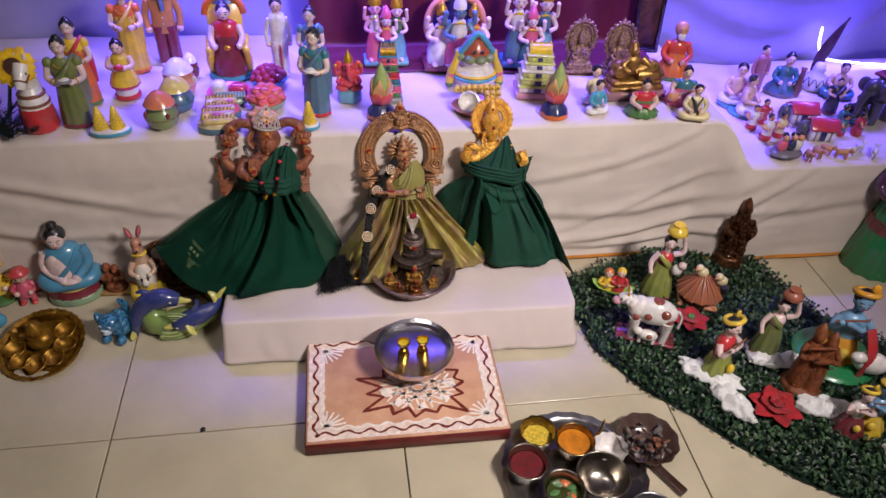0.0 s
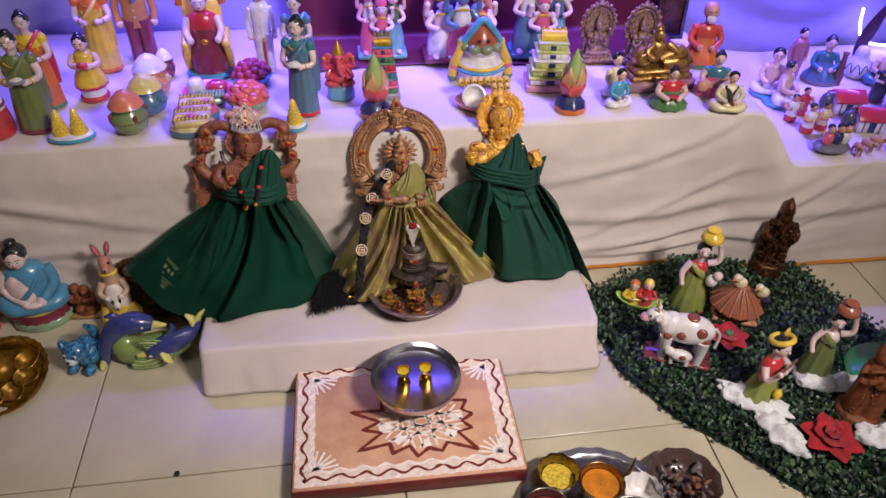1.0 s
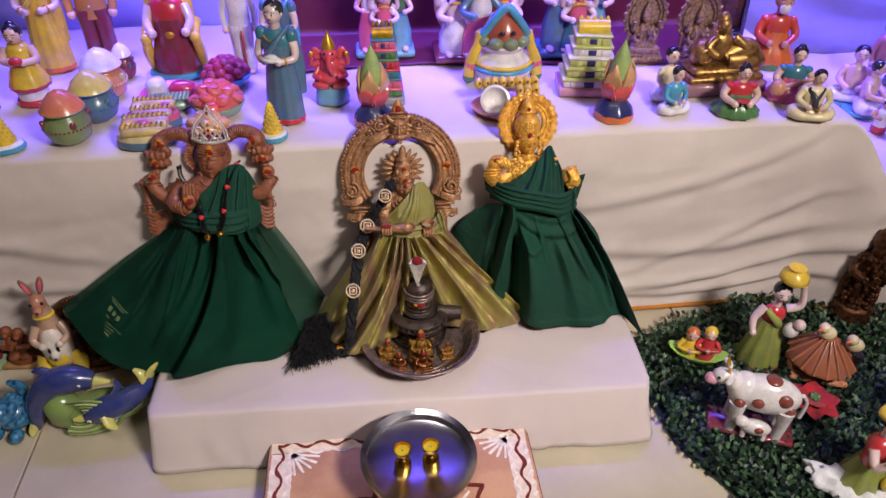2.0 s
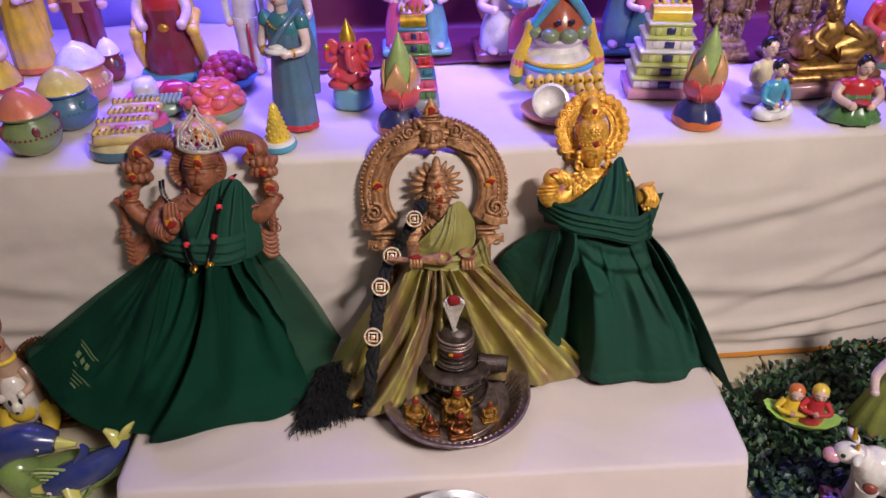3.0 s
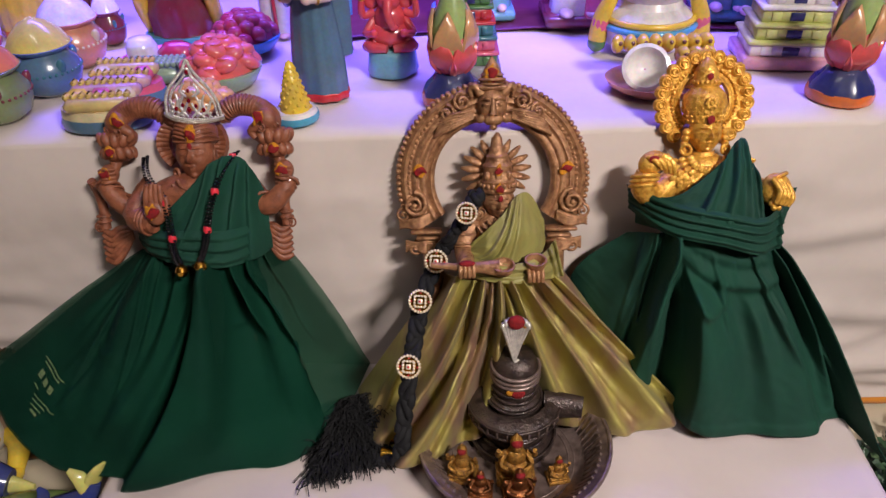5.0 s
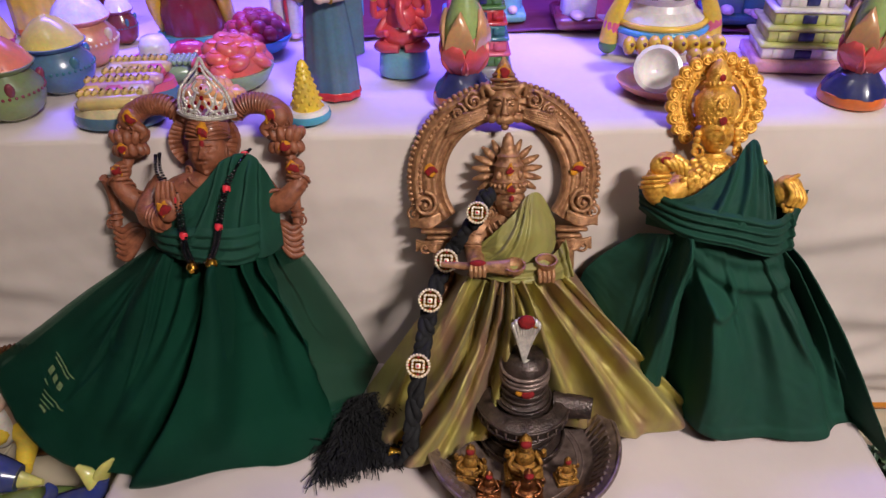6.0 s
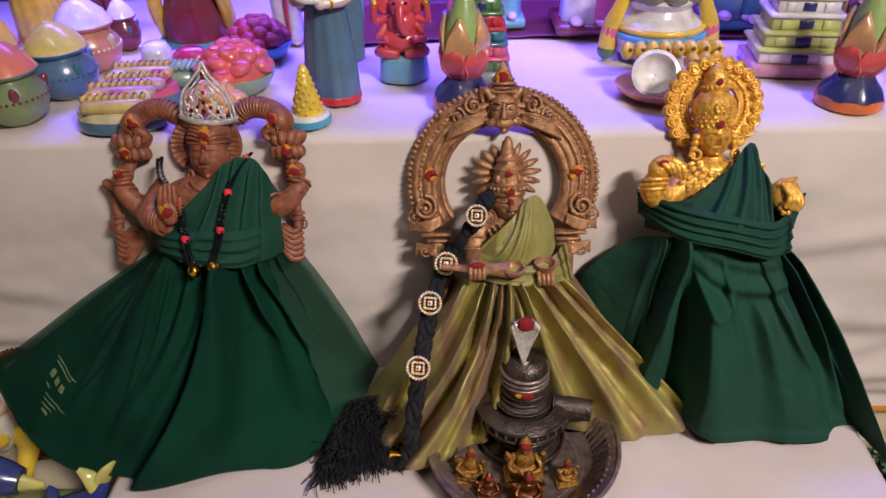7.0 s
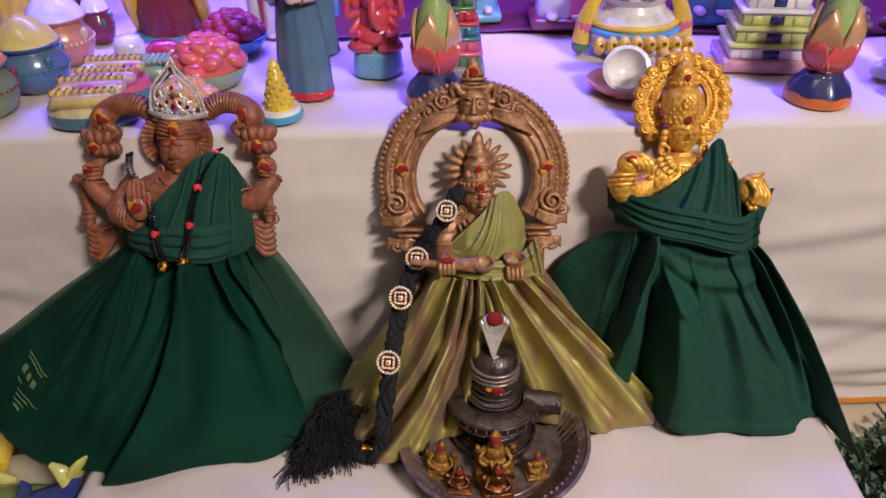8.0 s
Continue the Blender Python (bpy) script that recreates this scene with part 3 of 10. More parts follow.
def carved_head(s, c, w, h, mat, n=52, k=46):
    """One carved head: brow, lidded eyes, nose, lips and chin worked into a single surface."""
    c, loops = Vector(c), []
    for a in range(1, k):
        t = math.pi * a / k
        row = []
        for i in range(n):
            f = 2 * math.pi * i / n
            X, Y, Z = math.sin(t) * math.cos(f), math.sin(t) * math.sin(f), -math.cos(t)
            jaw = 1 - 0.26 * max(0, -Z - 0.15) ** 1.3
            out = 0.0
            if Y < 0.2:
                nose = math.exp(-(X / lerp(0.16, 0.10, step01(Z, -0.2, 0.2))) ** 2) * step01(Z, -0.26, -0.17) * (1 - 0.85 * step01(Z, -0.15, 0.30))
                out += 0.30 * nose
                for sx in (-1, 1):
                    out += 0.10 * bump2(X, Z, sx * 0.36, 0.06, 0.20, 0.075) - 0.05 * bump2(X, Z, sx * 0.36, 0.045, 0.22, 0.018) - 0.09 * bump2(X, Z, sx * 0.34, 0.17, 0.26, 0.045)
                    out += 0.06 * bump2(X, Z, sx * 0.36, 0.27 - 0.25 * (abs(X) - 0.3) ** 2, 0.26, 0.04) + 0.06 * bump2(X, Z, sx * 0.48, -0.25, 0.22, 0.18)
                    out += 0.08 * bump2(X, Z, sx * 0.11, -0.19, 0.07, 0.06)
                out += 0.12 * bump2(X, Z, 0, -0.42, 0.24, 0.045) + 0.11 * bump2(X, Z, 0, -0.55, 0.18, 0.05) - 0.07 * bump2(X, Z, 0, -0.485, 0.26, 0.018) + 0.14 * bump2(X, Z, 0, -0.80, 0.26, 0.12)
                out *= 1.7 * step01(-Y, -0.2, 0.25)
            row.append(c + Vector((w * X * jaw, w * 0.95 * Y * (1 - 0.10 * max(0, -Z)) - w * out, h * Z)))
        loops.append(row)
    s.rings(loops, mat)
    for sx in (-1, 1):
        s.ell(c + Vector((sx * w * 0.97, 0.05 * w, -h * 0.05)), (w * 0.12, w * 0.22, h * 0.28), mat)


def scroll(s, c, r, mat, way=1, turns=1.6, thick=0.2, y_out=0.004, n=22):
    """A carved volute that tightens and rises to its eye."""
    pts, rad = [], []
    for k in range(n):
        t = k / (n - 1)
        a = radians(90) + way * turns * 2 * math.pi * t
        q = r * (1 - 0.82 * t)
        pts.append((c[0] + q * math.cos(a), c[1] - y_out * t, c[2] + q * math.sin(a)))
        rad.append(r * thick * (1 - 0.45 * t))
    s.tube(pts, rad, mat, 7)
    s.ell((c[0], c[1] - y_out, c[2]), (r * 0.22, r * 0.22, r * 0.22), mat, n=8, k=6)


def wood_statue():
    s, m = Shape(), M_brown
    s.box((0, -0.013, 0.06), (0.12, 0.024, 0.12), m)
    s.ell((0, -0.018, 0.225), (0.048, 0.024, 0.075), m, n=20, k=14)
    s.ell((0, -0.024, 0.272), (0.056, 0.024, 0.026), m, n=20, k=12)
    s.tube([(0.0, -0.020, 0.275), (0.001, -0.020, 0.305)], [0.018, 0.014], m, 12)
    # necklaces of the carving
    for q in range(4):
        pts = [(0.001 + (0.017 + 0.006 * q) * math.cos(radians(195 + 150 * k / 14)), -0.042 - 0.003 * math.sin(math.pi * k / 14) + 0.002 * q, 0.296 - 0.003 * q + (0.014 + 0.006 * q) * math.sin(radians(195 + 150 * k / 14))) for k in range(15)]
        s.tube(pts, 0.0021, m, 6)
    carved_head(s, (0.001, -0.026, 0.317), 0.0195, 0.027, m)
    # combed hair with parting waves and a band
    s.ell((0.001, -0.020, 0.337), (0.0225, 0.0215, 0.020), m, n=24, k=14)
    for q in range(6):
        for sx in (-1, 1):
            z = 0.332 + 0.0036 * q
            pts = [(0.001 + sx * 0.0225 * math.sin(a) * (1 - 0.06 * q), -0.020 - 0.0225 * math.cos(a) * (1 - 0.035 * q * q * 0.4), z + 0.004 * math.sin(2 * a)) for a in (0.12, 0.5, 0.9, 1.3, 1.6)]
            s.tube(pts, [0.0012, 0.0016, 0.0016, 0.0014, 0.001], m, 6)
    s.torus((0.001, -0.020, 0.3305), 0.0222, 0.0015, m, rot(90, 0, 0), n=36, k=6)
    for sx in (-1, 1):
        s.torus((0.001 + sx * 0.0215, -0.026, 0.297), 0.0045, 0.0020, m, rot(0, 0, sx * 40), n=16, k=6)
    # fluted shell behind the head
    for k in range(27):
        a = radians(-42 + 264 * k / 26)
        ca, sa = math.cos(a), math.sin(a)
        s.tube([(-0.008 + 0.022 * ca, -0.009, 0.326 + 0.022 * sa), (-0.008 + 0.031 * ca, -0.007, 0.326 + 0.027 * sa), (-0.008 + 0.0370 * ca, -0.008, 0.326 + 0.032 * sa)], [0.003, 0.0036, 0.0042], m, 7)
    for sx, dx in ((-1, -0.006), (1, 0.001)):
        def at_side(x, w, z):
            return (sx * x + dx, -w, z)

        def at_post(x, w, z):
            return (sx * x - 0.015, -w, z)
        # ribbed arm of the frame that arches over to a beast head
        arc = [at_side(0.022, 0.004, 0.352), at_side(0.036, 0.008, 0.362), at_side(0.050, 0.010, 0.364), at_side(0.064, 0.010, 0.360), at_side(0.075, 0.012, 0.350), at_side(0.076, 0.014, 0.338)]
        s.tube(arc, [0.009, 0.0095, 0.0100, 0.0112, 0.0120, 0.0090], m, 12)
        for k in range(17):
            p, q = along(arc, 0.06 + 0.72 * k / 16), along(arc, 0.07 + 0.72 * k / 16)
            ang = math.degrees(math.atan2(q.z - p.z, q.x - p.x))
            s.torus(p, 0.0105, 0.0012, m, rot(0, -ang, 0) @ rot(0, 0, 90), n=16, k=5)
        s.ell(at_side(0.073, 0.018, 0.350), (0.0125, 0.010, 0.0115), m, rot(0, sx * 35, 0))
        s.tube([at_side(0.066, 0.022, 0.344), at_side(0.058, 0.022, 0.338), at_side(0.062, 0.022, 0.331)], [0.006, 0.0045, 0.003], m, 8)
        scroll(s, at_side(0.082, 0.018, 0.343), 0.0065, m, sx)
        scroll(s, at_side(0.069, 0.026, 0.341), 0.0045, m, -sx)
        # double lotus below it
        for ring, zz, rr, hh, nn in ((0, 0.332, 0.0155, 0.0085, 11), (1, 0.319, 0.0140, 0.0075, 11)):
            for k in range(nn):
                a = 2 * math.pi * k / nn + 0.28 * ring
                s.ell(at_side(0.078 + rr * math.cos(a), 0.012 + 0.75 * rr * math.sin(a), zz), (0.0052, 0.0050, hh), m, rot(0, sx * 28 * math.cos(a) * (1 - 2 * ring), 0), n=9, k=7)
        s.lathe([(0.010, 0), (0.0155, 0.006), (0.009, 0.012), (0.016, 0.020), (0.017, 0.026), (0.012, 0.030)], m, at_side(0.078, 0.012, 0.310), 20, sy=0.8)
        # hand that grips the stem, bangles, forearm
        s.tube([at_side(0.080, 0.012, 0.312), at_side(0.086, 0.016, 0.298)], [0.006, 0.006], m, 8)
        s.ell(at_side(0.088, 0.018, 0.297), (0.0095, 0.010, 0.0105), m)
        for k in range(4):
            s.tube([at_side(0.080, 0.024, 0.303 - 0.0042 * k), at_side(0.087, 0.030, 0.3025 - 0.0042 * k), at_side(0.095, 0.025, 0.301 - 0.0042 * k)], 0.0024, m, 6)
        s.tube([at_side(0.094, 0.018, 0.290), at_side(0.086, 0.022, 0.276), at_side(0.066, 0.020, 0.261), at_side(0.040 if sx > 0 else 0.048, -0.002 if sx > 0 else 0.018, 0.278)], [0.0085, 0.0100, 0.0125, 0.0150], m, 12)
        for k in range(3):
            s.torus(at_side(0.0925 - 0.0030 * k, 0.019, 0.287 - 0.0042 * k), 0.0100, 0.0016, m, rot(62, sx * 30, 0), n=18, k=6)
        s.torus(at_side(0.064, 0.020, 0.264), 0.0135, 0.0018, m, rot(40, sx * -40, 0), n=18, k=6)
        # slender side post with knops and the fan bracket at its foot
        s.tube([at_post(0.102, 0.014, 0.290), at_post(0.100, 0.006, 0.278), at_post(0.098, 0.004, 0.258), at_post(0.099, 0.004, 0.236)], [0.0045, 0.0055, 0.0050, 0.0062], m, 10)
        for z in (0.244, 0.250):
            s.torus(at_post(0.0988, 0.004, z), 0.0062, 0.0016, m, rot(90, 0, 0), n=16, k=6)
        for k in range(6):
            s.tube([at_post(0.070, 0.004, 0.235 - 0.002 * k), at_post(0.082, 0.006, 0.236 - 0.0055 * k), at_post(0.092, 0.006, 0.230 - 0.0062 * k), at_post(0.103, 0.004, 0.236 - 0.0068 * k)], [0.0020, 0.0038, 0.0042, 0.0024], m, 7)
        scroll(s, at_post(0.103, 0.006, 0.238), 0.006, m, -sx)
        dab(s, at_side(0.068, 0.030, 0.352), 0.0062)
        dab(s, at_side(0.080, 0.0285, 0.321), 0.0048)
        dab(s, at_side(0.087, 0.0305, 0.299), 0.0058)
    # raised palm
    k0 = len(s.v)
    s.tube([(-0.046, -0.018, 0.286), (-0.060, -0.034, 0.258), (-0.036, -0.050, 0.252)], [0.015, 0.0135, 0.0095], m, 12)
    for k in range(3):
        s.torus((-0.050 + 0.004 * k, -0.040 - 0.0025 * k, 0.2545 - 0.0008 * k), 0.0125, 0.0017, m, rot(10, 0, -25) @ rot(0, 0, 90), n=18, k=6)
    s.ell((-0.031, -0.056, 0.266), (0.0115, 0.0065, 0.0140), m)
    for k in range(4):
        s.tube([(-0.0385 + 0.0052 * k, -0.057, 0.270), (-0.0372 + 0.0047 * k, -0.0575, 0.283), (-0.0352 + 0.0040 * k, -0.057, 0.2945 - 0.0014 * abs(k - 1.4))], [0.0032, 0.0031, 0.0024], m, 8)
    s.tube([(-0.021, -0.056, 0.262), (-0.0175, -0.058, 0.272), (-0.0185, -0.058, 0.281)], [0.004, 0.0033, 0.0025], m, 8)
    dab(s, (-0.031, -0.0635, 0.2665), 0.0068)
    s.v[k0:] = [(x, y - 0.012 * step01(-y, 0.02, 0.045), z) for x, y, z in s.v[k0:]]
    dab(s, (0.003, -0.0445, 0.3385), 0.0066)
    s.ell((0.002, -0.0450, 0.3265), (0.0026, 0.0012, 0.0036), M_kumkum)
    return s


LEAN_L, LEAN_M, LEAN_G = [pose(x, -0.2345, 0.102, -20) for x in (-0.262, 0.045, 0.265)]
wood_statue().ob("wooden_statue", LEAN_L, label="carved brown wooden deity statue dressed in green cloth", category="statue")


def crown():
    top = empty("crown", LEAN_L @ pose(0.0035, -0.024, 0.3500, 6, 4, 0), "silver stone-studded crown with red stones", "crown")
    stone = material("garnet_stone", C(120, 10, 30), 0.1, 0, 0.05)
    outline = [(-0.0275, 0, 0.004), (-0.0262, -0.004, 0.018), (-0.0215, -0.008, 0.031), (-0.0120, -0.0105, 0.043), (-0.0045, -0.0115, 0.052), (0, -0.012, 0.061), (0.0045, -0.0115, 0.052), (0.0120, -0.0105, 0.043), (0.0215, -0.008, 0.031), (0.0262, -0.004, 0.018), (0.0275, 0, 0.004)]
    frame_mesh, studs = Shape(), Shape()
    for k in (1.0, 0.86):
        line = [(x * k, y, z * (k if k > 0.9 else 0.84) + (0 if k > 0.9 else 0.002)) for x, y, z in outline]
        frame_mesh.tube([along(line, i / 60) for i in range(61)], 0.0013, M_silver, 6)
        n = 58 if k > 0.9 else 44
        for i in range(n + 1):
            p = along(line, i / n)
            studs.ell(p + Vector((0, -0.0012, 0)), 0.0017 if k > 0.9 else 0.0013, M_silver, n=7, k=5)
    for row, r in ((0.001, 0.0014), (0.0045, 0.0011)):
        for i in range(27):
            t = i / 26 * 2 - 1
            studs.ell((0.029 * t, -0.0135 * (1 - t * t) - 0.0005, row + 0.003 * t * t), r, M_silver, n=7, k=5)
    frame_mesh.tube([(-0.0295, 0, 0.005), (-0.016, -0.0092, 0.002), (0, -0.013, 0.001), (0.016, -0.0092, 0.002), (0.0295, 0, 0.005)], 0.0016, M_silver, 6, 2.0)
    # open tracery: crossing stems and small leaves
    for sx in (-1, 1):
        for a, b, c in (((0.002, 0.006), (0.010, 0.016), (0.006, 0.027)), ((0.006, 0.006), (0.016, 0.012), (0.020, 0.022)), ((0.014, 0.006), (0.006, 0.012), (0.002, 0.020)), ((0.003, 0.026), (0.009, 0.031), (0.005, 0.039)), ((0.020, 0.006), (0.012, 0.018), (0.014, 0.028))):
            frame_mesh.tube([(sx * p[0], -0.0125 + 0.18 * p[0], p[1]) for p in (a, b, c)], [0.0011, 0.0016, 0.0010], M_silver, 6)
        for x, z in ((0.007, 0.010), (0.013, 0.010), (0.019, 0.010), (0.0165, 0.018), (0.010, 0.022), (0.005, 0.031)):
            studs.ell((sx * x, -0.0132 + 0.18 * x, z), (0.0016, 0.001, 0.0019), M_silver, rot(0, sx * 30, 0), n=7, k=5)
    frame_mesh.ob("openwork", parent=top, label="silver openwork frame")
    studs.ob("stone_border", parent=top, kind="stuff", label="border of small white stones")
    for x, z, r in ((0, 0.0135, 0.0030), (0, 0.0225, 0.0026), (-0.0065, 0.0175, 0.0022), (0.0065, 0.0175, 0.0022), (-0.0135, 0.0135, 0.0025), (0.0135, 0.0135, 0.0025), (0, 0.0320, 0.0020), (0, 0.0500, 0.0026)):
        Shape().ell((x, -0.0142 + 0.17 * abs(x), z), (r * 0.8, 0.0012, r), stone, n=10, k=6).ob("red_stone", parent=top, label="dark red faceted stone")


crown()


def drape(name, top, hem, folds, mat, label, out=(0.0, -0.85, 0.5), nu=220, nv=80, base=None, swags=(), seed=1, hem_roll=0.0, m=None, thick=0.0010, rough=0.0012, u_range=(0, 1), inset=0.0, belly=0.0, shade_edge=None, flare=0.0, wrinkles=0):
    """Cloth between two lines. folds: (u at top, u at hem, height, width left, width right, bow, v start, v end);
    swags: (u middle, half width, v at middle, sag, height, width)."""
    d = Vector(out).normalized()
    rng = random.Random(seed)
    creases = []
    for k in range(wrinkles):
        u0, v0 = rng.uniform(0.08, 0.92), rng.choice((0.0, 0.0, 0.15, 0.35, 0.55))
        creases.append((0.5 + (u0 - 0.5) * 0.85, u0 + rng.uniform(-0.07, 0.07), rng.uniform(0.0012, 0.0034), rng.uniform(0.004, 0.016), rng.uniform(0.008, 0.030), rng.uniform(-0.05, 0.05), v0, v0 + rng.uniform(0.25, 0.8)))
    folds = list(folds) + creases

    def fn(uu, v):
        u = lerp(u_range[0], u_range[1], uu)
        if shade_edge:
            u = lerp(u_range[0], u_range[1] + shade_edge * n2(v * 9, seed, 2), uu)
        p = along(top, u).lerp(along(hem, u), v)
        f = belly * math.sin(math.pi * min(1, max(0, u))) * math.sin(math.pi * v)
        for u0, u1, h, wl, wr, bow, v0, v1 in folds:
            e = u - lerp(u0, u1, v) - bow * math.sin(math.pi * v)
            wide = (wl if e < 0 else wr) * (0.45 + 0.75 * v)
            f += 2.1 * h * math.exp(-(e / wide) ** 2) * step01(v, v0 - 0.12, v0 + 0.10) * (1 - step01(v, v1 - 0.12, v1 + 0.12))
        for um, uw, vm, sag, h, w in swags:
            q = (u - um) / uw
            if abs(q) < 1.3:
                e = v - (vm - sag * q * q)
                f += h * math.exp(-(e / (w if e > 0 else 2.2 * w)) ** 2) * math.exp(-q ** 4)
        f += 0.0045 * n2(u * 4 + v, v * 2.6, seed) * step01(v, 0.02, 0.3) + 0.0016 * n2(u * 13, v * 6 + u * 3, seed + 3) + rough * 0.6 * n2(u * 40, v * 22, seed + 5)
        if hem_roll:
            f += hem_roll * step01(v, 0.93, 0.955) * (1 - step01(v, 0.985, 1.0))
        p = p + d * (f - inset)
        p.x += flare * (2 * u - 1) ** 3 * math.sin(math.pi * min(1.0, v * 1.1))
        if base is not None:
            p.z = max(p.z, base - inset * 0.4 + 0.0010 * (1 + n2(u * 30, v * 9)))
        return m @ p if m is not None else p

    o = sheet(name, fn, nu, nv, mat, thick, label=label, category="cloth")
    return o, fn, d


def thin_cloth(name, source_color, other, through_share):
    """Loosely woven cotton that lets some of what lies behind show through."""
    mat = weave(name, source_color, 0.8, 0.12, 0.0, other, 3200)
    nodes, links = mat.node_tree.nodes, mat.node_tree.links
    clear, both = nodes.new("ShaderNodeBsdfTransparent"), nodes.new("ShaderNodeMixShader")
    clear.inputs[0].default_value = (0.80, 0.92, 0.85, 1)
    both.inputs[0].default_value = through_share
    links.new(nodes["Principled BSDF"].outputs[0], both.inputs[1])
    links.new(clear.outputs[0], both.inputs[2])
    links.new(both.outputs[0], nodes["Material Output"].inputs["Surface"])
    nodes["Principled BSDF"].inputs["Specular IOR Level"].default_value = 0.25
    return mat


M_print = material("faded_gold_print", C(120, 138, 92), 0.7, 0, 0.3, 400)
M_thin = thin_cloth("thin_green_cotton", C(5, 64, 46), C(3, 50, 37), 0.50)

# green skirt of the wooden statue: a thin outer layer over a doubled inner one that stops short of the corner
SKIRT_TOP = [(-0.348, -0.150, 0.292), (-0.318, -0.190, 0.312), (-0.266, -0.206, 0.318), (-0.218, -0.196, 0.312), (-0.190, -0.150, 0.300)]
SKIRT_HEM = [(-0.545, -0.190, 0.165), (-0.460, -0.285, 0.112), (-0.372, -0.312, 0.1045), (-0.270, -0.306, 0.1045), (-0.185, -0.300, 0.1045), (-0.135, -0.240, 0.108), (-0.106, -0.160, 0.118)]
SKIRT_FOLDS = [(0.30, 0.10, 0.010, 0.10, 0.12, 0.0, 0.0, 1.2), (0.44, 0.26, 0.007, 0.03, 0.06, 0.02, 0.05, 0.8), (0.57, 0.375, 0.020, 0.012, 0.075, 0.0, 0.0, 1.05), (0.53, 0.335, 0.008, 0.035, 0.012, 0.0, 0.1, 0.9),
               (0.60, 0.49, 0.014, 0.05, 0.020, 0.0, 0.0, 0.8), (0.66, 0.66, -0.012, 0.09, 0.09, -0.02, 0.15, 0.9), (0.68, 0.74, 0.012, 0.020, 0.030, 0.01, 0.0, 0.34), (0.76, 0.86, 0.012, 0.022, 0.045, 0.02, 0.0, 0.45),
               (0.86, 0.92, 0.009, 0.03, 0.05, 0.0, 0.0, 0.6), (0.80, 0.80, 0.007, 0.04, 0.06, 0.03, 0.4, 1.0), (0.5, 0.44, 0.006, 0.06, 0.06, 0.0, 0.8, 1.1), (0.2, 0.17, -0.005, 0.04, 0.06, 0.0, 0.3, 1.0), (0.12, 0.03, 0.006, 0.05, 0.05, 0.0, 0.2, 1.1)]
SKIRT_SWAGS = [(0.22, 0.05, 0.46, 0.10, 0.0022, 0.012), (0.60, 0.04, 0.32, 0.02, 0.0025, 0.012), (0.86, 0.06, 0.42, -0.10, 0.002, 0.012)]
outer, outer_fn, outer_d = drape("green_skirt_cloth", SKIRT_TOP, SKIRT_HEM, SKIRT_FOLDS, M_thin, "dark green thin cotton cloth spread as a skirt over the bench", flare=0.006, wrinkles=14, base=0.1045, swags=SKIRT_SWAGS, seed=4, nu=260, nv=100, thick=0.0006)
drape("green_lining_cloth", SKIRT_TOP, SKIRT_HEM, SKIRT_FOLDS, M_green, "doubled inner layer of the green skirt cloth", flare=0.006, wrinkles=14, base=0.1040, swags=SKIRT_SWAGS, seed=4, nu=200, nv=90, inset=0.0035, u_range=(0.03, 0.80), shade_edge=0.045, thick=0.0006)
for u0, u1, v0, v1 in ((0.085, 0.150, 0.640, 0.646), (0.090, 0.140, 0.655, 0.662), (0.095, 0.105, 0.690, 0.725), (0.111, 0.121, 0.695, 0.725), (0.127, 0.137, 0.695, 0.730), (0.100, 0.112, 0.755, 0.762), (0.110, 0.160, 0.785, 0.791), (0.112, 0.140, 0.806, 0.812), (0.114, 0.136, 0.828, 0.834), (0.118, 0.132, 0.848, 0.860)):
    q = Shape()
    q.add([outer_fn(lerp(u0, u1, k / 8), v) + outer_d * 0.0012 for v in (v0, v1) for k in range(9)], [(k, k + 1, k + 10, k + 9) for k in range(8)], M_print)
    q.ob("printed_bar", parent=outer, label="faded gold print on the cloth")
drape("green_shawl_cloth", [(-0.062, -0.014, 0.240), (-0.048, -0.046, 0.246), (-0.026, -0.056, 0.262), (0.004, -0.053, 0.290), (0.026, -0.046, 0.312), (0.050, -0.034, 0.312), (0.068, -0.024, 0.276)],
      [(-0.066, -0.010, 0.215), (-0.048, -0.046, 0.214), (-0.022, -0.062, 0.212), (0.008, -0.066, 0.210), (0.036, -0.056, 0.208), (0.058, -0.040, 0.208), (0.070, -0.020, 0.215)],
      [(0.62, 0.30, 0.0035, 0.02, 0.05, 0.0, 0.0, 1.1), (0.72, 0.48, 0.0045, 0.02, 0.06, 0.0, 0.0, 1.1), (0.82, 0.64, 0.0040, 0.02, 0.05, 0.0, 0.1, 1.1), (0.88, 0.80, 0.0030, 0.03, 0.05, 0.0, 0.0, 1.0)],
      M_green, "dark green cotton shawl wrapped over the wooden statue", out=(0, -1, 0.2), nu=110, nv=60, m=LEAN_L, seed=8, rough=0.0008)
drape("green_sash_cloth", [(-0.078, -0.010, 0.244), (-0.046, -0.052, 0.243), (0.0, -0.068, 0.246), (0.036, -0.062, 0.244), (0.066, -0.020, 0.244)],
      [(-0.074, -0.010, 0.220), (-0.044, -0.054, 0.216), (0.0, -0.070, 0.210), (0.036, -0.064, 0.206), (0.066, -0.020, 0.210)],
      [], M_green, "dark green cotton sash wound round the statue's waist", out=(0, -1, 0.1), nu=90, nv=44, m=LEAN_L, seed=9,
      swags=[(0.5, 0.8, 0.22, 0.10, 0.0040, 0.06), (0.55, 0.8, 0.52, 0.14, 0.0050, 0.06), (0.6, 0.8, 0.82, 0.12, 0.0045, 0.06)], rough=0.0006)


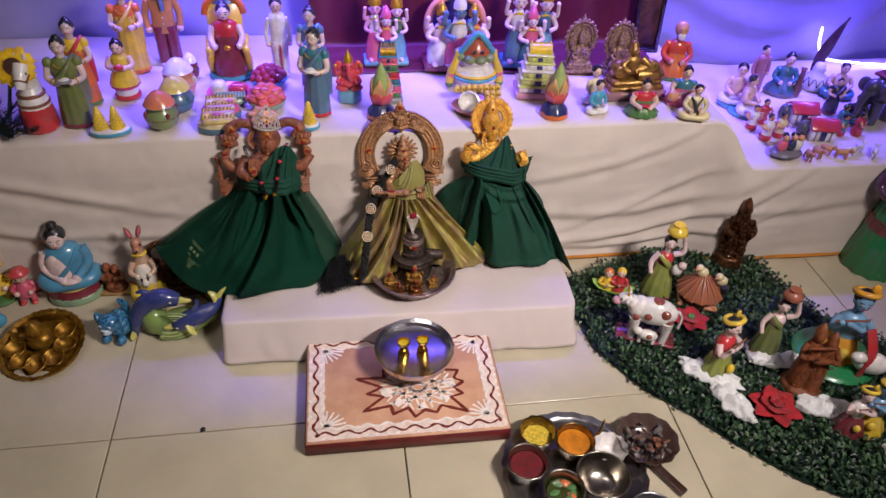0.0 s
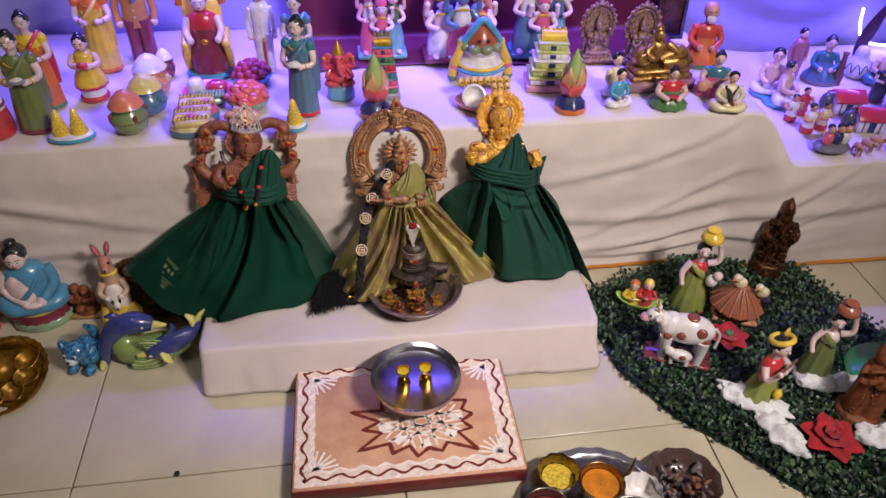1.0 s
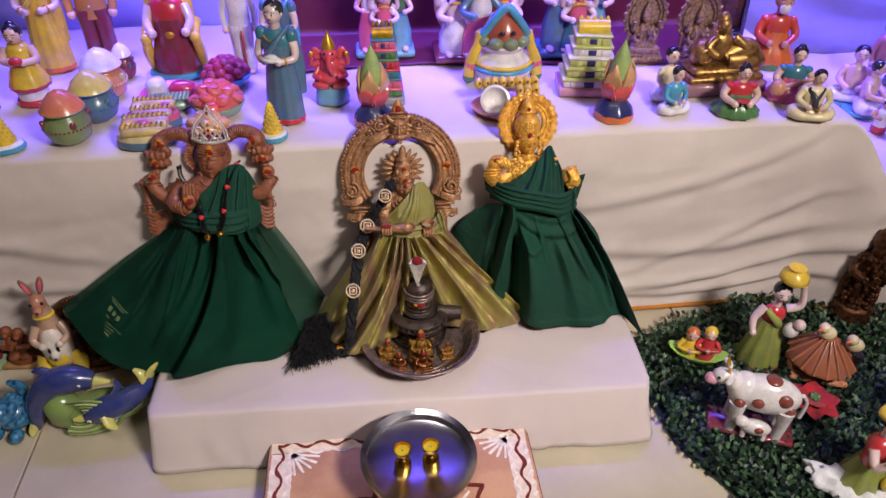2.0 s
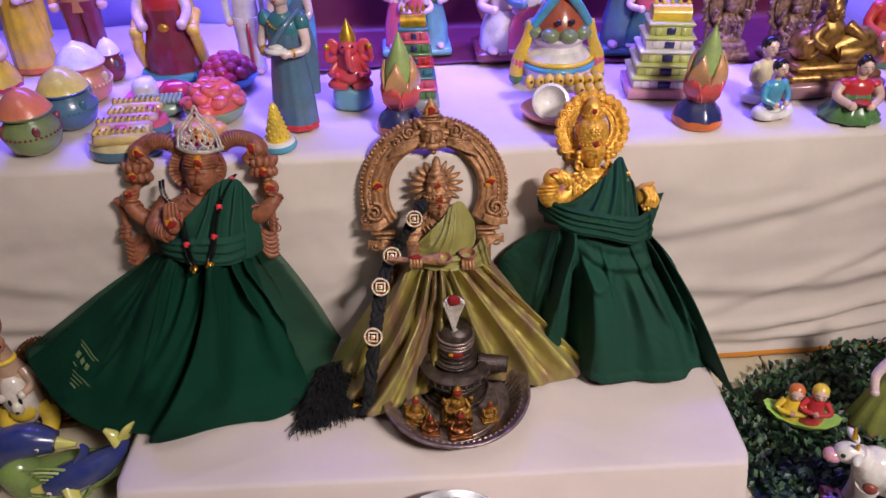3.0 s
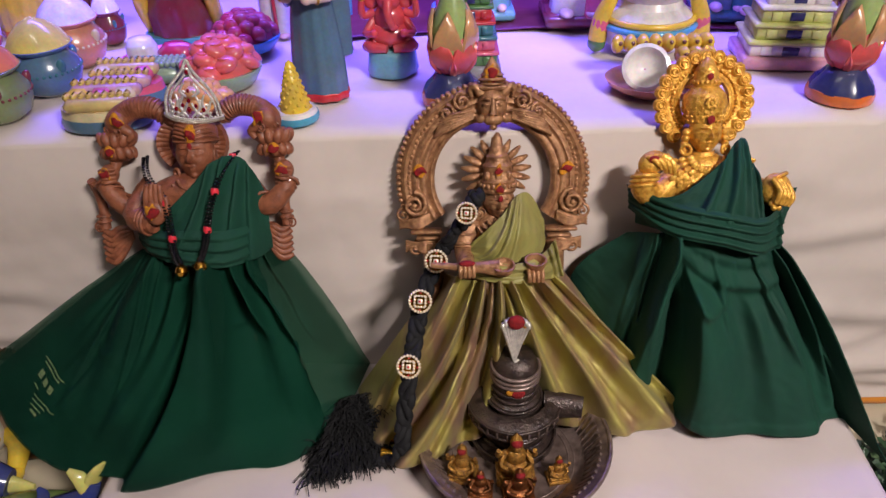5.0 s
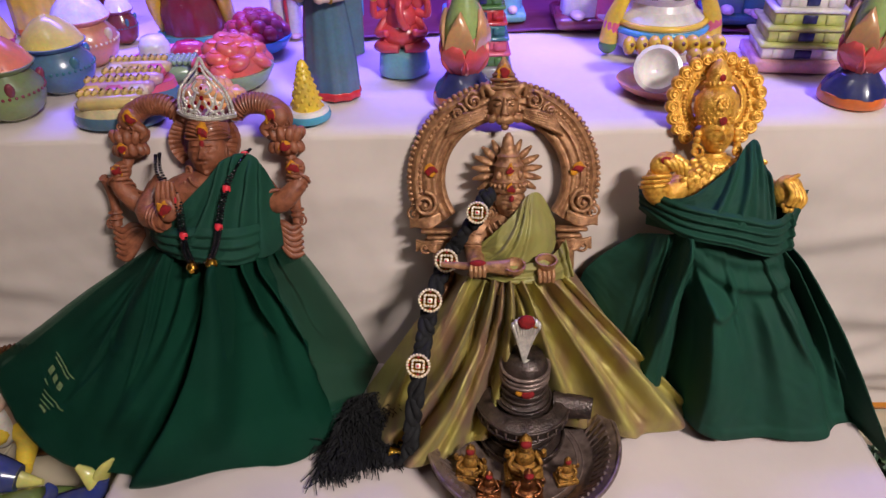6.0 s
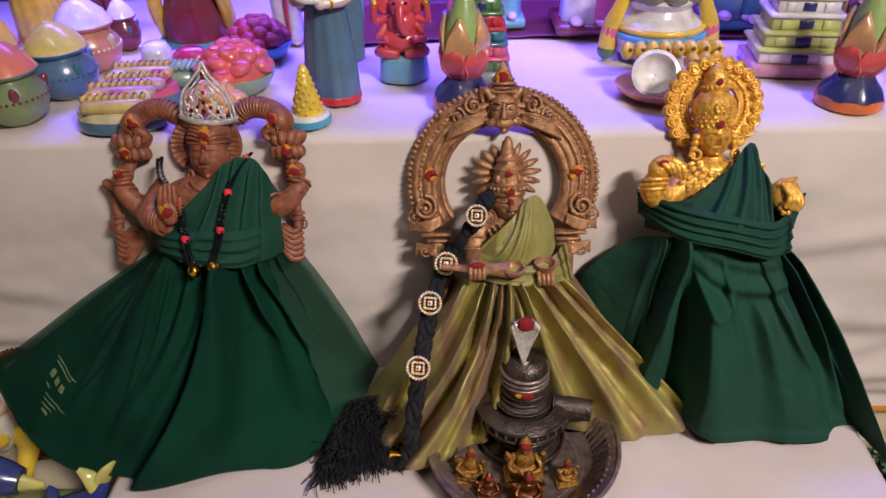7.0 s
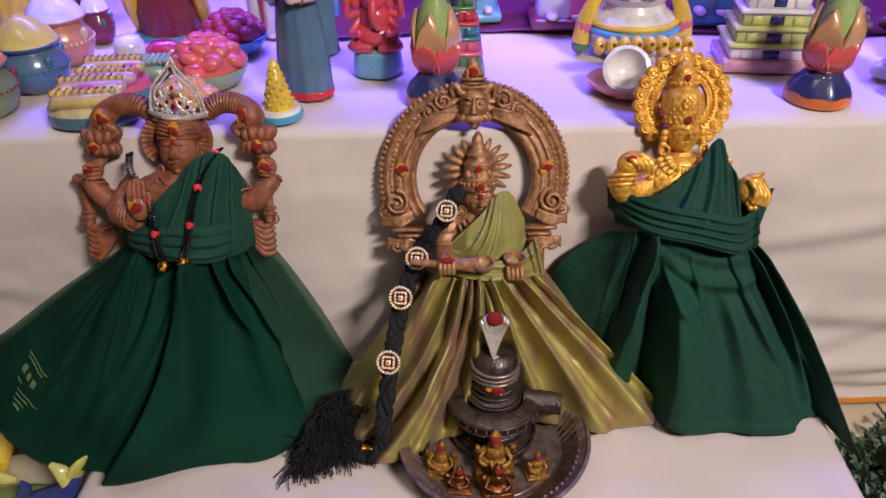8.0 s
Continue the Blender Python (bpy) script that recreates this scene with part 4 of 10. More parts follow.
def necklace():
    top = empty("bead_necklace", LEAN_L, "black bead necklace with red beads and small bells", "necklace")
    blk = Shape()
    path = [(-0.050, -0.028, 0.315), (-0.044, -0.044, 0.298), (-0.020, -0.068, 0.276), (-0.016, -0.072, 0.250), (-0.013, -0.078, 0.228), (-0.006, -0.080, 0.214), (0.010, -0.080, 0.216), (0.018, -0.078, 0.232), (0.021, -0.074, 0.250), (0.026, -0.066, 0.276), (0.034, -0.050, 0.302), (0.044, -0.030, 0.318)]
    n = 96
    for k in range(n + 1):
        p = along(path, k / n)
        for off in (-0.0021, 0.0021):
            q = p + Vector((off, -0.001, off * 0.4))
            if k in (18, 30, 69, 81, 93):
                if off > 0:
                    Shape().lathe([(0.001, -0.0036), (0.0036, -0.0032), (0.0042, 0), (0.0036, 0.0032), (0.001, 0.0036)], M_redbead, p, 12).ob("red_bead", parent=top, label="red coral bead")
            elif not 42 < k < 54:
                blk.lathe([(0.0006, -0.0011), (0.0017, -0.0009), (0.0022, 0), (0.0017, 0.0009), (0.0006, 0.0011)], M_bead, q, 8)
            elif off > 0 and k % 2:
                blk.ell(p, 0.0013, M_bead, n=6, k=5)
    blk.ob("bead_string", parent=top, kind="stuff")
    for x, y, z in ((-0.007, -0.081, 0.208), (0.012, -0.081, 0.212)):
        bell = Shape().lathe([(0.001, -0.0062), (0.0042, -0.0055), (0.0060, -0.002), (0.0062, -0.0005), (0.0066, 0), (0.0062, 0.0005), (0.0058, 0.003), (0.0036, 0.0058), (0.0012, 0.0065)], M_brass, (x, y, z), 20)
        bell.torus((x, y, z + 0.0078), 0.0018, 0.0006, M_brass, n=12, k=5).ob("bell", parent=top, label="round brass bell")


necklace()


def brass_statue():
    s, m = Shape(), M_bronze
    cx, zc = -0.001, 0.279
    s.box((0, -0.014, 0.060), (0.11, 0.026, 0.12), m)
    s.ell((0, -0.020, 0.160), (0.045, 0.020, 0.050), m, n=20, k=12)
    # moulded ring arch: one swept profile with an outer rib, channels and an inner lip
    prof = [(0.0985, 0.006), (0.0985, -0.006), (0.0940, -0.0085), (0.0915, -0.0062), (0.0865, -0.0062), (0.0850, -0.0092), (0.0815, -0.0095), (0.0800, -0.0068), (0.0770, -0.0066), (0.0755, -0.0090), (0.0725, -0.0090), (0.0710, -0.0066), (0.0680, -0.0070), (0.0660, -0.0098), (0.0628, -0.0085), (0.0618, 0.0), (0.0630, 0.006)]
    loops = []
    for k in range(97):
        a = radians(-34 + 248 * k / 96)
        loops.append([Vector((cx + r * math.cos(a), y, zc + r * math.sin(a))) for r, y in prof])
    s.rings(loops, m)
    for k in range(66):
        a = radians(-26 + 232 * k / 65)
        s.box((cx + 0.1000 * math.cos(a), -0.001, zc + 0.1000 * math.sin(a)), (0.0062, 0.0120, 0.0054), m, rot(0, -math.degrees(a), 0), 0.3)
        s.ell((cx + 0.0890 * math.cos(a), -0.0064, zc + 0.0890 * math.sin(a)), (0.0020, 0.0014, 0.0026), m, rot(0, -math.degrees(a), 0), 7, 5)
    # beast mask and flame finial
    cap = 0.356
    s.ell((cx, -0.010, cap), (0.0155, 0.013, 0.0185), m, n=20, k=14)
    s.ell((cx, -0.020, cap - 0.013), (0.0105, 0.007, 0.0065), m, n=14, k=10)
    s.tube([(cx, -0.021, cap + 0.008), (cx, -0.025, cap - 0.005), (cx, -0.0265, cap - 0.009)], [0.0022, 0.0034, 0.0042], m, 9)
    s.ell((cx, -0.022, cap - 0.0205), (0.0040, 0.004, 0.0035), m)
    s.box((cx, -0.010, cap + 0.0185), (0.030, 0.014, 0.006), m, None, 0.3)
    for q, (r, z) in enumerate(((0.0112, 0.022), (0.0128, 0.0265), (0.0105, 0.031))):
        s.torus((cx, -0.008, cap + z), r, 0.0016, m, rot(90, 0, 0), n=22, k=6)
    s.lathe([(0.011, 0), (0.0125, 0.006), (0.0100, 0.014), (0.0058, 0.022), (0.001, 0.030)], m, (cx, -0.008, cap + 0.019), 16, sy=0.6)
    for sx in (-1, 1):
        s.ell((cx + sx * 0.0072, -0.0210, cap + 0.002), (0.0036, 0.0026, 0.0023), m)
        s.tube([(cx + sx * 0.0025, -0.0225, cap + 0.006), (cx + sx * 0.0075, -0.0225, cap + 0.0085), (cx + sx * 0.0135, -0.017, cap + 0.006)], [0.0013, 0.0018, 0.001], m, 6)
        s.tube([(cx + sx * 0.009, -0.020, cap - 0.010), (cx + sx * 0.014, -0.019, cap - 0.013), (cx + sx * 0.017, -0.015, cap - 0.009)], [0.004, 0.004, 0.002], m, 8)
        s.tube([(cx + sx * 0.011, -0.012, cap + 0.012), (cx + sx * 0.018, -0.012, cap + 0.020), (cx + sx * 0.0225, -0.010, cap + 0.016), (cx + sx * 0.021, -0.010, cap + 0.009)], [0.0045, 0.0045, 0.0032, 0.0018], m, 9)
        # foliage running down from the mask
        scroll(s, (cx + sx * 0.031, -0.010, cap + 0.005), 0.0095, m, -sx, 1.5, 0.22, 0.006)
        scroll(s, (cx + sx * 0.047, -0.010, cap - 0.006), 0.0080, m, sx, 1.5, 0.22, 0.006)
        for k in range(6):
            s.tube([(cx + sx * 0.020, -0.012, cap - 0.004 - 0.0016 * k), (cx + sx * (0.032 + 0.002 * k), -0.0155, cap - 0.006 - 0.0030 * k), (cx + sx * (0.046 + 0.002 * k), -0.0125, cap - 0.010 - 0.0034 * k), (cx + sx * (0.055 + 0.0012 * k), -0.010, cap - 0.014 - 0.0036 * k)], [0.0016, 0.0024, 0.0022, 0.001], m, 7)
        # volutes at the ends of the ring, brackets under them
        scroll(s, (cx + sx * 0.0835, -0.010, 0.2545), 0.0135, m, sx, 1.8, 0.20, 0.007)
        scroll(s, (cx + sx * 0.0960, -0.006, 0.2430), 0.0075, m, -sx, 1.4, 0.24, 0.004)
        for k in range(5):
            s.tube([(cx + sx * 0.068, -0.010, 0.2440 - 0.002 * k), (cx + sx * 0.080, -0.013, 0.2390 - 0.0022 * k), (cx + sx * 0.094, -0.010, 0.2360 - 0.0012 * k), (cx + sx * 0.101, -0.007, 0.2400 - 0.003 * k)], [0.002, 0.0028, 0.0024, 0.001], m, 7)
        s.box((cx + sx * 0.072, -0.010, 0.2255), (0.034, 0.018, 0.0042), m, None, 0.3)
        s.box((cx + sx * 0.070, -0.010, 0.2185), (0.026, 0.015, 0.0042), m, None, 0.3)
        for k in range(5):
            s.tube([(cx + sx * 0.060, -0.008, 0.216 - 0.003 * k), (cx + sx * 0.074, -0.012, 0.2135 - 0.0026 * k), (cx + sx * 0.086, -0.008, 0.2115 - 0.001 * k), (cx + sx * 0.095, -0.006, 0.2140 - 0.003 * k)], [0.0025, 0.0032, 0.0028, 0.0014], m, 7)
        scroll(s, (cx + sx * 0.0850, -0.008, 0.2060), 0.0085, m, sx, 1.3, 0.24, 0.004)
        s.tube([(cx + sx * 0.066, -0.006, 0.212), (cx + sx * 0.064, -0.010, 0.12), (cx + sx * 0.064, -0.014, 0.02)], [0.011, 0.012, 0.013], m, 12)
        dab(s, (cx + sx * 0.0770, -0.0105, 0.2905), 0.0060)
    dab(s, (cx, -0.0175, cap + 0.031), 0.0072)
    # body, armlets, the arm that reaches forward
    s.ell((0.003, -0.022, 0.212), (0.034, 0.024, 0.042), m, n=20, k=14)
    s.tube([(0.003, -0.024, 0.235), (0.004, -0.026, 0.250)], [0.013, 0.010], m, 12)
    s.tube([(-0.024, -0.026, 0.237), (-0.032, -0.032, 0.222), (-0.033, -0.042, 0.207), (-0.032, -0.066, 0.203)], [0.0115, 0.0115, 0.0105, 0.0075], m, 12)
    s.ell((-0.027, -0.028, 0.239), (0.0115, 0.011, 0.009), m)
    for z, y in ((0.226, -0.030), (0.217, -0.034), (0.2145, -0.0355)):
        s.torus((-0.0322, y, z), 0.0118, 0.0015, m, rot(78, 0, 0), n=22, k=6)
    for q in range(3):
        s.tube([(0.004 + (0.013 + 0.005 * q) * math.cos(radians(190 + 160 * k / 12)), -0.042 - 0.004 * math.sin(math.pi * k / 12), 0.244 - 0.002 * q + (0.009 + 0.005 * q) * math.sin(radians(190 + 160 * k / 12))) for k in range(13)], 0.0016, m, 6)
    carved_head(s, (0.004, -0.031, 0.2600), 0.0162, 0.0180, m)
    for sx in (-1, 1):
        s.torus((0.004 + sx * 0.0180, -0.030, 0.2490), 0.0042, 0.0020, m, rot(0, 0, sx * 30), n=16, k=6)
    scroll(s, (-0.0185, -0.036, 0.2490), 0.0072, m, 1, 1.6, 0.26, 0.005)
    # tall banded crown with a fan of petals behind
    s.lathe([(0.0172, 0), (0.0186, 0.002), (0.0186, 0.0045), (0.0170, 0.006), (0.0172, 0.010), (0.0182, 0.012), (0.0164, 0.014), (0.0152, 0.018), (0.0146, 0.026), (0.0156, 0.028), (0.0132, 0.031), (0.0112, 0.035), (0.0120, 0.0375), (0.0092, 0.040), (0.0080, 0.044), (0.0086, 0.046), (0.0056, 0.049), (0.0048, 0.056), (0.0018, 0.061)], m, (0.0025, -0.028, 0.2695), 30)
    for k in range(20):
        a = 2 * math.pi * k / 20
        s.ell((0.0025 + 0.0182 * math.cos(a), -0.028 + 0.0182 * math.sin(a), 0.2775), (0.0021, 0.0021, 0.0028), m, n=7, k=5)
    for x, z, r in ((-0.0085, 0.288, 0.004), (0.0130, 0.288, 0.004), (0.0025, 0.287, 0.005)):
        s.ell((x, -0.042 + 0.25 * abs(x - 0.0025), z), (r * 0.8, 0.0025, r * 1.2), m, n=10, k=7)
    for sx in (-1, 1):
        for k in range(7):
            a = radians(-34 + 20 * k)
            ca, sa = math.cos(a), math.sin(a)
            s.tube([(0.0015 + sx * 0.012 * ca, -0.018, 0.290 + 0.012 * sa), (0.0015 + sx * 0.026 * ca, -0.020, 0.290 + 0.0255 * sa), (0.0015 + sx * 0.0365 * ca, -0.016, 0.290 + 0.0345 * sa)], [0.0026, 0.0042, 0.0016], m, 9, 0.8)
    dab(s, (0.0040, -0.0485, 0.2765), 0.0052)
    dab(s, (0.0030, -0.0440, 0.2945), 0.0044)
    s.ell((0.0042, -0.0488, 0.2660), (0.0026, 0.0014, 0.0036), M_kumkum)
    # ladle held across the lap, and a bowl
    s.tube([(-0.068, -0.070, 0.2045), (-0.050, -0.072, 0.2035), (-0.030, -0.076, 0.2030), (-0.012, -0.078, 0.2030), (0.000, -0.079, 0.2025)], [0.0030, 0.0036, 0.0048, 0.0070, 0.0085], m, 12)
    s.lathe([(0.003, -0.008), (0.0095, -0.005), (0.0118, 0.001), (0.0118, 0.003), (0.0100, 0.003), (0.0085, -0.002), (0.001, -0.004)], m, (0.004, -0.079, 0.2035), 22, cap=False, turn=rot(22, 0, 0))
    s.ell((-0.032, -0.074, 0.2000), (0.0085, 0.0075, 0.0085), m)
    for k in range(4):
        s.tube([(-0.0385 + 0.0043 * k, -0.079, 0.2075), (-0.0385 + 0.0043 * k, -0.0835, 0.2010), (-0.0382 + 0.0042 * k, -0.080, 0.1945)], 0.0023, m, 7)
        s.tube([(0.0295 + 0.0046 * k, -0.074, 0.1985), (0.0300 + 0.0044 * k, -0.079, 0.1930), (0.0305 + 0.0042 * k, -0.077, 0.1870)], 0.0023, m, 7)
    s.ell((0.0365, -0.068, 0.1935), (0.0095, 0.0075, 0.0075), m)
    s.lathe([(0.004, -0.009), (0.0085, -0.006), (0.0105, 0.002), (0.0112, 0.003), (0.0112, 0.005), (0.0096, 0.005), (0.0080, -0.003), (0.001, -0.005)], m, (0.0370, -0.070, 0.2035), 22, cap=False, turn=rot(20, 0, 0))
    s.ell((-0.032, -0.0815, 0.2085), (0.0082, 0.0035, 0.0032), M_kumkum)
    return s


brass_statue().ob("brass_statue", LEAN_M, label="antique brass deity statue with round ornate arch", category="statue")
M_olive = weave("olive_silk_plain", C(150, 146, 76), 0.5, 0.10, 0.05, C(132, 120, 66), 3600)
drape("silk_skirt_cloth", [(-0.012, -0.175, 0.268), (0.010, -0.215, 0.288), (0.045, -0.232, 0.296), (0.085, -0.222, 0.290), (0.118, -0.178, 0.272)],
      [(-0.118, -0.190, 0.1045), (-0.098, -0.255, 0.1045), (-0.052, -0.302, 0.1045), (0.030, -0.262, 0.1045), (0.110, -0.250, 0.1045), (0.190, -0.268, 0.1045), (0.252, -0.238, 0.110), (0.215, -0.160, 0.118)],
      [(0.20, 0.08, 0.012, 0.06, 0.05, 0.0, 0.0, 1.1), (0.34, 0.17, 0.011, 0.025, 0.020, 0.02, 0.05, 1.1), (0.40, 0.26, 0.018, 0.018, 0.035, 0.02, 0.0, 1.1), (0.46, 0.335, 0.014, 0.018, 0.026, 0.0, 0.05, 1.1), (0.50, 0.41, 0.016, 0.014, 0.035, 0.0, 0.0, 1.1),
       (0.54, 0.51, 0.013, 0.020, 0.020, 0.0, 0.12, 1.1), (0.65, 0.70, 0.013, 0.03, 0.02, 0.02, 0.0, 1.1),
       (0.58, 0.60, 0.014, 0.035, 0.016, 0.0, 0.0, 1.1), (0.76, 0.80, 0.017, 0.030, 0.020, 0.02, 0.0, 1.1), (0.86, 0.90, 0.012, 0.022, 0.03, 0.0, 0.0, 1.1), (0.45, 0.22, -0.006, 0.02, 0.02, 0.0, 0.3, 1.0)],
      M_silk, "olive and mauve shot silk cloth tied as a skirt", wrinkles=18, out=(0, -0.75, 0.65), base=0.1045, seed=11, nu=300, nv=90, swags=[(0.56, 0.10, 0.22, 0.06, 0.004, 0.03), (0.66, 0.08, 0.34, 0.08, 0.003, 0.025), (0.72, 0.12, 0.93, 0.02, 0.006, 0.03)], hem_roll=0.002)
drape("silk_shawl_cloth", [(-0.026, -0.046, 0.220), (-0.012, -0.054, 0.234), (0.006, -0.052, 0.251), (0.021, -0.042, 0.268), (0.036, -0.030, 0.266), (0.052, -0.016, 0.236)],
      [(-0.028, -0.050, 0.208), (-0.010, -0.060, 0.204), (0.010, -0.062, 0.202), (0.030, -0.056, 0.203), (0.046, -0.040, 0.206), (0.054, -0.016, 0.212)],
      [(0.52, 0.12, 0.0030, 0.03, 0.06, 0.0, 0.0, 1.1), (0.60, 0.26, 0.0030, 0.02, 0.05, 0.0, 0.0, 1.1), (0.66, 0.42, 0.0020, 0.02, 0.05, 0.0, 0.1, 1.1)],
      M_olive, "olive silk shawl over the brass statue's shoulder", out=(0, -1, 0.3), nu=90, nv=50, m=LEAN_M, seed=21, belly=0.007, rough=0.0004)
drape("silk_sash_cloth", [(-0.036, -0.034, 0.209), (-0.012, -0.066, 0.206), (0.020, -0.070, 0.204), (0.046, -0.052, 0.208), (0.064, -0.020, 0.216)],
      [(-0.036, -0.040, 0.186), (-0.012, -0.070, 0.186), (0.020, -0.074, 0.184), (0.052, -0.056, 0.182), (0.072, -0.022, 0.176)],
      [(0.85, 0.88, 0.006, 0.03, 0.03, 0.0, 0.0, 1.1), (0.95, 0.98, 0.006, 0.03, 0.03, 0.0, 0.0, 1.1)], M_olive, "olive silk sash tied round the brass statue", out=(0, -1, 0.2), nu=80, nv=30, m=LEAN_M, seed=25,
      swags=[(0.4, 0.7, 0.30, 0.05, 0.003, 0.08), (0.4, 0.7, 0.68, 0.05, 0.003, 0.08)], rough=0.0004)


def braid():
    top = empty("braid_ornament", pose(0, 0, 0), "black yarn braid ornament with gilded stone medallions", "braid ornament")
    path = [(0.026, -0.180, 0.372), (0.016, -0.190, 0.354), (0.000, -0.190, 0.326), (-0.018, -0.192, 0.297), (-0.034, -0.226, 0.268), (-0.042, -0.252, 0.242), (-0.048, -0.276, 0.218), (-0.056, -0.300, 0.168), (-0.062, -0.312, 0.130), (-0.078, -0.306, 0.116), (-0.100, -0.292, 0.114)]
    for ph in (0, 2.1, 4.2):
        pts = []
        for k in range(150):
            t = k / 149
            p = along(path, t)
            pts.append(p + Vector((0.0052 * math.sin(t * 60 + ph), -0.002 + 0.003 * math.cos(t * 120 + ph), 0.001 * math.cos(t * 50 + ph))))
        Shape().tube(pts, 0.0046, M_black, 7).ob("strand", parent=top)
    for x, y, z, r in ((0.014, -0.204, 0.362, 0.9), (-0.018, -0.2065, 0.3055, 1.0), (-0.035, -0.242, 0.2815, 1.0), (-0.0475, -0.291, 0.238, 1.0)):
        q, up = Shape(), rot(-30, 0, -8)
        q.lathe([(0.001, -0.0006), (0.0105, -0.0006), (0.0108, 0.0004), (0.001, 0.0008)], M_brass, turn=up @ rot(90, 0, 0), n=28)
        for k in range(22):
            a = 2 * math.pi * k / 22
            q.ell(up @ Vector((0.0112 * math.cos(a), -0.001, 0.0112 * math.sin(a))), (0.0017, 0.0015, 0.0017), M_pearl, n=7, k=5)
        for k in range(4):
            for j in range(4):
                t = (j - 1.5) * 0.0030
                a = math.pi / 2 * k
                q.ell(up @ Vector((0.0056 * math.cos(a) - t * math.sin(a), -0.0016, 0.0056 * math.sin(a) + t * math.cos(a))), (0.0016, 0.0012, 0.0016), M_pearl, n=7, k=5)
            q.ell(up @ Vector((0.0088 * math.cos(a), -0.0014, 0.0088 * math.sin(a))), (0.0009, 0.0009, 0.0009), M_redbead, n=6, k=4)
        q.box(up @ Vector((0, -0.0014, 0)), (0.0052, 0.0022, 0.0052), M_pearl, up, 0.2)
        q.ell(up @ Vector((0, -0.0028, 0)), (0.0014, 0.0010, 0.0014), M_redbead, n=8, k=5)
        q.ob("medallion", pose(x, y, z) @ Matrix.Diagonal((r, r, r, 1)), parent=top, label="round gilt medallion set with white stones")
    for k in range(2):
        Shape().lathe([(0.0075, 0), (0.0064, 0.005), (0.0068, 0.006), (0.0058, 0.010), (0.0062, 0.011), (0.0048, 0.016), (0.0052, 0.017), (0.0030, 0.026)], M_brass, (0, 0, 0), 18).ob("cone_cap", pose(-0.083, -0.276 - 0.024 * k, 0.1165, 90, 0, 70 + 14 * k), parent=top, label="ribbed brass cone cap")
    rng = random.Random(5)
    t = Shape()
    # matted yarn ends combed one way into a ragged oblong bundle
    for k in range(3000):
        a, b = rng.random(), max(-1.0, min(1.0, rng.gauss(0, 0.5)))
        x0, y0 = -0.114 - 0.008 * a + 0.040 * b, -0.232 - 0.074 * a + 0.012 * b
        z0 = 0.108 + 0.016 * (1 - a) * (b + 0.6 > 0) + 0.018 * (1 - b * b) * math.sqrt(min(1, 1.4 - a)) * rng.uniform(0.4, 1.0)
        e = Vector((rng.gauss(0.05, 0.42), rng.gauss(-0.85, 0.3), rng.gauss(0.02, 0.22))).normalized() * rng.uniform(0.010, 0.030)
        side = Vector((rng.gauss(0, 0.003), rng.gauss(0, 0.002), rng.gauss(0.001, 0.002)))
        p1, p2 = Vector((x0, y0, z0)) + e * 0.5 + side, Vector((x0, y0, z0)) + e
        p2.z = max(0.1048, p2.z - 0.004)
        t.tube([(x0, y0, z0), p1, p2], 0.00062, M_black, 3)
    for k in range(90):
        x0, y0, a = -0.094 + rng.uniform(-0.015, 0.02), -0.250 + rng.uniform(-0.02, 0.01), rng.uniform(0, 6.28)
        t.tube([(x0, y0, 0.122), (x0 + 0.010 * math.cos(a), y0 + 0.006, 0.136 + 0.01 * rng.random()), (x0 + 0.020 * math.cos(a), y0 - 0.004, 0.133 + 0.018 * rng.random())], 0.0005, M_black, 3)
    t.ell((-0.119, -0.270, 0.110), (0.034, 0.040, 0.016), M_black, rot(-8, 0, 0), 20, 10)
    t.ob("tassel", parent=top, label="matted black yarn tassel")


M_pearl = material("cream_stone", C(240, 220, 190), 0.25, 0.1, 0.1, 300)
braid()


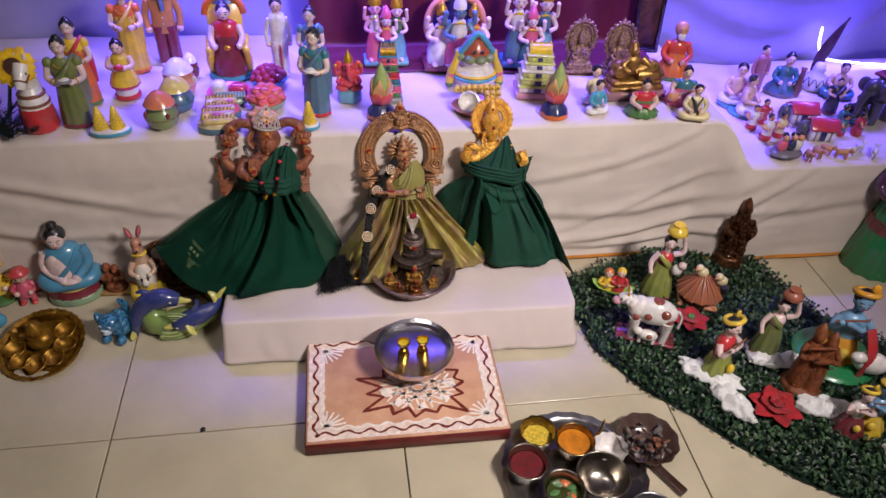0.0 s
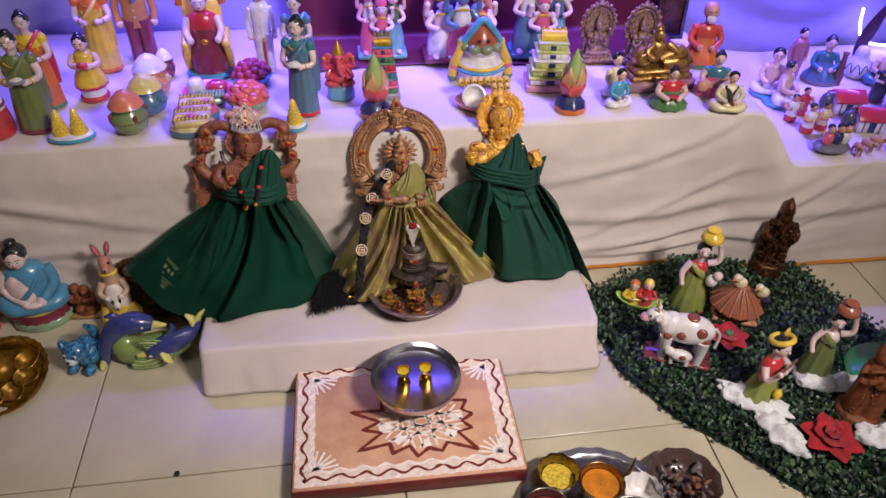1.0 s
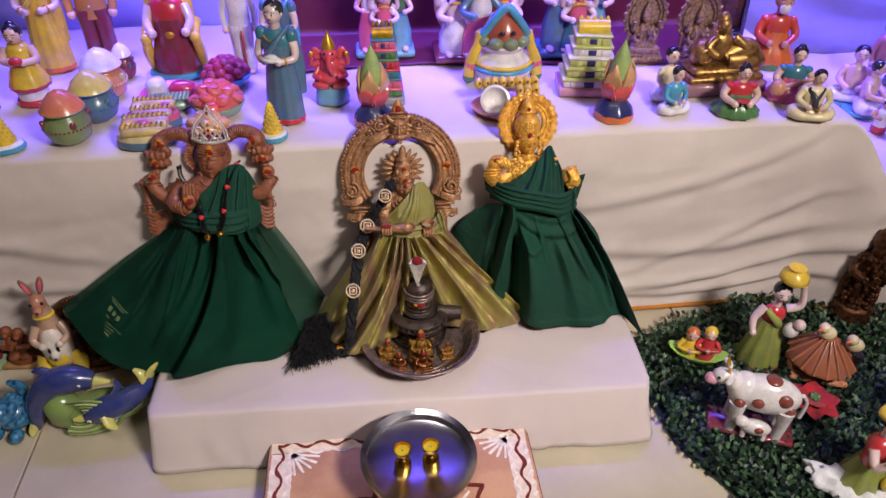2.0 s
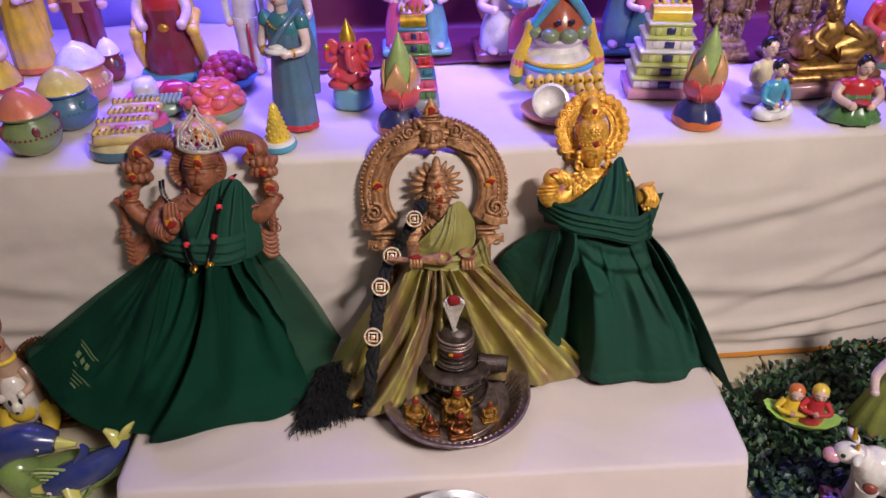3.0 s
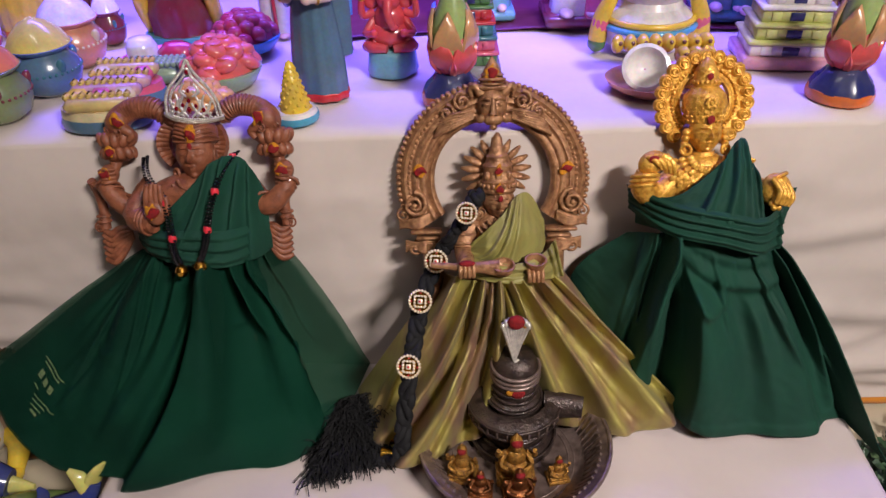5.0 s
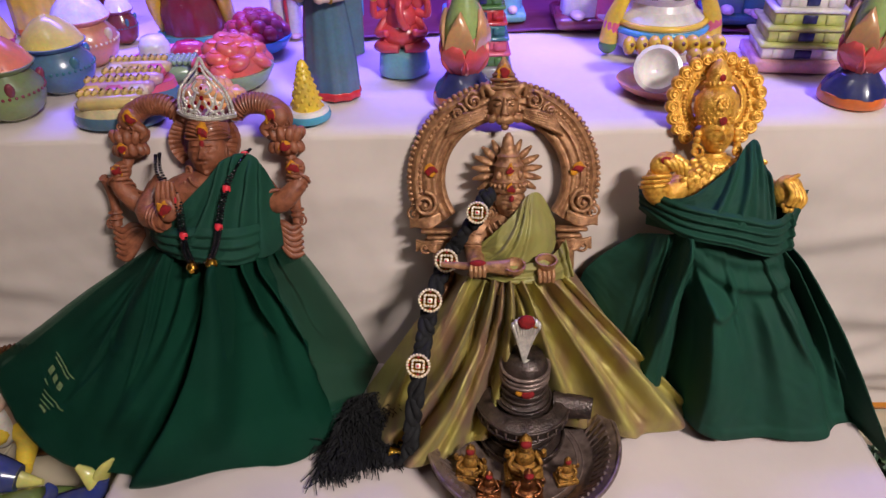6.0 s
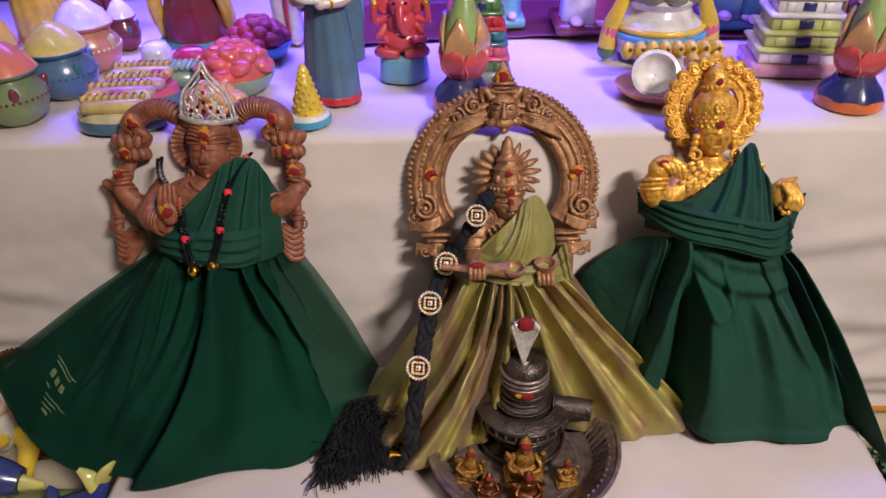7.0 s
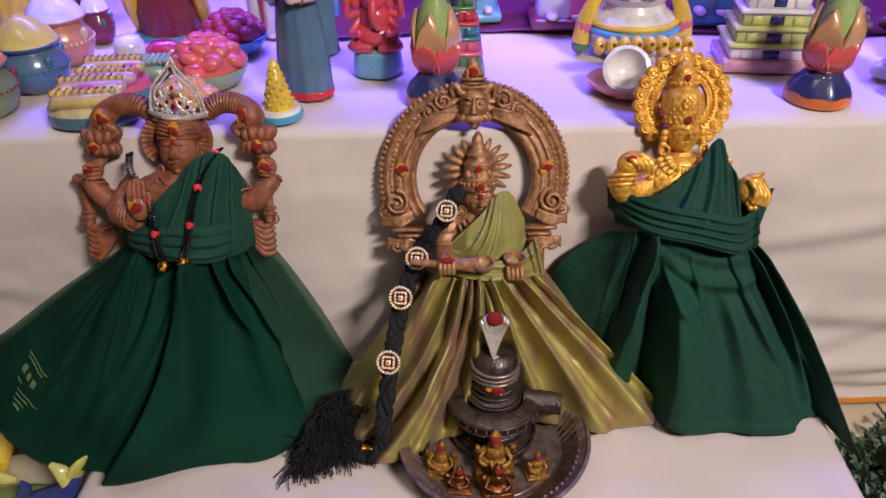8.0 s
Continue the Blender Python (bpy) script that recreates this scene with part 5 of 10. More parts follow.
def gold_statue():
    s, m = Shape(), M_gold
    s.box((0.014, -0.008, 0.06), (0.05, 0.014, 0.12), m)
    s.ell((0.012, -0.010, 0.190), (0.030, 0.010, 0.09), m, n=20, k=14)
    s.ell((-0.003, -0.020, 0.272), (0.046, 0.024, 0.030), m, n=22, k=14)
    s.ell((-0.004, -0.018, 0.290), (0.026, 0.020, 0.014), m, n=22, k=12)
    s.ell((-0.026, -0.024, 0.276), (0.020, 0.016, 0.020), m)
    s.tube([(-0.004, -0.018, 0.280), (-0.005, -0.018, 0.305)], [0.016, 0.012], m, 12)
    carved_head(s, (-0.0045, -0.020, 0.3240), 0.0165, 0.0215, m)
    # cap with chased scales and a lotus badge, topknot above
    s.lathe([(0.0178, 0), (0.0192, 0.003), (0.0186, 0.006), (0.0210, 0.012), (0.0222, 0.020), (0.0205, 0.029), (0.0150, 0.035), (0.0126, 0.037), (0.0140, 0.040), (0.0138, 0.043), (0.0115, 0.046), (0.0120, 0.050), (0.0090, 0.057), (0.0050, 0.063), (0.001, 0.066)], m, (-0.0045, -0.014, 0.3330), 34)
    for row in range(6):
        z, r = 0.341 + 0.0042 * row, (0.0190, 0.0202, 0.0208, 0.0206, 0.0197, 0.0178)[row]
        for k in range(22):
            a = 2 * math.pi * (k + 0.5 * (row % 2)) / 22
            s.ell((-0.0045 + r * math.cos(a), -0.014 + r * math.sin(a), z), (0.0016, 0.0016, 0.0021), m, n=6, k=4)
    for k in range(20):
        a = 2 * math.pi * k / 20
        s.ell((-0.0045 + 0.0190 * math.cos(a), -0.014 + 0.0190 * math.sin(a), 0.3360), 0.0019, m, n=6, k=4)
        s.ell((-0.0045 + 0.0138 * math.cos(a), -0.014 + 0.0138 * math.sin(a), 0.3745), (0.0016, 0.0016, 0.0022), m, n=6, k=4)
    for k in range(8):
        a = 2 * math.pi * k / 8
        s.ell((-0.0055 + 0.0042 * math.cos(a), -0.0365, 0.3545 + 0.0046 * math.sin(a)), (0.0024, 0.0014, 0.0024), m, n=8, k=5)
    s.ell((-0.0055, -0.037, 0.3545), (0.0024, 0.0018, 0.0024), m, n=8, k=5)
    s.ell((-0.0050, -0.0372, 0.3385), (0.0040, 0.0012, 0.0046), M_kumkum, rot(0, 25, 0), n=7, k=5)
    s.ell((-0.0050, -0.0275, 0.3800), (0.0034, 0.0012, 0.0038), M_kumkum, rot(0, 10, 0), n=7, k=5)
    for sx in (-1, 1):
        for k in range(4):
            s.ell((-0.0045 + sx * (0.0192 + 0.0008 * k), -0.022, 0.3250 - 0.0062 * k), (0.0042, 0.0046, 0.0042), m, n=9, k=7)
        s.torus((-0.0045 + sx * 0.0200, -0.026, 0.3075), 0.0048, 0.0019, m, rot(0, 0, sx * 25), n=16, k=6)
    # halo: flat chased band with a bead row and petal rim
    zc, hx = 0.3545, -0.0015
    loops = []
    for k in range(73):
        a = radians(-52 + 284 * k / 72)
        loops.append([Vector((hx + r * math.cos(a), y, zc + r * 1.0 * math.sin(a))) for r, y in ((0.0455, 0.004), (0.0455, -0.003), (0.0400, -0.0045), (0.0370, -0.0030), (0.0300, -0.0030), (0.0280, -0.0052), (0.0255, -0.0045), (0.0250, 0.003))])
    s.rings(loops, m)
    for k in range(19):
        a = radians(-50 + 280 * k / 18)
        c = Vector((hx + 0.0450 * math.cos(a), -0.003, zc + 0.0450 * math.sin(a)))
        s.ell(c, (0.0080, 0.0042, 0.0076), m, rot(0, -math.degrees(a), 0), 12, 8)
        s.torus(c + Vector((0, -0.0030, 0)), 0.0052, 0.0012, m, None, n=16, k=5)
        s.torus(c + Vector((-0.0006 * math.cos(a), -0.0042, -0.0006 * math.sin(a))), 0.0026, 0.0010, m, None, n=12, k=5)
    for k in range(44):
        a = radians(-50 + 280 * k / 43)
        s.ell((hx + 0.0335 * math.cos(a), -0.0038, zc + 0.0335 * math.sin(a)), 0.0019, m, n=7, k=5)
    s.lathe([(0.010, 0), (0.012, 0.006), (0.007, 0.014), (0.001, 0.020)], m, (hx, -0.003, zc + 0.036), 14, sy=0.4)
    # broad collar of leaves on the chest
    for q in range(4):
        for k in range(13):
            a = radians(190 + 160 * k / 12)
            r = 0.016 + 0.0075 * q
            s.ell((-0.0045 + r * math.cos(a) * 1.15, -0.036 - 0.005 * math.sin(math.pi * k / 12), 0.303 + r * 0.95 * math.sin(a)), (0.0030, 0.0016, 0.0044), m, rot(0, 90 - math.degrees(a), 0), 7, 5)
    # raised fist with bangles
    s.tube([(-0.034, -0.022, 0.276), (-0.056, -0.030, 0.264), (-0.070, -0.038, 0.272), (-0.068, -0.042, 0.288)], [0.014, 0.0135, 0.0125, 0.0105], m, 14)
    for k in range(3):
        s.torus((-0.0705 + 0.0006 * k, -0.039 - 0.0012 * k, 0.2745 + 0.0050 * k), 0.0128, 0.0021, m, rot(78, 0, 14), n=24, k=7)
    s.ell((-0.064, -0.044, 0.298), (0.0145, 0.0095, 0.0115), m, rot(0, -30, 0), n=16, k=10)
    for k in range(4):
        s.tube([(-0.070 + 0.0062 * k, -0.048, 0.304 + 0.0005 * k), (-0.062 + 0.0054 * k, -0.054, 0.300 - 0.0006 * k), (-0.055 + 0.0040 * k, -0.051, 0.2925 - 0.0020 * k)], [0.0030, 0.0031, 0.0024], m, 8)
    s.tube([(-0.056, -0.050, 0.306), (-0.046, -0.052, 0.300), (-0.044, -0.050, 0.293)], [0.0036, 0.0034, 0.0026], m, 8)
    s.ell((-0.064, -0.0535, 0.3025), (0.0058, 0.0014, 0.0040), M_kumkum, None, n=8, k=5)
    # lowered hand over a small finial
    s.tube([(0.038, -0.020, 0.272), (0.056, -0.026, 0.262), (0.064, -0.036, 0.266)], [0.014, 0.0135, 0.0125], m, 12)
    s.ell((0.064, -0.040, 0.2665), (0.0155, 0.0120, 0.0175), m, n=18, k=12)
    for k in range(4):
        s.tube([(0.0560 + 0.0048 * k, -0.0500, 0.2790 - 0.0015 * k), (0.0620 + 0.0040 * k, -0.0560, 0.2680 - 0.002 * k), (0.0590 + 0.0040 * k, -0.0540, 0.2560 - 0.001 * k)], [0.0028, 0.0034, 0.0030], m, 8)
    s.torus((0.0650, -0.036, 0.2790), 0.0105, 0.0022, m, rot(75, -20, 0), n=20, k=6)
    for k in range(6):
        a = 2 * math.pi * k / 6
        s.ell((0.0615 + 0.0050 * math.cos(a), -0.051, 0.2545 + 0.0050 * math.sin(a)), (0.0032, 0.0026, 0.0032), m, n=8, k=5)
    return s


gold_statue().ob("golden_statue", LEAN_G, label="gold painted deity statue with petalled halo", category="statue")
drape("green_skirt_cloth", [(0.190, -0.165, 0.308), (0.215, -0.200, 0.330), (0.262, -0.212, 0.328), (0.312, -0.202, 0.318), (0.342, -0.165, 0.300)],
      [(0.138, -0.140, 0.190), (0.185, -0.200, 0.112), (0.238, -0.228, 0.1045), (0.285, -0.262, 0.1045), (0.368, -0.266, 0.1045), (0.437, -0.258, 0.1045), (0.474, -0.262, 0.068), (0.425, -0.155, 0.12)],
      [(0.20, 0.02, 0.006, 0.06, 0.08, 0.0, 0.0, 1.0), (0.30, 0.165, 0.020, 0.012, 0.075, -0.02, 0.0, 1.1), (0.36, 0.34, 0.020, 0.011, 0.120, 0.03, 0.24, 1.1), (0.33, 0.27, -0.008, 0.03, 0.03, 0.02, 0.25, 1.0), (0.60, 0.55, 0.008, 0.03, 0.06, 0.0, 0.35, 1.1), (0.70, 0.62, 0.009, 0.05, 0.02, 0.0, 0.3, 1.1),
       (0.80, 0.72, -0.010, 0.05, 0.05, 0.0, 0.15, 1.0), (0.86, 0.70, 0.010, 0.03, 0.02, 0.0, 0.05, 0.95), (0.94, 0.84, 0.018, 0.035, 0.06, 0.0, 0.0, 1.1)],
      M_green, "bottle green cotton cloth draped as a long skirt", flare=0.026, wrinkles=9, base=0.064, seed=31, nu=260, nv=100, out=(0.0, -0.9, 0.4),
      swags=[(0.60, 0.26, 0.22, 0.14, 0.010, 0.030), (0.42, 0.12, 0.34, 0.14, 0.008, 0.028), (0.62, 0.24, 0.10, 0.08, 0.006, 0.03)], hem_roll=0.0015)
drape("green_shawl_cloth", [(-0.074, -0.024, 0.262), (-0.044, -0.050, 0.264), (-0.022, -0.052, 0.276), (0.006, -0.046, 0.298), (0.030, -0.026, 0.318), (0.046, -0.024, 0.292), (0.056, -0.018, 0.270)],
      [(-0.070, -0.016, 0.230), (-0.044, -0.052, 0.228), (-0.016, -0.066, 0.226), (0.012, -0.068, 0.224), (0.036, -0.060, 0.222), (0.056, -0.040, 0.222), (0.070, -0.018, 0.228)],
      [(0.50, 0.20, 0.0040, 0.02, 0.06, 0.0, 0.0, 1.1), (0.62, 0.42, 0.0045, 0.03, 0.08, 0.0, 0.0, 1.1), (0.70, 0.66, 0.0045, 0.05, 0.02, 0.0, 0.0, 1.1), (0.84, 0.80, 0.0040, 0.03, 0.05, 0.0, 0.1, 1.1)],
      M_green, "bottle green cotton shawl wrapped round the golden statue", out=(0, -1, 0.3), nu=120, nv=70, m=LEAN_G, seed=37, belly=0.006, rough=0.0008)
drape("green_sash_cloth", [(-0.081, -0.016, 0.272), (-0.050, -0.060, 0.262), (0.0, -0.074, 0.252), (0.044, -0.066, 0.244), (0.078, -0.026, 0.250)],
      [(-0.078, -0.014, 0.246), (-0.050, -0.060, 0.228), (0.0, -0.076, 0.218), (0.044, -0.068, 0.206), (0.080, -0.026, 0.208)],
      [(0.92, 0.90, 0.005, 0.02, 0.03, 0.0, 0.2, 1.1)], M_green, "bottle green cotton sash twisted round the golden statue", out=(0, -1, 0.15), nu=120, nv=60, m=LEAN_G, seed=41,
      swags=[(0.5, 0.8, 0.16, -0.04, 0.0045, 0.05), (0.45, 0.8, 0.42, 0.16, 0.0060, 0.05), (0.5, 0.8, 0.64, 0.10, 0.0050, 0.045), (0.55, 0.8, 0.88, 0.06, 0.0055, 0.05)], rough=0.0008)
drape("green_tail_cloth", [(0.056, -0.022, 0.262), (0.074, -0.022, 0.262), (0.098, -0.016, 0.264)], [(0.050, -0.030, 0.212), (0.070, -0.030, 0.208), (0.080, -0.020, 0.214)],
      [(0.4, 0.4, 0.004, 0.12, 0.12, 0.0, 0.0, 1.1)], M_green, "frayed loose end of the green sash", out=(0, -1, 0.2), nu=30, nv=30, m=LEAN_G, seed=43, rough=0.001)


# ---- glazed clay figures ----
SKIN, PALE, TAN = glaze("skin", 232, 190, 168), glaze("pale_skin", 236, 206, 200), glaze("tan_skin", 206, 140, 96)
HAIR, WHITE, RED = glaze("black_hair", 20, 16, 22), glaze("white", 236, 230, 224), glaze("red", 196, 34, 40)
YELLOW, ORANGE, GREEN = glaze("yellow", 236, 196, 46), glaze("orange", 222, 104, 36), glaze("leaf_green", 70, 120, 56)
BLUE, TEAL, PINK = glaze("sky_blue", 66, 156, 190), glaze("teal", 44, 112, 124), glaze("pink", 226, 88, 120)
NAVY, MAROON, OLIVE = glaze("navy", 22, 30, 90), glaze("maroon_glaze", 120, 26, 40), glaze("olive", 104, 116, 54)
BROWN, CREAM, GREY = glaze("brown", 116, 60, 34), glaze("cream", 232, 214, 160), glaze("grey", 130, 130, 134)
TERRA = material("brown_terracotta", C(136, 74, 40), 0.6, 0, 0.2, 80, 0.5, 500, 0.05)
SLATE = glaze("slate_blue", 74, 112, 140)
GOLDEN = material("gold_trim", C(220, 170, 50), 0.35, 0.6, 0.15, 90)


def head(s, c, r, skin, hair, bun=0.0, hat=None, turn=0.0):
    """Painted doll head looking to -y, turned by so many degrees."""
    c, T = Vector(c), rot(0, 0, turn)
    s.ell(c, (r * 0.82, r * 0.86, r), skin, None, 14, 10)
    s.ell(c + T @ Vector((0, 0.16 * r, 0.22 * r)), (r * 0.92, r * 0.88, r * 0.92), hair, None, 14, 10)
    s.ell(c + T @ Vector((0, -0.24 * r, -0.12 * r)), (r * 0.72, r * 0.66, r * 0.80), skin, None, 14, 10)
    for sx in (-1, 1):
        s.ell(c + T @ Vector((sx * 0.30 * r, -0.80 * r, 0.02 * r)), (0.15 * r, 0.10 * r, 0.07 * r), WHITE, T, 8, 5)
        s.ell(c + T @ Vector((sx * 0.30 * r, -0.87 * r, 0.02 * r)), (0.08 * r, 0.06 * r, 0.075 * r), HAIR, T, 8, 5)
        s.tube([c + T @ Vector((sx * 0.14 * r, -0.83 * r, 0.18 * r)), c + T @ Vector((sx * 0.32 * r, -0.82 * r, 0.24 * r)), c + T @ Vector((sx * 0.5 * r, -0.70 * r, 0.17 * r))], 0.035 * r, HAIR, 5)
        s.ell(c + T @ Vector((sx * 0.80 * r, -0.05 * r, -0.12 * r)), (0.12 * r, 0.18 * r, 0.24 * r), skin, T, 8, 6)
    s.ell(c + T @ Vector((0, -0.92 * r, -0.16 * r)), (0.09 * r, 0.12 * r, 0.16 * r), skin, T, 8, 6)
    s.ell(c + T @ Vector((0, -0.84 * r, -0.42 * r)), (0.18 * r, 0.08 * r, 0.07 * r), RED, T, 8, 5)
    if bun > 0:
        s.ell(c + T @ Vector((0, 0.3 * r, 0.95 * r)), (bun * r, bun * r, bun * r * 0.8), hair)
    if hat:
        s.lathe([(0.98 * r, 0), (0.96 * r, 0.3 * r), (0.6 * r, 0.75 * r), (0.05 * r, 0.95 * r)], hat, c + T @ Vector((0, 0.05 * r, 0.35 * r)), 14)


def limb(s, pts, r0, r1, mat, hand=None, n=8):
    k = len(pts) - 1
    s.tube(pts, [lerp(r0, r1, i / k) for i in range(k + 1)], mat, n)
    if hand:
        s.ell(pts[-1], r1 * 1.25, hand, None, 8, 6)


def standing_lady(h, w, saree, blouse, border, skin=PALE, hair=HAIR, holds=None, shawl=None, turn=0.0):
    s, r = Shape(), h * 0.085
    q = w / 2
    s.lathe([(q * 0.72, 0), (q * 0.80, h * 0.015), (q * 0.76, h * 0.2, 1), (q * 0.66, h * 0.38), (q * 0.56, h * 0.52), (q * 0.60, h * 0.58), (q * 0.66, h * 0.66)], saree, n=40, sy=0.78, wave=0.05, waves=11)
    s.lathe([(q * 0.79, 0), (q * 0.82, h * 0.012), (q * 0.80, h * 0.04), (q * 0.775, h * 0.045)], border, (0, 0, h * 0.004), 40, 1, 0.79, 0.05, 11)
    s.ell((0, 0, h * 0.66), (q * 0.66, q * 0.5, h * 0.13), blouse, None, 16, 10)
    s.tube([(0, 0, h * 0.75), (0, -0.01 * h, h * 0.83)], r * 0.5, skin)
    wrap = shawl or saree
    s.tube([(q * 0.45, 0.04 * h, h * 0.77), (q * 0.2, -q * 0.50, h * 0.70), (-q * 0.3, -q * 0.55, h * 0.58), (-q * 0.6, -q * 0.1, h * 0.50)], [q * 0.2, q * 0.26, q * 0.28, q * 0.2], wrap, 10, 0.45)
    s.tube([(q * 0.45, 0.06 * h, h * 0.76), (q * 0.55, q * 0.5, h * 0.5), (q * 0.5, q * 0.55, h * 0.2)], [q * 0.2, q * 0.3, q * 0.3], wrap, 10, 0.4)
    for sx in (-1, 1):
        s.ell((sx * q * 0.66, 0, h * 0.715), (q * 0.26, q * 0.26, h * 0.065), blouse)
        limb(s, [(sx * q * 0.70, -0.01 * h, h * 0.68), (sx * q * 0.80, -q * 0.25, h * 0.565), (sx * q * 0.30, -q * 0.75, h * 0.555)], q * 0.19, q * 0.13, skin, skin)
        s.torus((sx * q * 0.5, -q * 0.58, h * 0.557), q * 0.16, q * 0.04, GOLDEN, rot(0, 0, sx * 50) @ rot(0, 0, 90), n=12, k=5)
    for k in range(9):
        a = radians(200 + 140 * k / 8)
        s.ell((q * 0.34 * math.cos(a), -q * 0.46, h * 0.755 + q * 0.34 * math.sin(a)), q * 0.05, GOLDEN, None, 6, 4)
    if holds:
        s.ell((0, -q * 0.78, h * 0.575), (q * 0.42, q * 0.30, h * 0.022), holds)
        s.ell((0, -q * 0.78, h * 0.595), (q * 0.28, q * 0.20, h * 0.02), WHITE)
    head(s, (0, -0.012 * h, h * 0.895), r, skin, hair, 0.5, None, turn)
    s.ell((0, -0.012 * h - r * 0.86, h * 0.895 + r * 0.36), r * 0.07, RED, None, 6, 4)
    return s


def standing_man(h, w, shirt, lower, skin=SKIN, stripe=None, base=None, scarf=None):
    s, q, r = Shape(), w / 2, h * 0.088
    z0 = 0.0
    if base:
        s.lathe([(q * 0.95, 0), (q, h * 0.02), (q * 0.9, h * 0.04)], base, n=24)
        z0 = h * 0.035
    for sx in (-1, 1):
        s.lathe([(q * 0.34, 0), (q * 0.36, h * 0.05), (q * 0.34, h * 0.25), (q * 0.42, h * 0.46)], lower, (sx * q * 0.30, 0, z0), 16, 1, 1.1, 0.05, 6)
        s.ell((sx * q * 0.32, -q * 0.3, z0 + h * 0.012), (q * 0.26, q * 0.42, h * 0.02), skin)
    s.lathe([(q * 0.62, 0), (q * 0.64, h * 0.1), (q * 0.60, h * 0.22), (q * 0.70, h * 0.36), (q * 0.55, h * 0.43), (q * 0.2, h * 0.46)], shirt, (0, 0, z0 + h * 0.38), 24, 1, 0.7)
    if stripe:
        s.box((q * 0.05, -q * 0.46, z0 + h * 0.22), (q * 0.14, q * 0.12, h * 0.40), stripe)
    if scarf:
        s.torus((0, -q * 0.1, z0 + h * 0.80), q * 0.42, q * 0.14, scarf, rot(90, 0, 0))
        s.tube([(q * 0.1, -q * 0.55, z0 + h * 0.78), (q * 0.14, -q * 0.66, z0 + h * 0.66)], [q * 0.16, q * 0.12], scarf, 8, 0.5)
    for k in range(4):
        s.ell((0, -q * 0.48, z0 + h * (0.5 + 0.07 * k)), q * 0.05, WHITE, None, 6, 4)
    for sx in (-1, 1):
        limb(s, [(sx * q * 0.66, 0, z0 + h * 0.75), (sx * q * 0.92, q * 0.05, z0 + h * 0.58), (sx * q * 0.84, -q * 0.15, z0 + h * 0.42)], q * 0.21, q * 0.17, shirt, skin)
    s.tube([(0, 0, h * 0.8 + z0), (0, 0, h * 0.87 + z0)], r * 0.5, skin)
    head(s, (0, 0, h * 0.905 + z0 * 0.6), r, skin, HAIR)
    return s


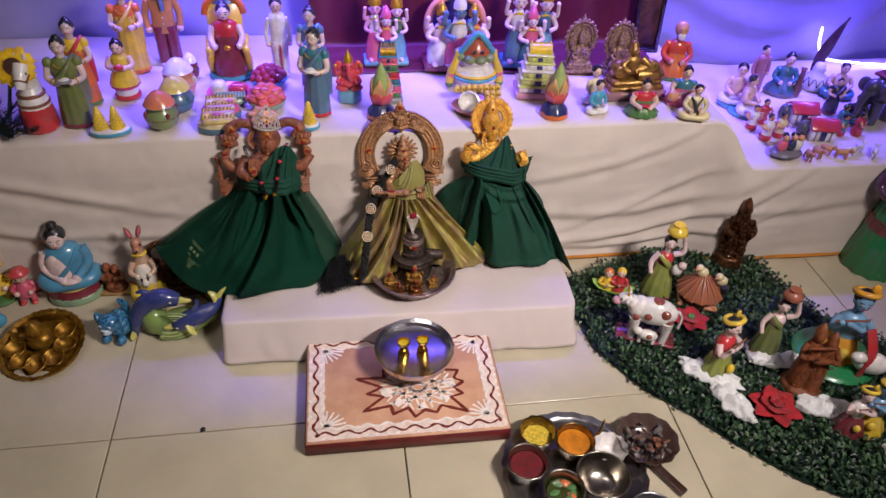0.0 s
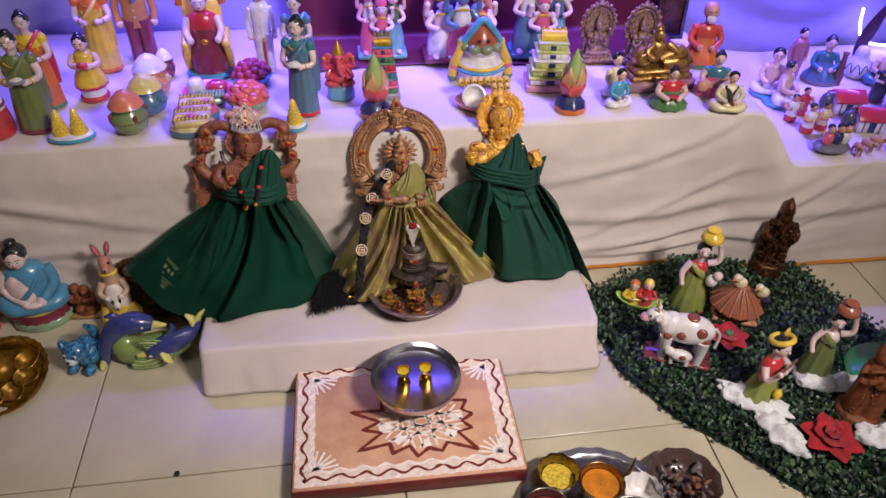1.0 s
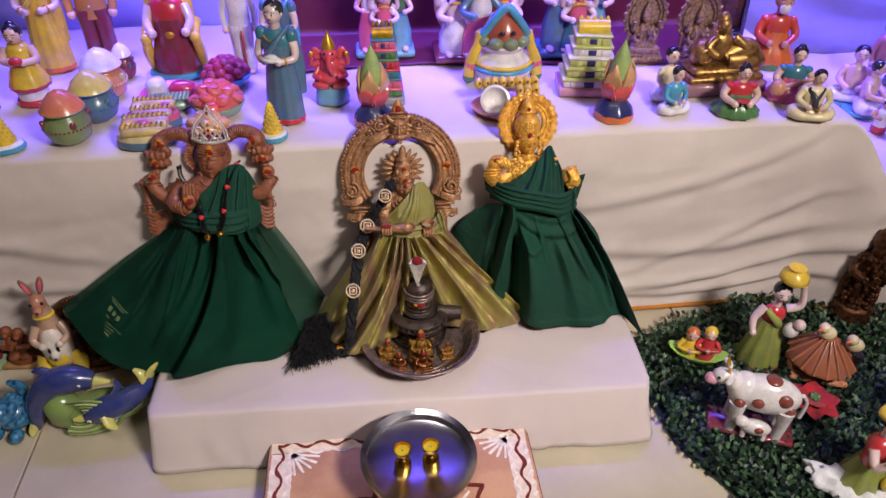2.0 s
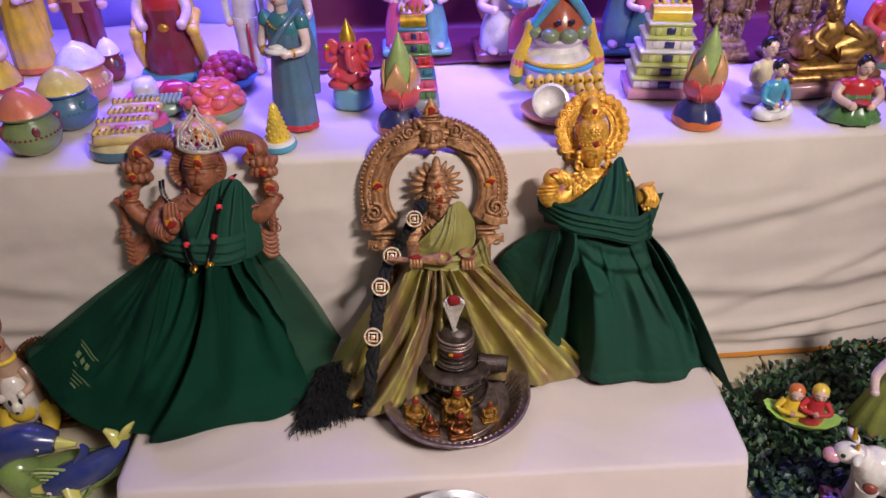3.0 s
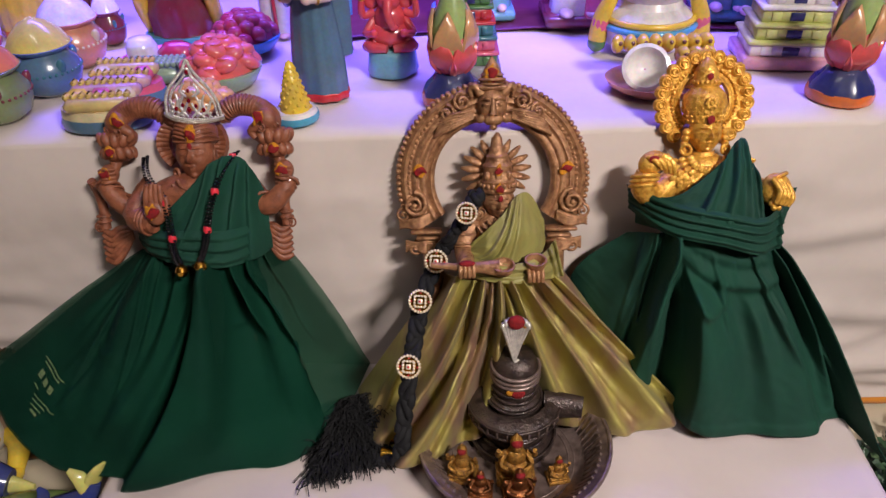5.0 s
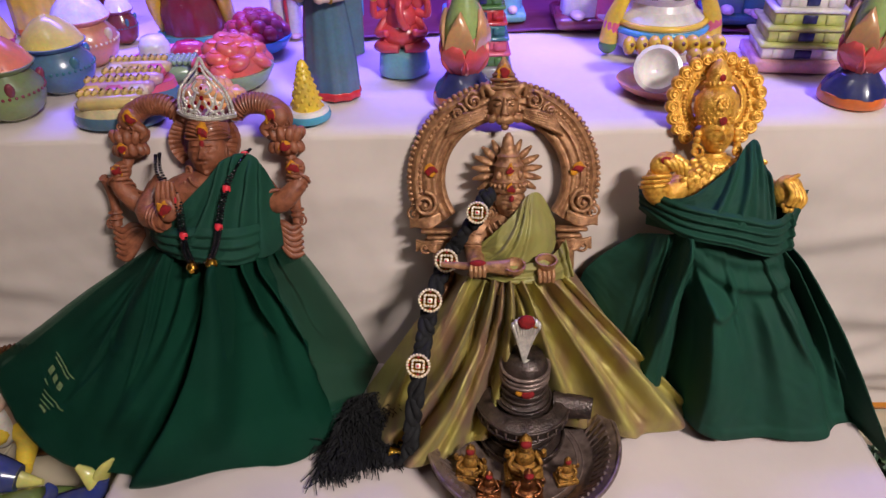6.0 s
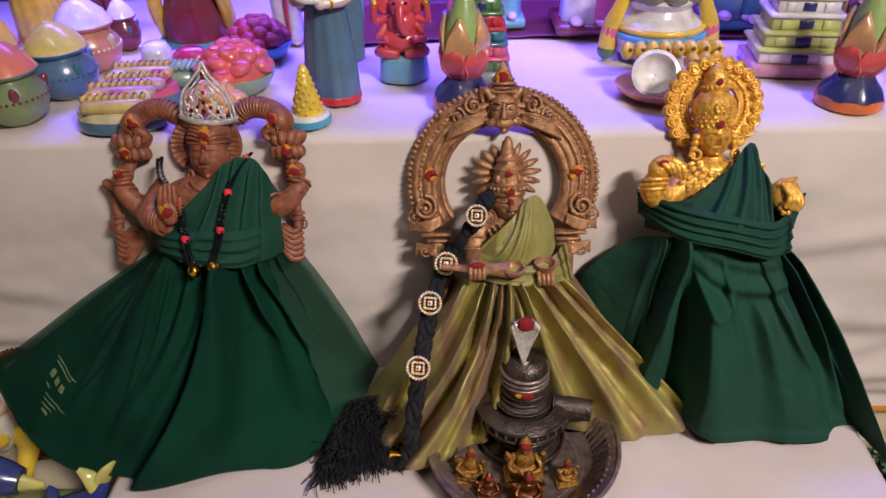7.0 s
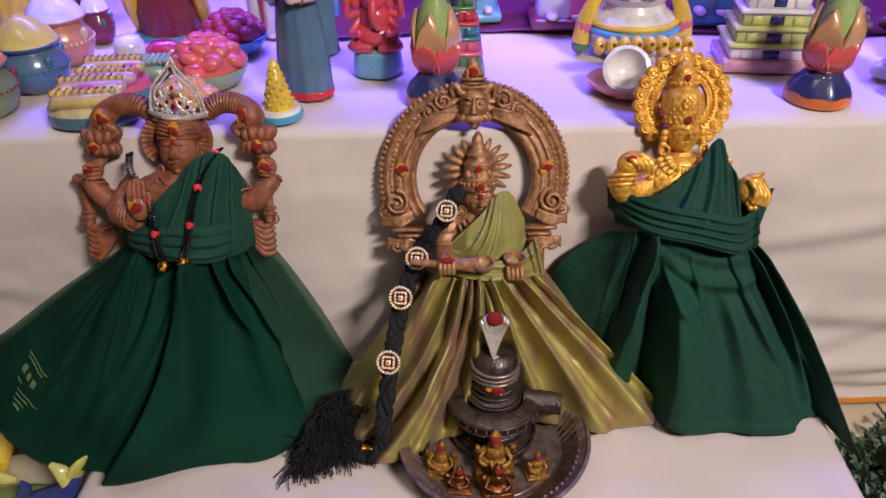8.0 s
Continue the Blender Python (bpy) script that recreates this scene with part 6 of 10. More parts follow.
def seated(h, w, lower, upper, skin=SKIN, hair=HAIR, base=None, bare=False, hat=None, item=None, beard=None, bun=0.0, turn=0.0, sash=None, flare=False):
    """Cross-legged figure; with a base slab where it has one."""
    s, q = Shape(), w / 2
    z = 0.0
    if base:
        s.lathe([(q, 0), (q * 1.04, h * 0.03), (q * 0.98, h * 0.07)], base, n=28, sy=0.85)
        z = h * 0.06
    if flare:
        s.lathe([(q * 0.95, 0), (q * 0.98, h * 0.03), (q * 0.7, h * 0.16, 1), (q * 0.42, h * 0.40)], lower, (0, 0, z), 36, 1, 0.85, 0.07, 10)
    else:
        for sx in (-1, 1):
            s.tube([(sx * q * 0.25, q * 0.1, z + h * 0.10), (sx * q * 0.80, -q * 0.15, z + h * 0.11), (sx * q * 0.55, -q * 0.55, z + h * 0.09), (-sx * q * 0.15, -q * 0.62, z + h * 0.075)], [q * 0.30, q * 0.30, q * 0.22, q * 0.15], lower, 10)
            s.ell((-sx * q * 0.30, -q * 0.62, z + h * 0.055), (q * 0.2, q * 0.15, h * 0.045), skin)
        s.ell((0, 0, z + h * 0.12), (q * 0.6, q * 0.5, h * 0.11), lower)
    s.lathe([(q * 0.42, 0), (q * 0.44, h * 0.12), (q * 0.50, h * 0.32), (q * 0.40, h * 0.42), (q * 0.15, h * 0.47)], upper, (0, 0, z + h * 0.16), 20, 1, 0.72)
    for sx in (-1, 1):
        s.ell((sx * q * 0.48, 0, z + h * 0.53), (q * 0.2, q * 0.2, h * 0.07), upper)
        limb(s, [(sx * q * 0.52, 0, z + h * 0.52), (sx * q * 0.68, -q * 0.2, z + h * 0.36), (sx * q * 0.28, -q * 0.62, z + h * 0.28)], q * 0.17, q * 0.12, skin if bare else upper, skin)
    s.tube([(0, 0, z + h * 0.58), (0, 0, z + h * 0.70)], q * 0.17, skin)
    if sash:
        s.tube([(-q * 0.36, -q * 0.1, z + h * 0.58), (-q * 0.05, -q * 0.44, z + h * 0.42), (q * 0.02, -q * 0.50, z + h * 0.25)], [q * 0.1, q * 0.13, q * 0.12], sash, 8, 0.5)
        s.tube([(q * 0.36, -q * 0.1, z + h * 0.58), (q * 0.08, -q * 0.42, z + h * 0.42)], [q * 0.1, q * 0.13], sash, 8, 0.5)
    r = h * 0.135
    head(s, (0, -q * 0.05, z + h * 0.80), r, skin, hair, bun, hat, turn)
    if beard:
        s.ell((0, -q * 0.05 - r * 0.72, z + h * 0.80 - r * 0.62), (r * 0.55, r * 0.35, r * 0.55), beard)
    if item == "lute":
        s.ell((-q * 0.62, -q * 0.6, z + h * 0.26), (q * 0.34, q * 0.30, q * 0.34), TAN)
        s.tube([(-q * 0.5, -q * 0.65, z + h * 0.28), (q * 0.3, -q * 0.6, z + h * 0.42), (q * 1.05, -q * 0.45, z + h * 0.56)], [q * 0.12, q * 0.09, q * 0.08], TAN, 8)
        s.ell((q * 0.9, -q * 0.5, z + h * 0.48), q * 0.15, TAN)
    if item == "bowl":
        s.lathe([(q * 0.15, 0), (q * 0.26, h * 0.05), (q * 0.24, h * 0.06), (q * 0.02, h * 0.05)], RED, (0, -q * 0.6, z + h * 0.30), 14)
    if item == "drum":
        s.tube([(-q * 0.7, -q * 0.7, z + h * 0.22), (q * 0.7, -q * 0.7, z + h * 0.22)], [q * 0.2, q * 0.2], BROWN, 12)
    return s


def at(x, y, z, rz=0.0, k=1.0):
    return pose(x, y, z, 0, 0, rz)


T = 0.4165
R = 0.3015
DOLLS = "glazed clay figures on the table"


def put(s, name, x, y, z, label, rz=0.0, category="figurine", group=DOLLS):
    return s.ob(name, at(x, y, z, rz), label=label, category=category, group=group)


# back left: standing figures
put(standing_lady(0.208, 0.088, OLIVE, OLIVE, MAROON, holds=GREY), "lady_figurine", -0.684, -0.040, T, "standing clay lady in green saree holding a bowl", 6)
put(standing_lady(0.208, 0.080, ORANGE, YELLOW, GREEN, shawl=RED), "lady_figurine", -0.690, 0.060, T, "standing clay lady in orange and red saree", 4)
put(standing_lady(0.225, 0.086, YELLOW, ORANGE, ORANGE), "lady_figurine", -0.610, 0.235, T, "tall clay lady in golden yellow dress with orange sleeves", 6)
put(standing_man(0.225, 0.090, glaze("ochre", 200, 130, 60), MAROON, scarf=SLATE), "man_figurine", -0.530, 0.280, T, "standing clay man in ochre shirt and maroon trousers", 8)
put(standing_man(0.200, 0.064, WHITE, WHITE, stripe=RED), "man_figurine", -0.238, 0.195, T, "standing clay man in white shirt and striped dhoti", 6)
put(standing_lady(0.205, 0.074, SLATE, SLATE, MAROON, shawl=BLUE), "lady_figurine", -0.155, 0.125, T, "standing clay lady in blue saree near the maroon cloth", -10)
put(standing_lady(0.212, 0.080, SLATE, TEAL, RED, holds=WHITE), "lady_figurine", -0.146, -0.024, T, "standing clay lady in slate blue saree holding a white tray", -20)


def girl():
    s = Shape().lathe([(0.030, 0), (0.031, 0.006), (0.028, 0.010)], RED, n=28)
    s.lathe([(0.026, 0), (0.027, 0.010), (0.024, 0.018)], WHITE, (0, 0, 0.009), 24)
    s.lathe([(0.034, 0), (0.035, 0.006)], RED, (0, 0, 0.030), 30, wave=0.04, waves=12)
    s.lathe([(0.034, 0.036), (0.028, 0.055), (0.018, 0.075), (0.020, 0.098), (0.014, 0.108)], YELLOW, (0, 0, 0), 30, wave=0.04, waves=12)
    for sx in (-1, 1):
        limb(s, [(sx * 0.019, 0, 0.100), (sx * 0.027, -0.010, 0.082), (sx * 0.010, -0.026, 0.082)], 0.008, 0.0055, SKIN, SKIN)
    s.ell((0.0, -0.030, 0.086), (0.012, 0.008, 0.008), RED)
    head(s, (0, -0.002, 0.124), 0.017, SKIN, HAIR, 0.5)
    return s


put(girl(), "girl_figurine", -0.605, 0.092, T, "clay girl in yellow frilled frock on a round base", 4)


def horse():
    s = Shape().lathe([(0.036, 0), (0.038, 0.004), (0.036, 0.04), (0.033, 0.056)], RED, n=30, wave=0.02, waves=16)
    s.lathe([(0.033, 0.055), (0.033, 0.064), (0.030, 0.076), (0.024, 0.086), (0.018, 0.10)], WHITE, n=28)
    for z in (0.064, 0.084):
        s.torus((0, 0, z), 0.031 if z < 0.07 else 0.026, 0.004, BROWN, rot(90, 0, 0))
    s.tube([(0, 0.01, 0.085), (0, 0.006, 0.12), (0, -0.004, 0.148)], [0.021, 0.019, 0.016], WHITE, 14)
    s.tube([(0, -0.002, 0.150), (0, -0.022, 0.128), (0, -0.034, 0.108)], [0.016, 0.0135, 0.0095], WHITE, 14)
    for sx in (-1, 1):
        s.lathe([(0.005, 0), (0.004, 0.010), (0.0005, 0.018)], WHITE, (sx * 0.009, 0.004, 0.158), 8)
        s.ell((sx * 0.013, -0.018, 0.138), 0.003, HAIR)
        s.tube([(sx * 0.014, -0.026, 0.124), (sx * 0.017, -0.004, 0.135), (sx * 0.014, 0.014, 0.13)], 0.0018, BROWN, 5)
    s.torus((0, -0.026, 0.122), 0.0125, 0.002, BROWN, rot(50, 0, 0), n=16)
    for k in range(7):
        s.ell((0, 0.014 + 0.003 * math.sin(k), 0.165 - 0.011 * k), (0.006, 0.008, 0.010), PINK if k < 2 else GREY)
    return s


put(horse(), "horse_bust", -0.764, -0.052, T, "white clay horse bust on a round red base", -6)


def throne():
    s = Shape().lathe([(0.056, 0), (0.058, 0.006), (0.055, 0.012)], BLUE, n=30, sy=0.7)
    s.lathe([(0.048, 0), (0.050, 0.03, 1), (0.036, 0.07), (0.030, 0.10)], MAROON, (0, -0.006, 0.012), 30, 0.85, 0.6, 0.05, 9)
    s.box((0, 0.028, 0.10), (0.085, 0.014, 0.16), YELLOW)
    s.torus((0, 0.026, 0.155), 0.046, 0.009, ORANGE, None, 0, 180)
    s.box((0, 0.028, 0.165), (0.070, 0.010, 0.05), SLATE)
    for sx in (-1, 1):
        s.tube([(sx * 0.045, 0.01, 0.012), (sx * 0.047, -0.012, 0.05), (sx * 0.044, -0.02, 0.080), (sx * 0.044, 0.02, 0.095)], [0.010, 0.010, 0.009, 0.010], YELLOW, 10)
        s.ell((sx * 0.044, -0.024, 0.080), 0.011, YELLOW)
        limb(s, [(sx * 0.030, 0, 0.135), (sx * 0.038, -0.012, 0.108), (sx * 0.030, -0.030, 0.092)], 0.010, 0.007, PALE, PALE)
    s.lathe([(0.030, 0), (0.032, 0.03), (0.030, 0.055), (0.012, 0.066)], RED, (0, 0, 0.085), 20, 1, 0.7)
    s.ell((0, -0.024, 0.086), (0.010, 0.006, 0.008), GOLDEN)
    head(s, (0, -0.004, 0.170), 0.020, PALE, HAIR, 0.5)
    return s


put(throne(), "throne_figurine", -0.365, 0.190, T, "clay lady in red seated on a yellow throne", 4)

# pots heaped with grain
def pot(h, w, body, heap, band=None):
    s, q = Shape(), w / 2
    s.lathe([(q * 0.55, 0), (q * 0.85, h * 0.10), (q, h * 0.28), (q * 0.96, h * 0.42), (q * 0.74, h * 0.54), (q * 0.70, h * 0.57), (q * 0.90, h * 0.62), (q * 0.93, h * 0.65), (q * 0.85, h * 0.66)], body, n=32)
    for k in range(36):
        a = 2 * math.pi * k / 36
        s.ell((q * 0.99 * math.cos(a), q * 0.99 * math.sin(a), h * 0.34), q * 0.05, band or body, None, 5, 4)
    for b in range(4):
        a = 2 * math.pi * b / 4 + 0.6
        s.ell((q * 0.9 * math.cos(a), q * 0.9 * math.sin(a), h * 0.42), (q * 0.14, q * 0.14, h * 0.11), band or body, rot(0, 20, math.degrees(a)))
    s.lathe([(q * 0.90, h * 0.655), (q * 0.72, h * 0.80), (q * 0.38, h * 0.94), (q * 0.04, h)], heap, n=28)
    rng = random.Random(int(h * 10000))
    for k in range(120):
        a, t = rng.uniform(0, 6.28), rng.random() ** 0.6
        rr = q * 0.86 * t
        z = h * (1.0 - 0.34 * t ** 1.3)
        s.ell((rr * math.cos(a), rr * math.sin(a), z), q * 0.055, heap, None, 5, 4)
    return s


put(pot(0.090, 0.076, glaze("moss_pot", 120, 138, 84), glaze("coral_grain", 228, 120, 84), MAROON), "grain_pot", -0.497, -0.066, T, "green clay pot heaped with coral coloured grain", 0, "pot", "grain pots")
put(pot(0.088, 0.078, SLATE, glaze("yellow_grain", 226, 206, 90), TEAL), "grain_pot", -0.474, 0.010, T, "blue clay pot heaped with yellow grain", 20, "pot", "grain pots")
put(pot(0.092, 0.080, glaze("peach_pot", 214, 136, 96), WHITE, CREAM), "grain_pot", -0.480, 0.100, T, "peach clay pot heaped with white grain", 40, "pot", "grain pots")
put(pot(0.070, 0.042, MAROON, WHITE, TEAL), "grain_pot", -0.465, 0.180, T, "small maroon clay pot with white top", 10, "pot", "grain pots")


def cone_plate(xs, w):
    s = Shape()
    sx = 1.0 if len(xs) == 1 else 1.0
    s.lathe([(w / 2, 0), (w / 2 * 1.05, 0.004), (w / 2, 0.008)], BLUE, n=32, sy=0.6 if len(xs) > 1 else 1)
    s.lathe([(w / 2 * 0.98, 0.0075), (w / 2 * 0.9, 0.012), (0.002, 0.012)], WHITE, n=32, sy=0.6 if len(xs) > 1 else 1)
    for x in xs:
        s.lathe([(0.017, 0.011), (0.015, 0.020), (0.004, 0.062), (0.001, 0.065)], YELLOW, (x, 0, 0), 18)
        for k in range(70):
            t = k / 70
            a = k * 2.4
            r = 0.0165 * (1 - t * 0.80)
            s.ell((x + r * math.cos(a), r * math.sin(a), 0.014 + 0.046 * t), 0.0024, YELLOW, None, 5, 4)
    return s


put(cone_plate([-0.017, 0.017], 0.088), "sweet_cone_plate", -0.610, -0.086, T, "two yellow clay sweet cones on a pale oval plate", 4, "clay sweets")
put(cone_plate([0.0], 0.048), "sweet_cone", -0.166, -0.088, T, "single yellow clay sweet cone on a pale plate", 0, "clay sweets")


def heap_bowl(w, h, body, ball, n, rr, seed, flat=1.0):
    q = w / 2
    s = Shape().lathe([(q * 0.55, 0), (q * 0.8, h * 0.12), (q, h * 0.38), (q * 0.98, h * 0.42), (q * 0.9, h * 0.40), (q * 0.1, h * 0.38)], body, n=32)
    rng = random.Random(seed)
    s.ell((0, 0, h * 0.40), (q * 0.85, q * 0.85, h * 0.5), ball, None, 20, 10)
    for k in range(n):
        t = math.sqrt((k + 0.5) / n)
        a = k * 2.4
        c = Vector((q * 0.82 * t * math.cos(a), q * 0.82 * t * math.sin(a), h * 0.42 + h * 0.48 * (1 - t ** 2)))
        s.ell(c, (rr, rr, rr * flat), ball, rot(rng.uniform(-25, 25), rng.uniform(-25, 25), 0), 10, 7)
        s.torus(c + Vector((0, 0, rr * flat * 0.8)), rr * 0.45, rr * 0.12, ball, rot(90, 0, 0), n=10, k=4)
    return s


put(heap_bowl(0.092, 0.052, BLUE, glaze("cherry", 170, 30, 52), 26, 0.0115, 3), "fruit_bowl", -0.267, 0.130, T, "clay bowl heaped with dark red fruits", 0, "clay fruit bowl")
put(heap_bowl(0.092, 0.060, glaze("moss_bowl", 130, 160, 120), glaze("coral_sweet", 230, 90, 84), 18, 0.015, 5, 0.6), "sweet_bowl", -0.266, 0.008, T, "clay bowl heaped with coral coloured round sweets", 0, "clay sweets")
put(heap_bowl(0.070, 0.036, glaze("peach_pot", 214, 136, 96), glaze("peach_sweet", 236, 170, 100), 10, 0.013, 6, 0.6), "sweet_bowl", -0.275, -0.068, T, "clay bowl of pale peach round sweets", 0, "clay sweets")


def tray():
    s = Shape().lathe([(0.042, 0), (0.052, 0.010), (0.054, 0.014), (0.050, 0.013), (0.040, 0.005), (0.002, 0.005)], PINK, n=36)
    s.lathe([(0.020, 0.005), (0.019, 0.030), (0.014, 0.040), (0.002, 0.042)], WHITE, (-0.022, 0, 0), 20)
    s.box((0.022, 0, 0.020), (0.044, 0.032, 0.028), glaze("raspberry", 200, 30, 70), None, 0.3)
    return s


put(tray(), "sweet_tray", -0.362, 0.075, T, "pink clay tray with white cup and red cake", 0, "clay sweets")


def cakes(seed, w, cream, m, label):
    top = empty("sweet_platter", m, label, "clay sweets", DOLLS)
    s = Shape()
    s.lathe([(w / 2, 0), (w / 2 * 1.03, 0.006), (w / 2 * 0.97, 0.014)], SLATE, n=32, sy=0.62)
    s.lathe([(w / 2 * 0.98, 0.013), (w / 2 * 0.94, 0.022), (0.002, 0.023)], cream, n=32, sy=0.62)
    s.ob("platter", parent=top)
    rng = random.Random(seed)
    for k in range(3):
        Shape().box((-w * 0.26 + 0.26 * w * k, 0.004, 0.030), (w * 0.24, w * 0.34, 0.016), (YELLOW, PINK, CREAM)[k % 3] if seed != 2 else (CREAM, YELLOW, PINK)[k % 3], rot(0, 0, rng.uniform(-8, 8)), 0.3).ob("cake", parent=top)
    for k in range(2):
        y, z = w * (0.17 - 0.30 * k), 0.036 - 0.004 * k
        Shape().box((0.002, y - 0.004, z - 0.004), (w * (0.80 - 0.06 * k), w * 0.20, 0.014), glaze("pale_rose", 214, 160, 160) if (k + seed) % 2 else glaze("pale_yellow", 220, 190, 110), rot(6, 0, rng.uniform(-3, 3)), 0.3).ob("cake_slab", parent=top)
        for j in range(9):
            Shape().box((w * (-0.33 + 0.083 * j), y + 0.002, z + 0.004), (w * 0.062, w * 0.13, 0.007), glaze("butter", 226, 190, 84), rot(rng.uniform(-6, 10), 0, rng.uniform(-5, 5)), 0.35).ob("icing", parent=top)


cakes(1, 0.094, CREAM, pose(-0.372, -0.086, T, 0, 0, 4), "oval clay platter of yellow and pink sweets")
cakes(2, 0.090, PINK, pose(-0.372, -0.022, T, 0, 0, 2), "oval clay platter of pink and cream sweets")
s = Shape().box((0, 0, 0.014), (0.070, 0.034, 0.026), glaze("moss_bowl", 130, 160, 120), None, 0.4)
for k in range(40):
    s.ell((-0.03 + 0.0068 * (k % 10), -0.012 + 0.008 * (k // 10), 0.027), 0.004, glaze("moss_bowl", 130, 160, 120), None, 6, 4)
put(s, "sweet_block", -0.352, 0.026, T, "green beaded clay sweet block", 4, "clay sweets")


def elephant_god(h, w):
    s, q = Shape(), w / 2
    m = glaze("coral_red", 216, 60, 66)
    s.lathe([(q * 0.85, 0), (q * 0.9, h * 0.03), (q * 0.82, h * 0.2), (q * 0.7, h * 0.24)], glaze("aqua", 110, 178, 190), n=26, wave=0.03, waves=5)
    s.ell((0, 0, h * 0.36), (q * 0.8, q * 0.6, h * 0.14), m)
    s.ell((0, 0, h * 0.50), (q * 0.55, q * 0.5, h * 0.16), m)
    s.ell((0, -q * 0.1, h * 0.68), (q * 0.42, q * 0.42, h * 0.11), m)
    s.tube([(0, -q * 0.45, h * 0.68), (0, -q * 0.65, h * 0.56), (q * 0.15, -q * 0.62, h * 0.46), (q * 0.3, -q * 0.6, h * 0.48)], [q * 0.17, q * 0.14, q * 0.11, q * 0.08], m, 10)
    s.lathe([(q * 0.36, 0), (q * 0.3, h * 0.08), (q * 0.12, h * 0.17), (q * 0.02, h * 0.24)], GOLDEN, (0, 0, h * 0.76), 16)
    for sx in (-1, 1):
        s.ell((sx * q * 0.62, 0, h * 0.68), (q * 0.28, q * 0.1, h * 0.10), m, rot(0, sx * 20, 0))
        limb(s, [(sx * q * 0.5, 0, h * 0.56), (sx * q * 0.9, -q * 0.1, h * 0.54), (sx * q * 0.88, -q * 0.2, h * 0.70)], q * 0.15, q * 0.11, m, GOLDEN)
        limb(s, [(sx * q * 0.5, 0, h * 0.50), (sx * q * 0.8, -q * 0.4, h * 0.40), (sx * q * 0.5, -q * 0.7, h * 0.42)], q * 0.15, q * 0.11, m, m)
        s.ell((sx * q * 0.2, -q * 0.46, h * 0.72), q * 0.06, HAIR)
        s.tube([(sx * q * 0.2, q * 0.0, h * 0.30), (sx * q * 0.75, -q * 0.4, h * 0.28), (sx * q * 0.1, -q * 0.65, h * 0.27)], [q * 0.25, q * 0.22, q * 0.14], m, 10)
    return s


put(elephant_god(0.130, 0.070), "elephant_headed_figurine", -0.068, 0.046, T, "red clay elephant-headed deity on a pale blue base", 0)


def gopuram(h, w, tiers, colors, top):
    s = Shape()
    s.box((0, 0, h * 0.05), (w, w * 0.8, h * 0.1), colors[0])
    n = tiers
    for k in range(n):
        t = k / n
        ww = lerp(w * 0.86, w * 0.50, t)
        z = h * (0.10 + 0.70 * t)
        hh = h * 0.70 / n
        s.box((0, 0, z + hh * 0.38), (ww, ww * 0.75, hh * 0.8), colors[1 + k % (len(colors) - 1)], None, 0.1)
        s.box((0, 0, z + hh * 0.86), (ww * 1.1, ww * 0.85, hh * 0.26), colors[1 + (k + 1) % (len(colors) - 1)], None, 0.3)
        s.box((0, -ww * 0.375, z + hh * 0.36), (ww * 0.2, 0.004, hh * 0.5), NAVY, None, 0.1)
        for sx in (-1, 1):
            s.box((sx * ww * 0.3, -ww * 0.375, z + hh * 0.36), (ww * 0.14, 0.004, hh * 0.55), colors[1 + k % (len(colors) - 1)], None, 0.2)
    s.tube([(-w * 0.26, 0, h * 0.84), (w * 0.26, 0, h * 0.84)], w * 0.15, top, 14)
    for k in range(5):
        s.lathe([(w * 0.035, 0), (w * 0.04, h * 0.03), (w * 0.005, h * 0.07)], top, (-w * 0.22 + 0.11 * w * k, 0, h * 0.93), 8)
    return s


put(gopuram(0.150, 0.070, 6, [GREY, GREEN, PINK, TEAL, RED], GOLDEN), "temple_tower", 0.028, 0.036, T, "painted clay temple tower in green and pink tiers", 0, "temple model")
s = gopuram(0.140, 0.108, 5, [glaze("pink_base", 214, 150, 160), WHITE, glaze("lime", 200, 206, 110), glaze("lime", 200, 206, 110)], YELLOW)
put(s, "temple_tower", 0.412, 0.052, T, "white and lime yellow clay temple tower", -8, "temple model")


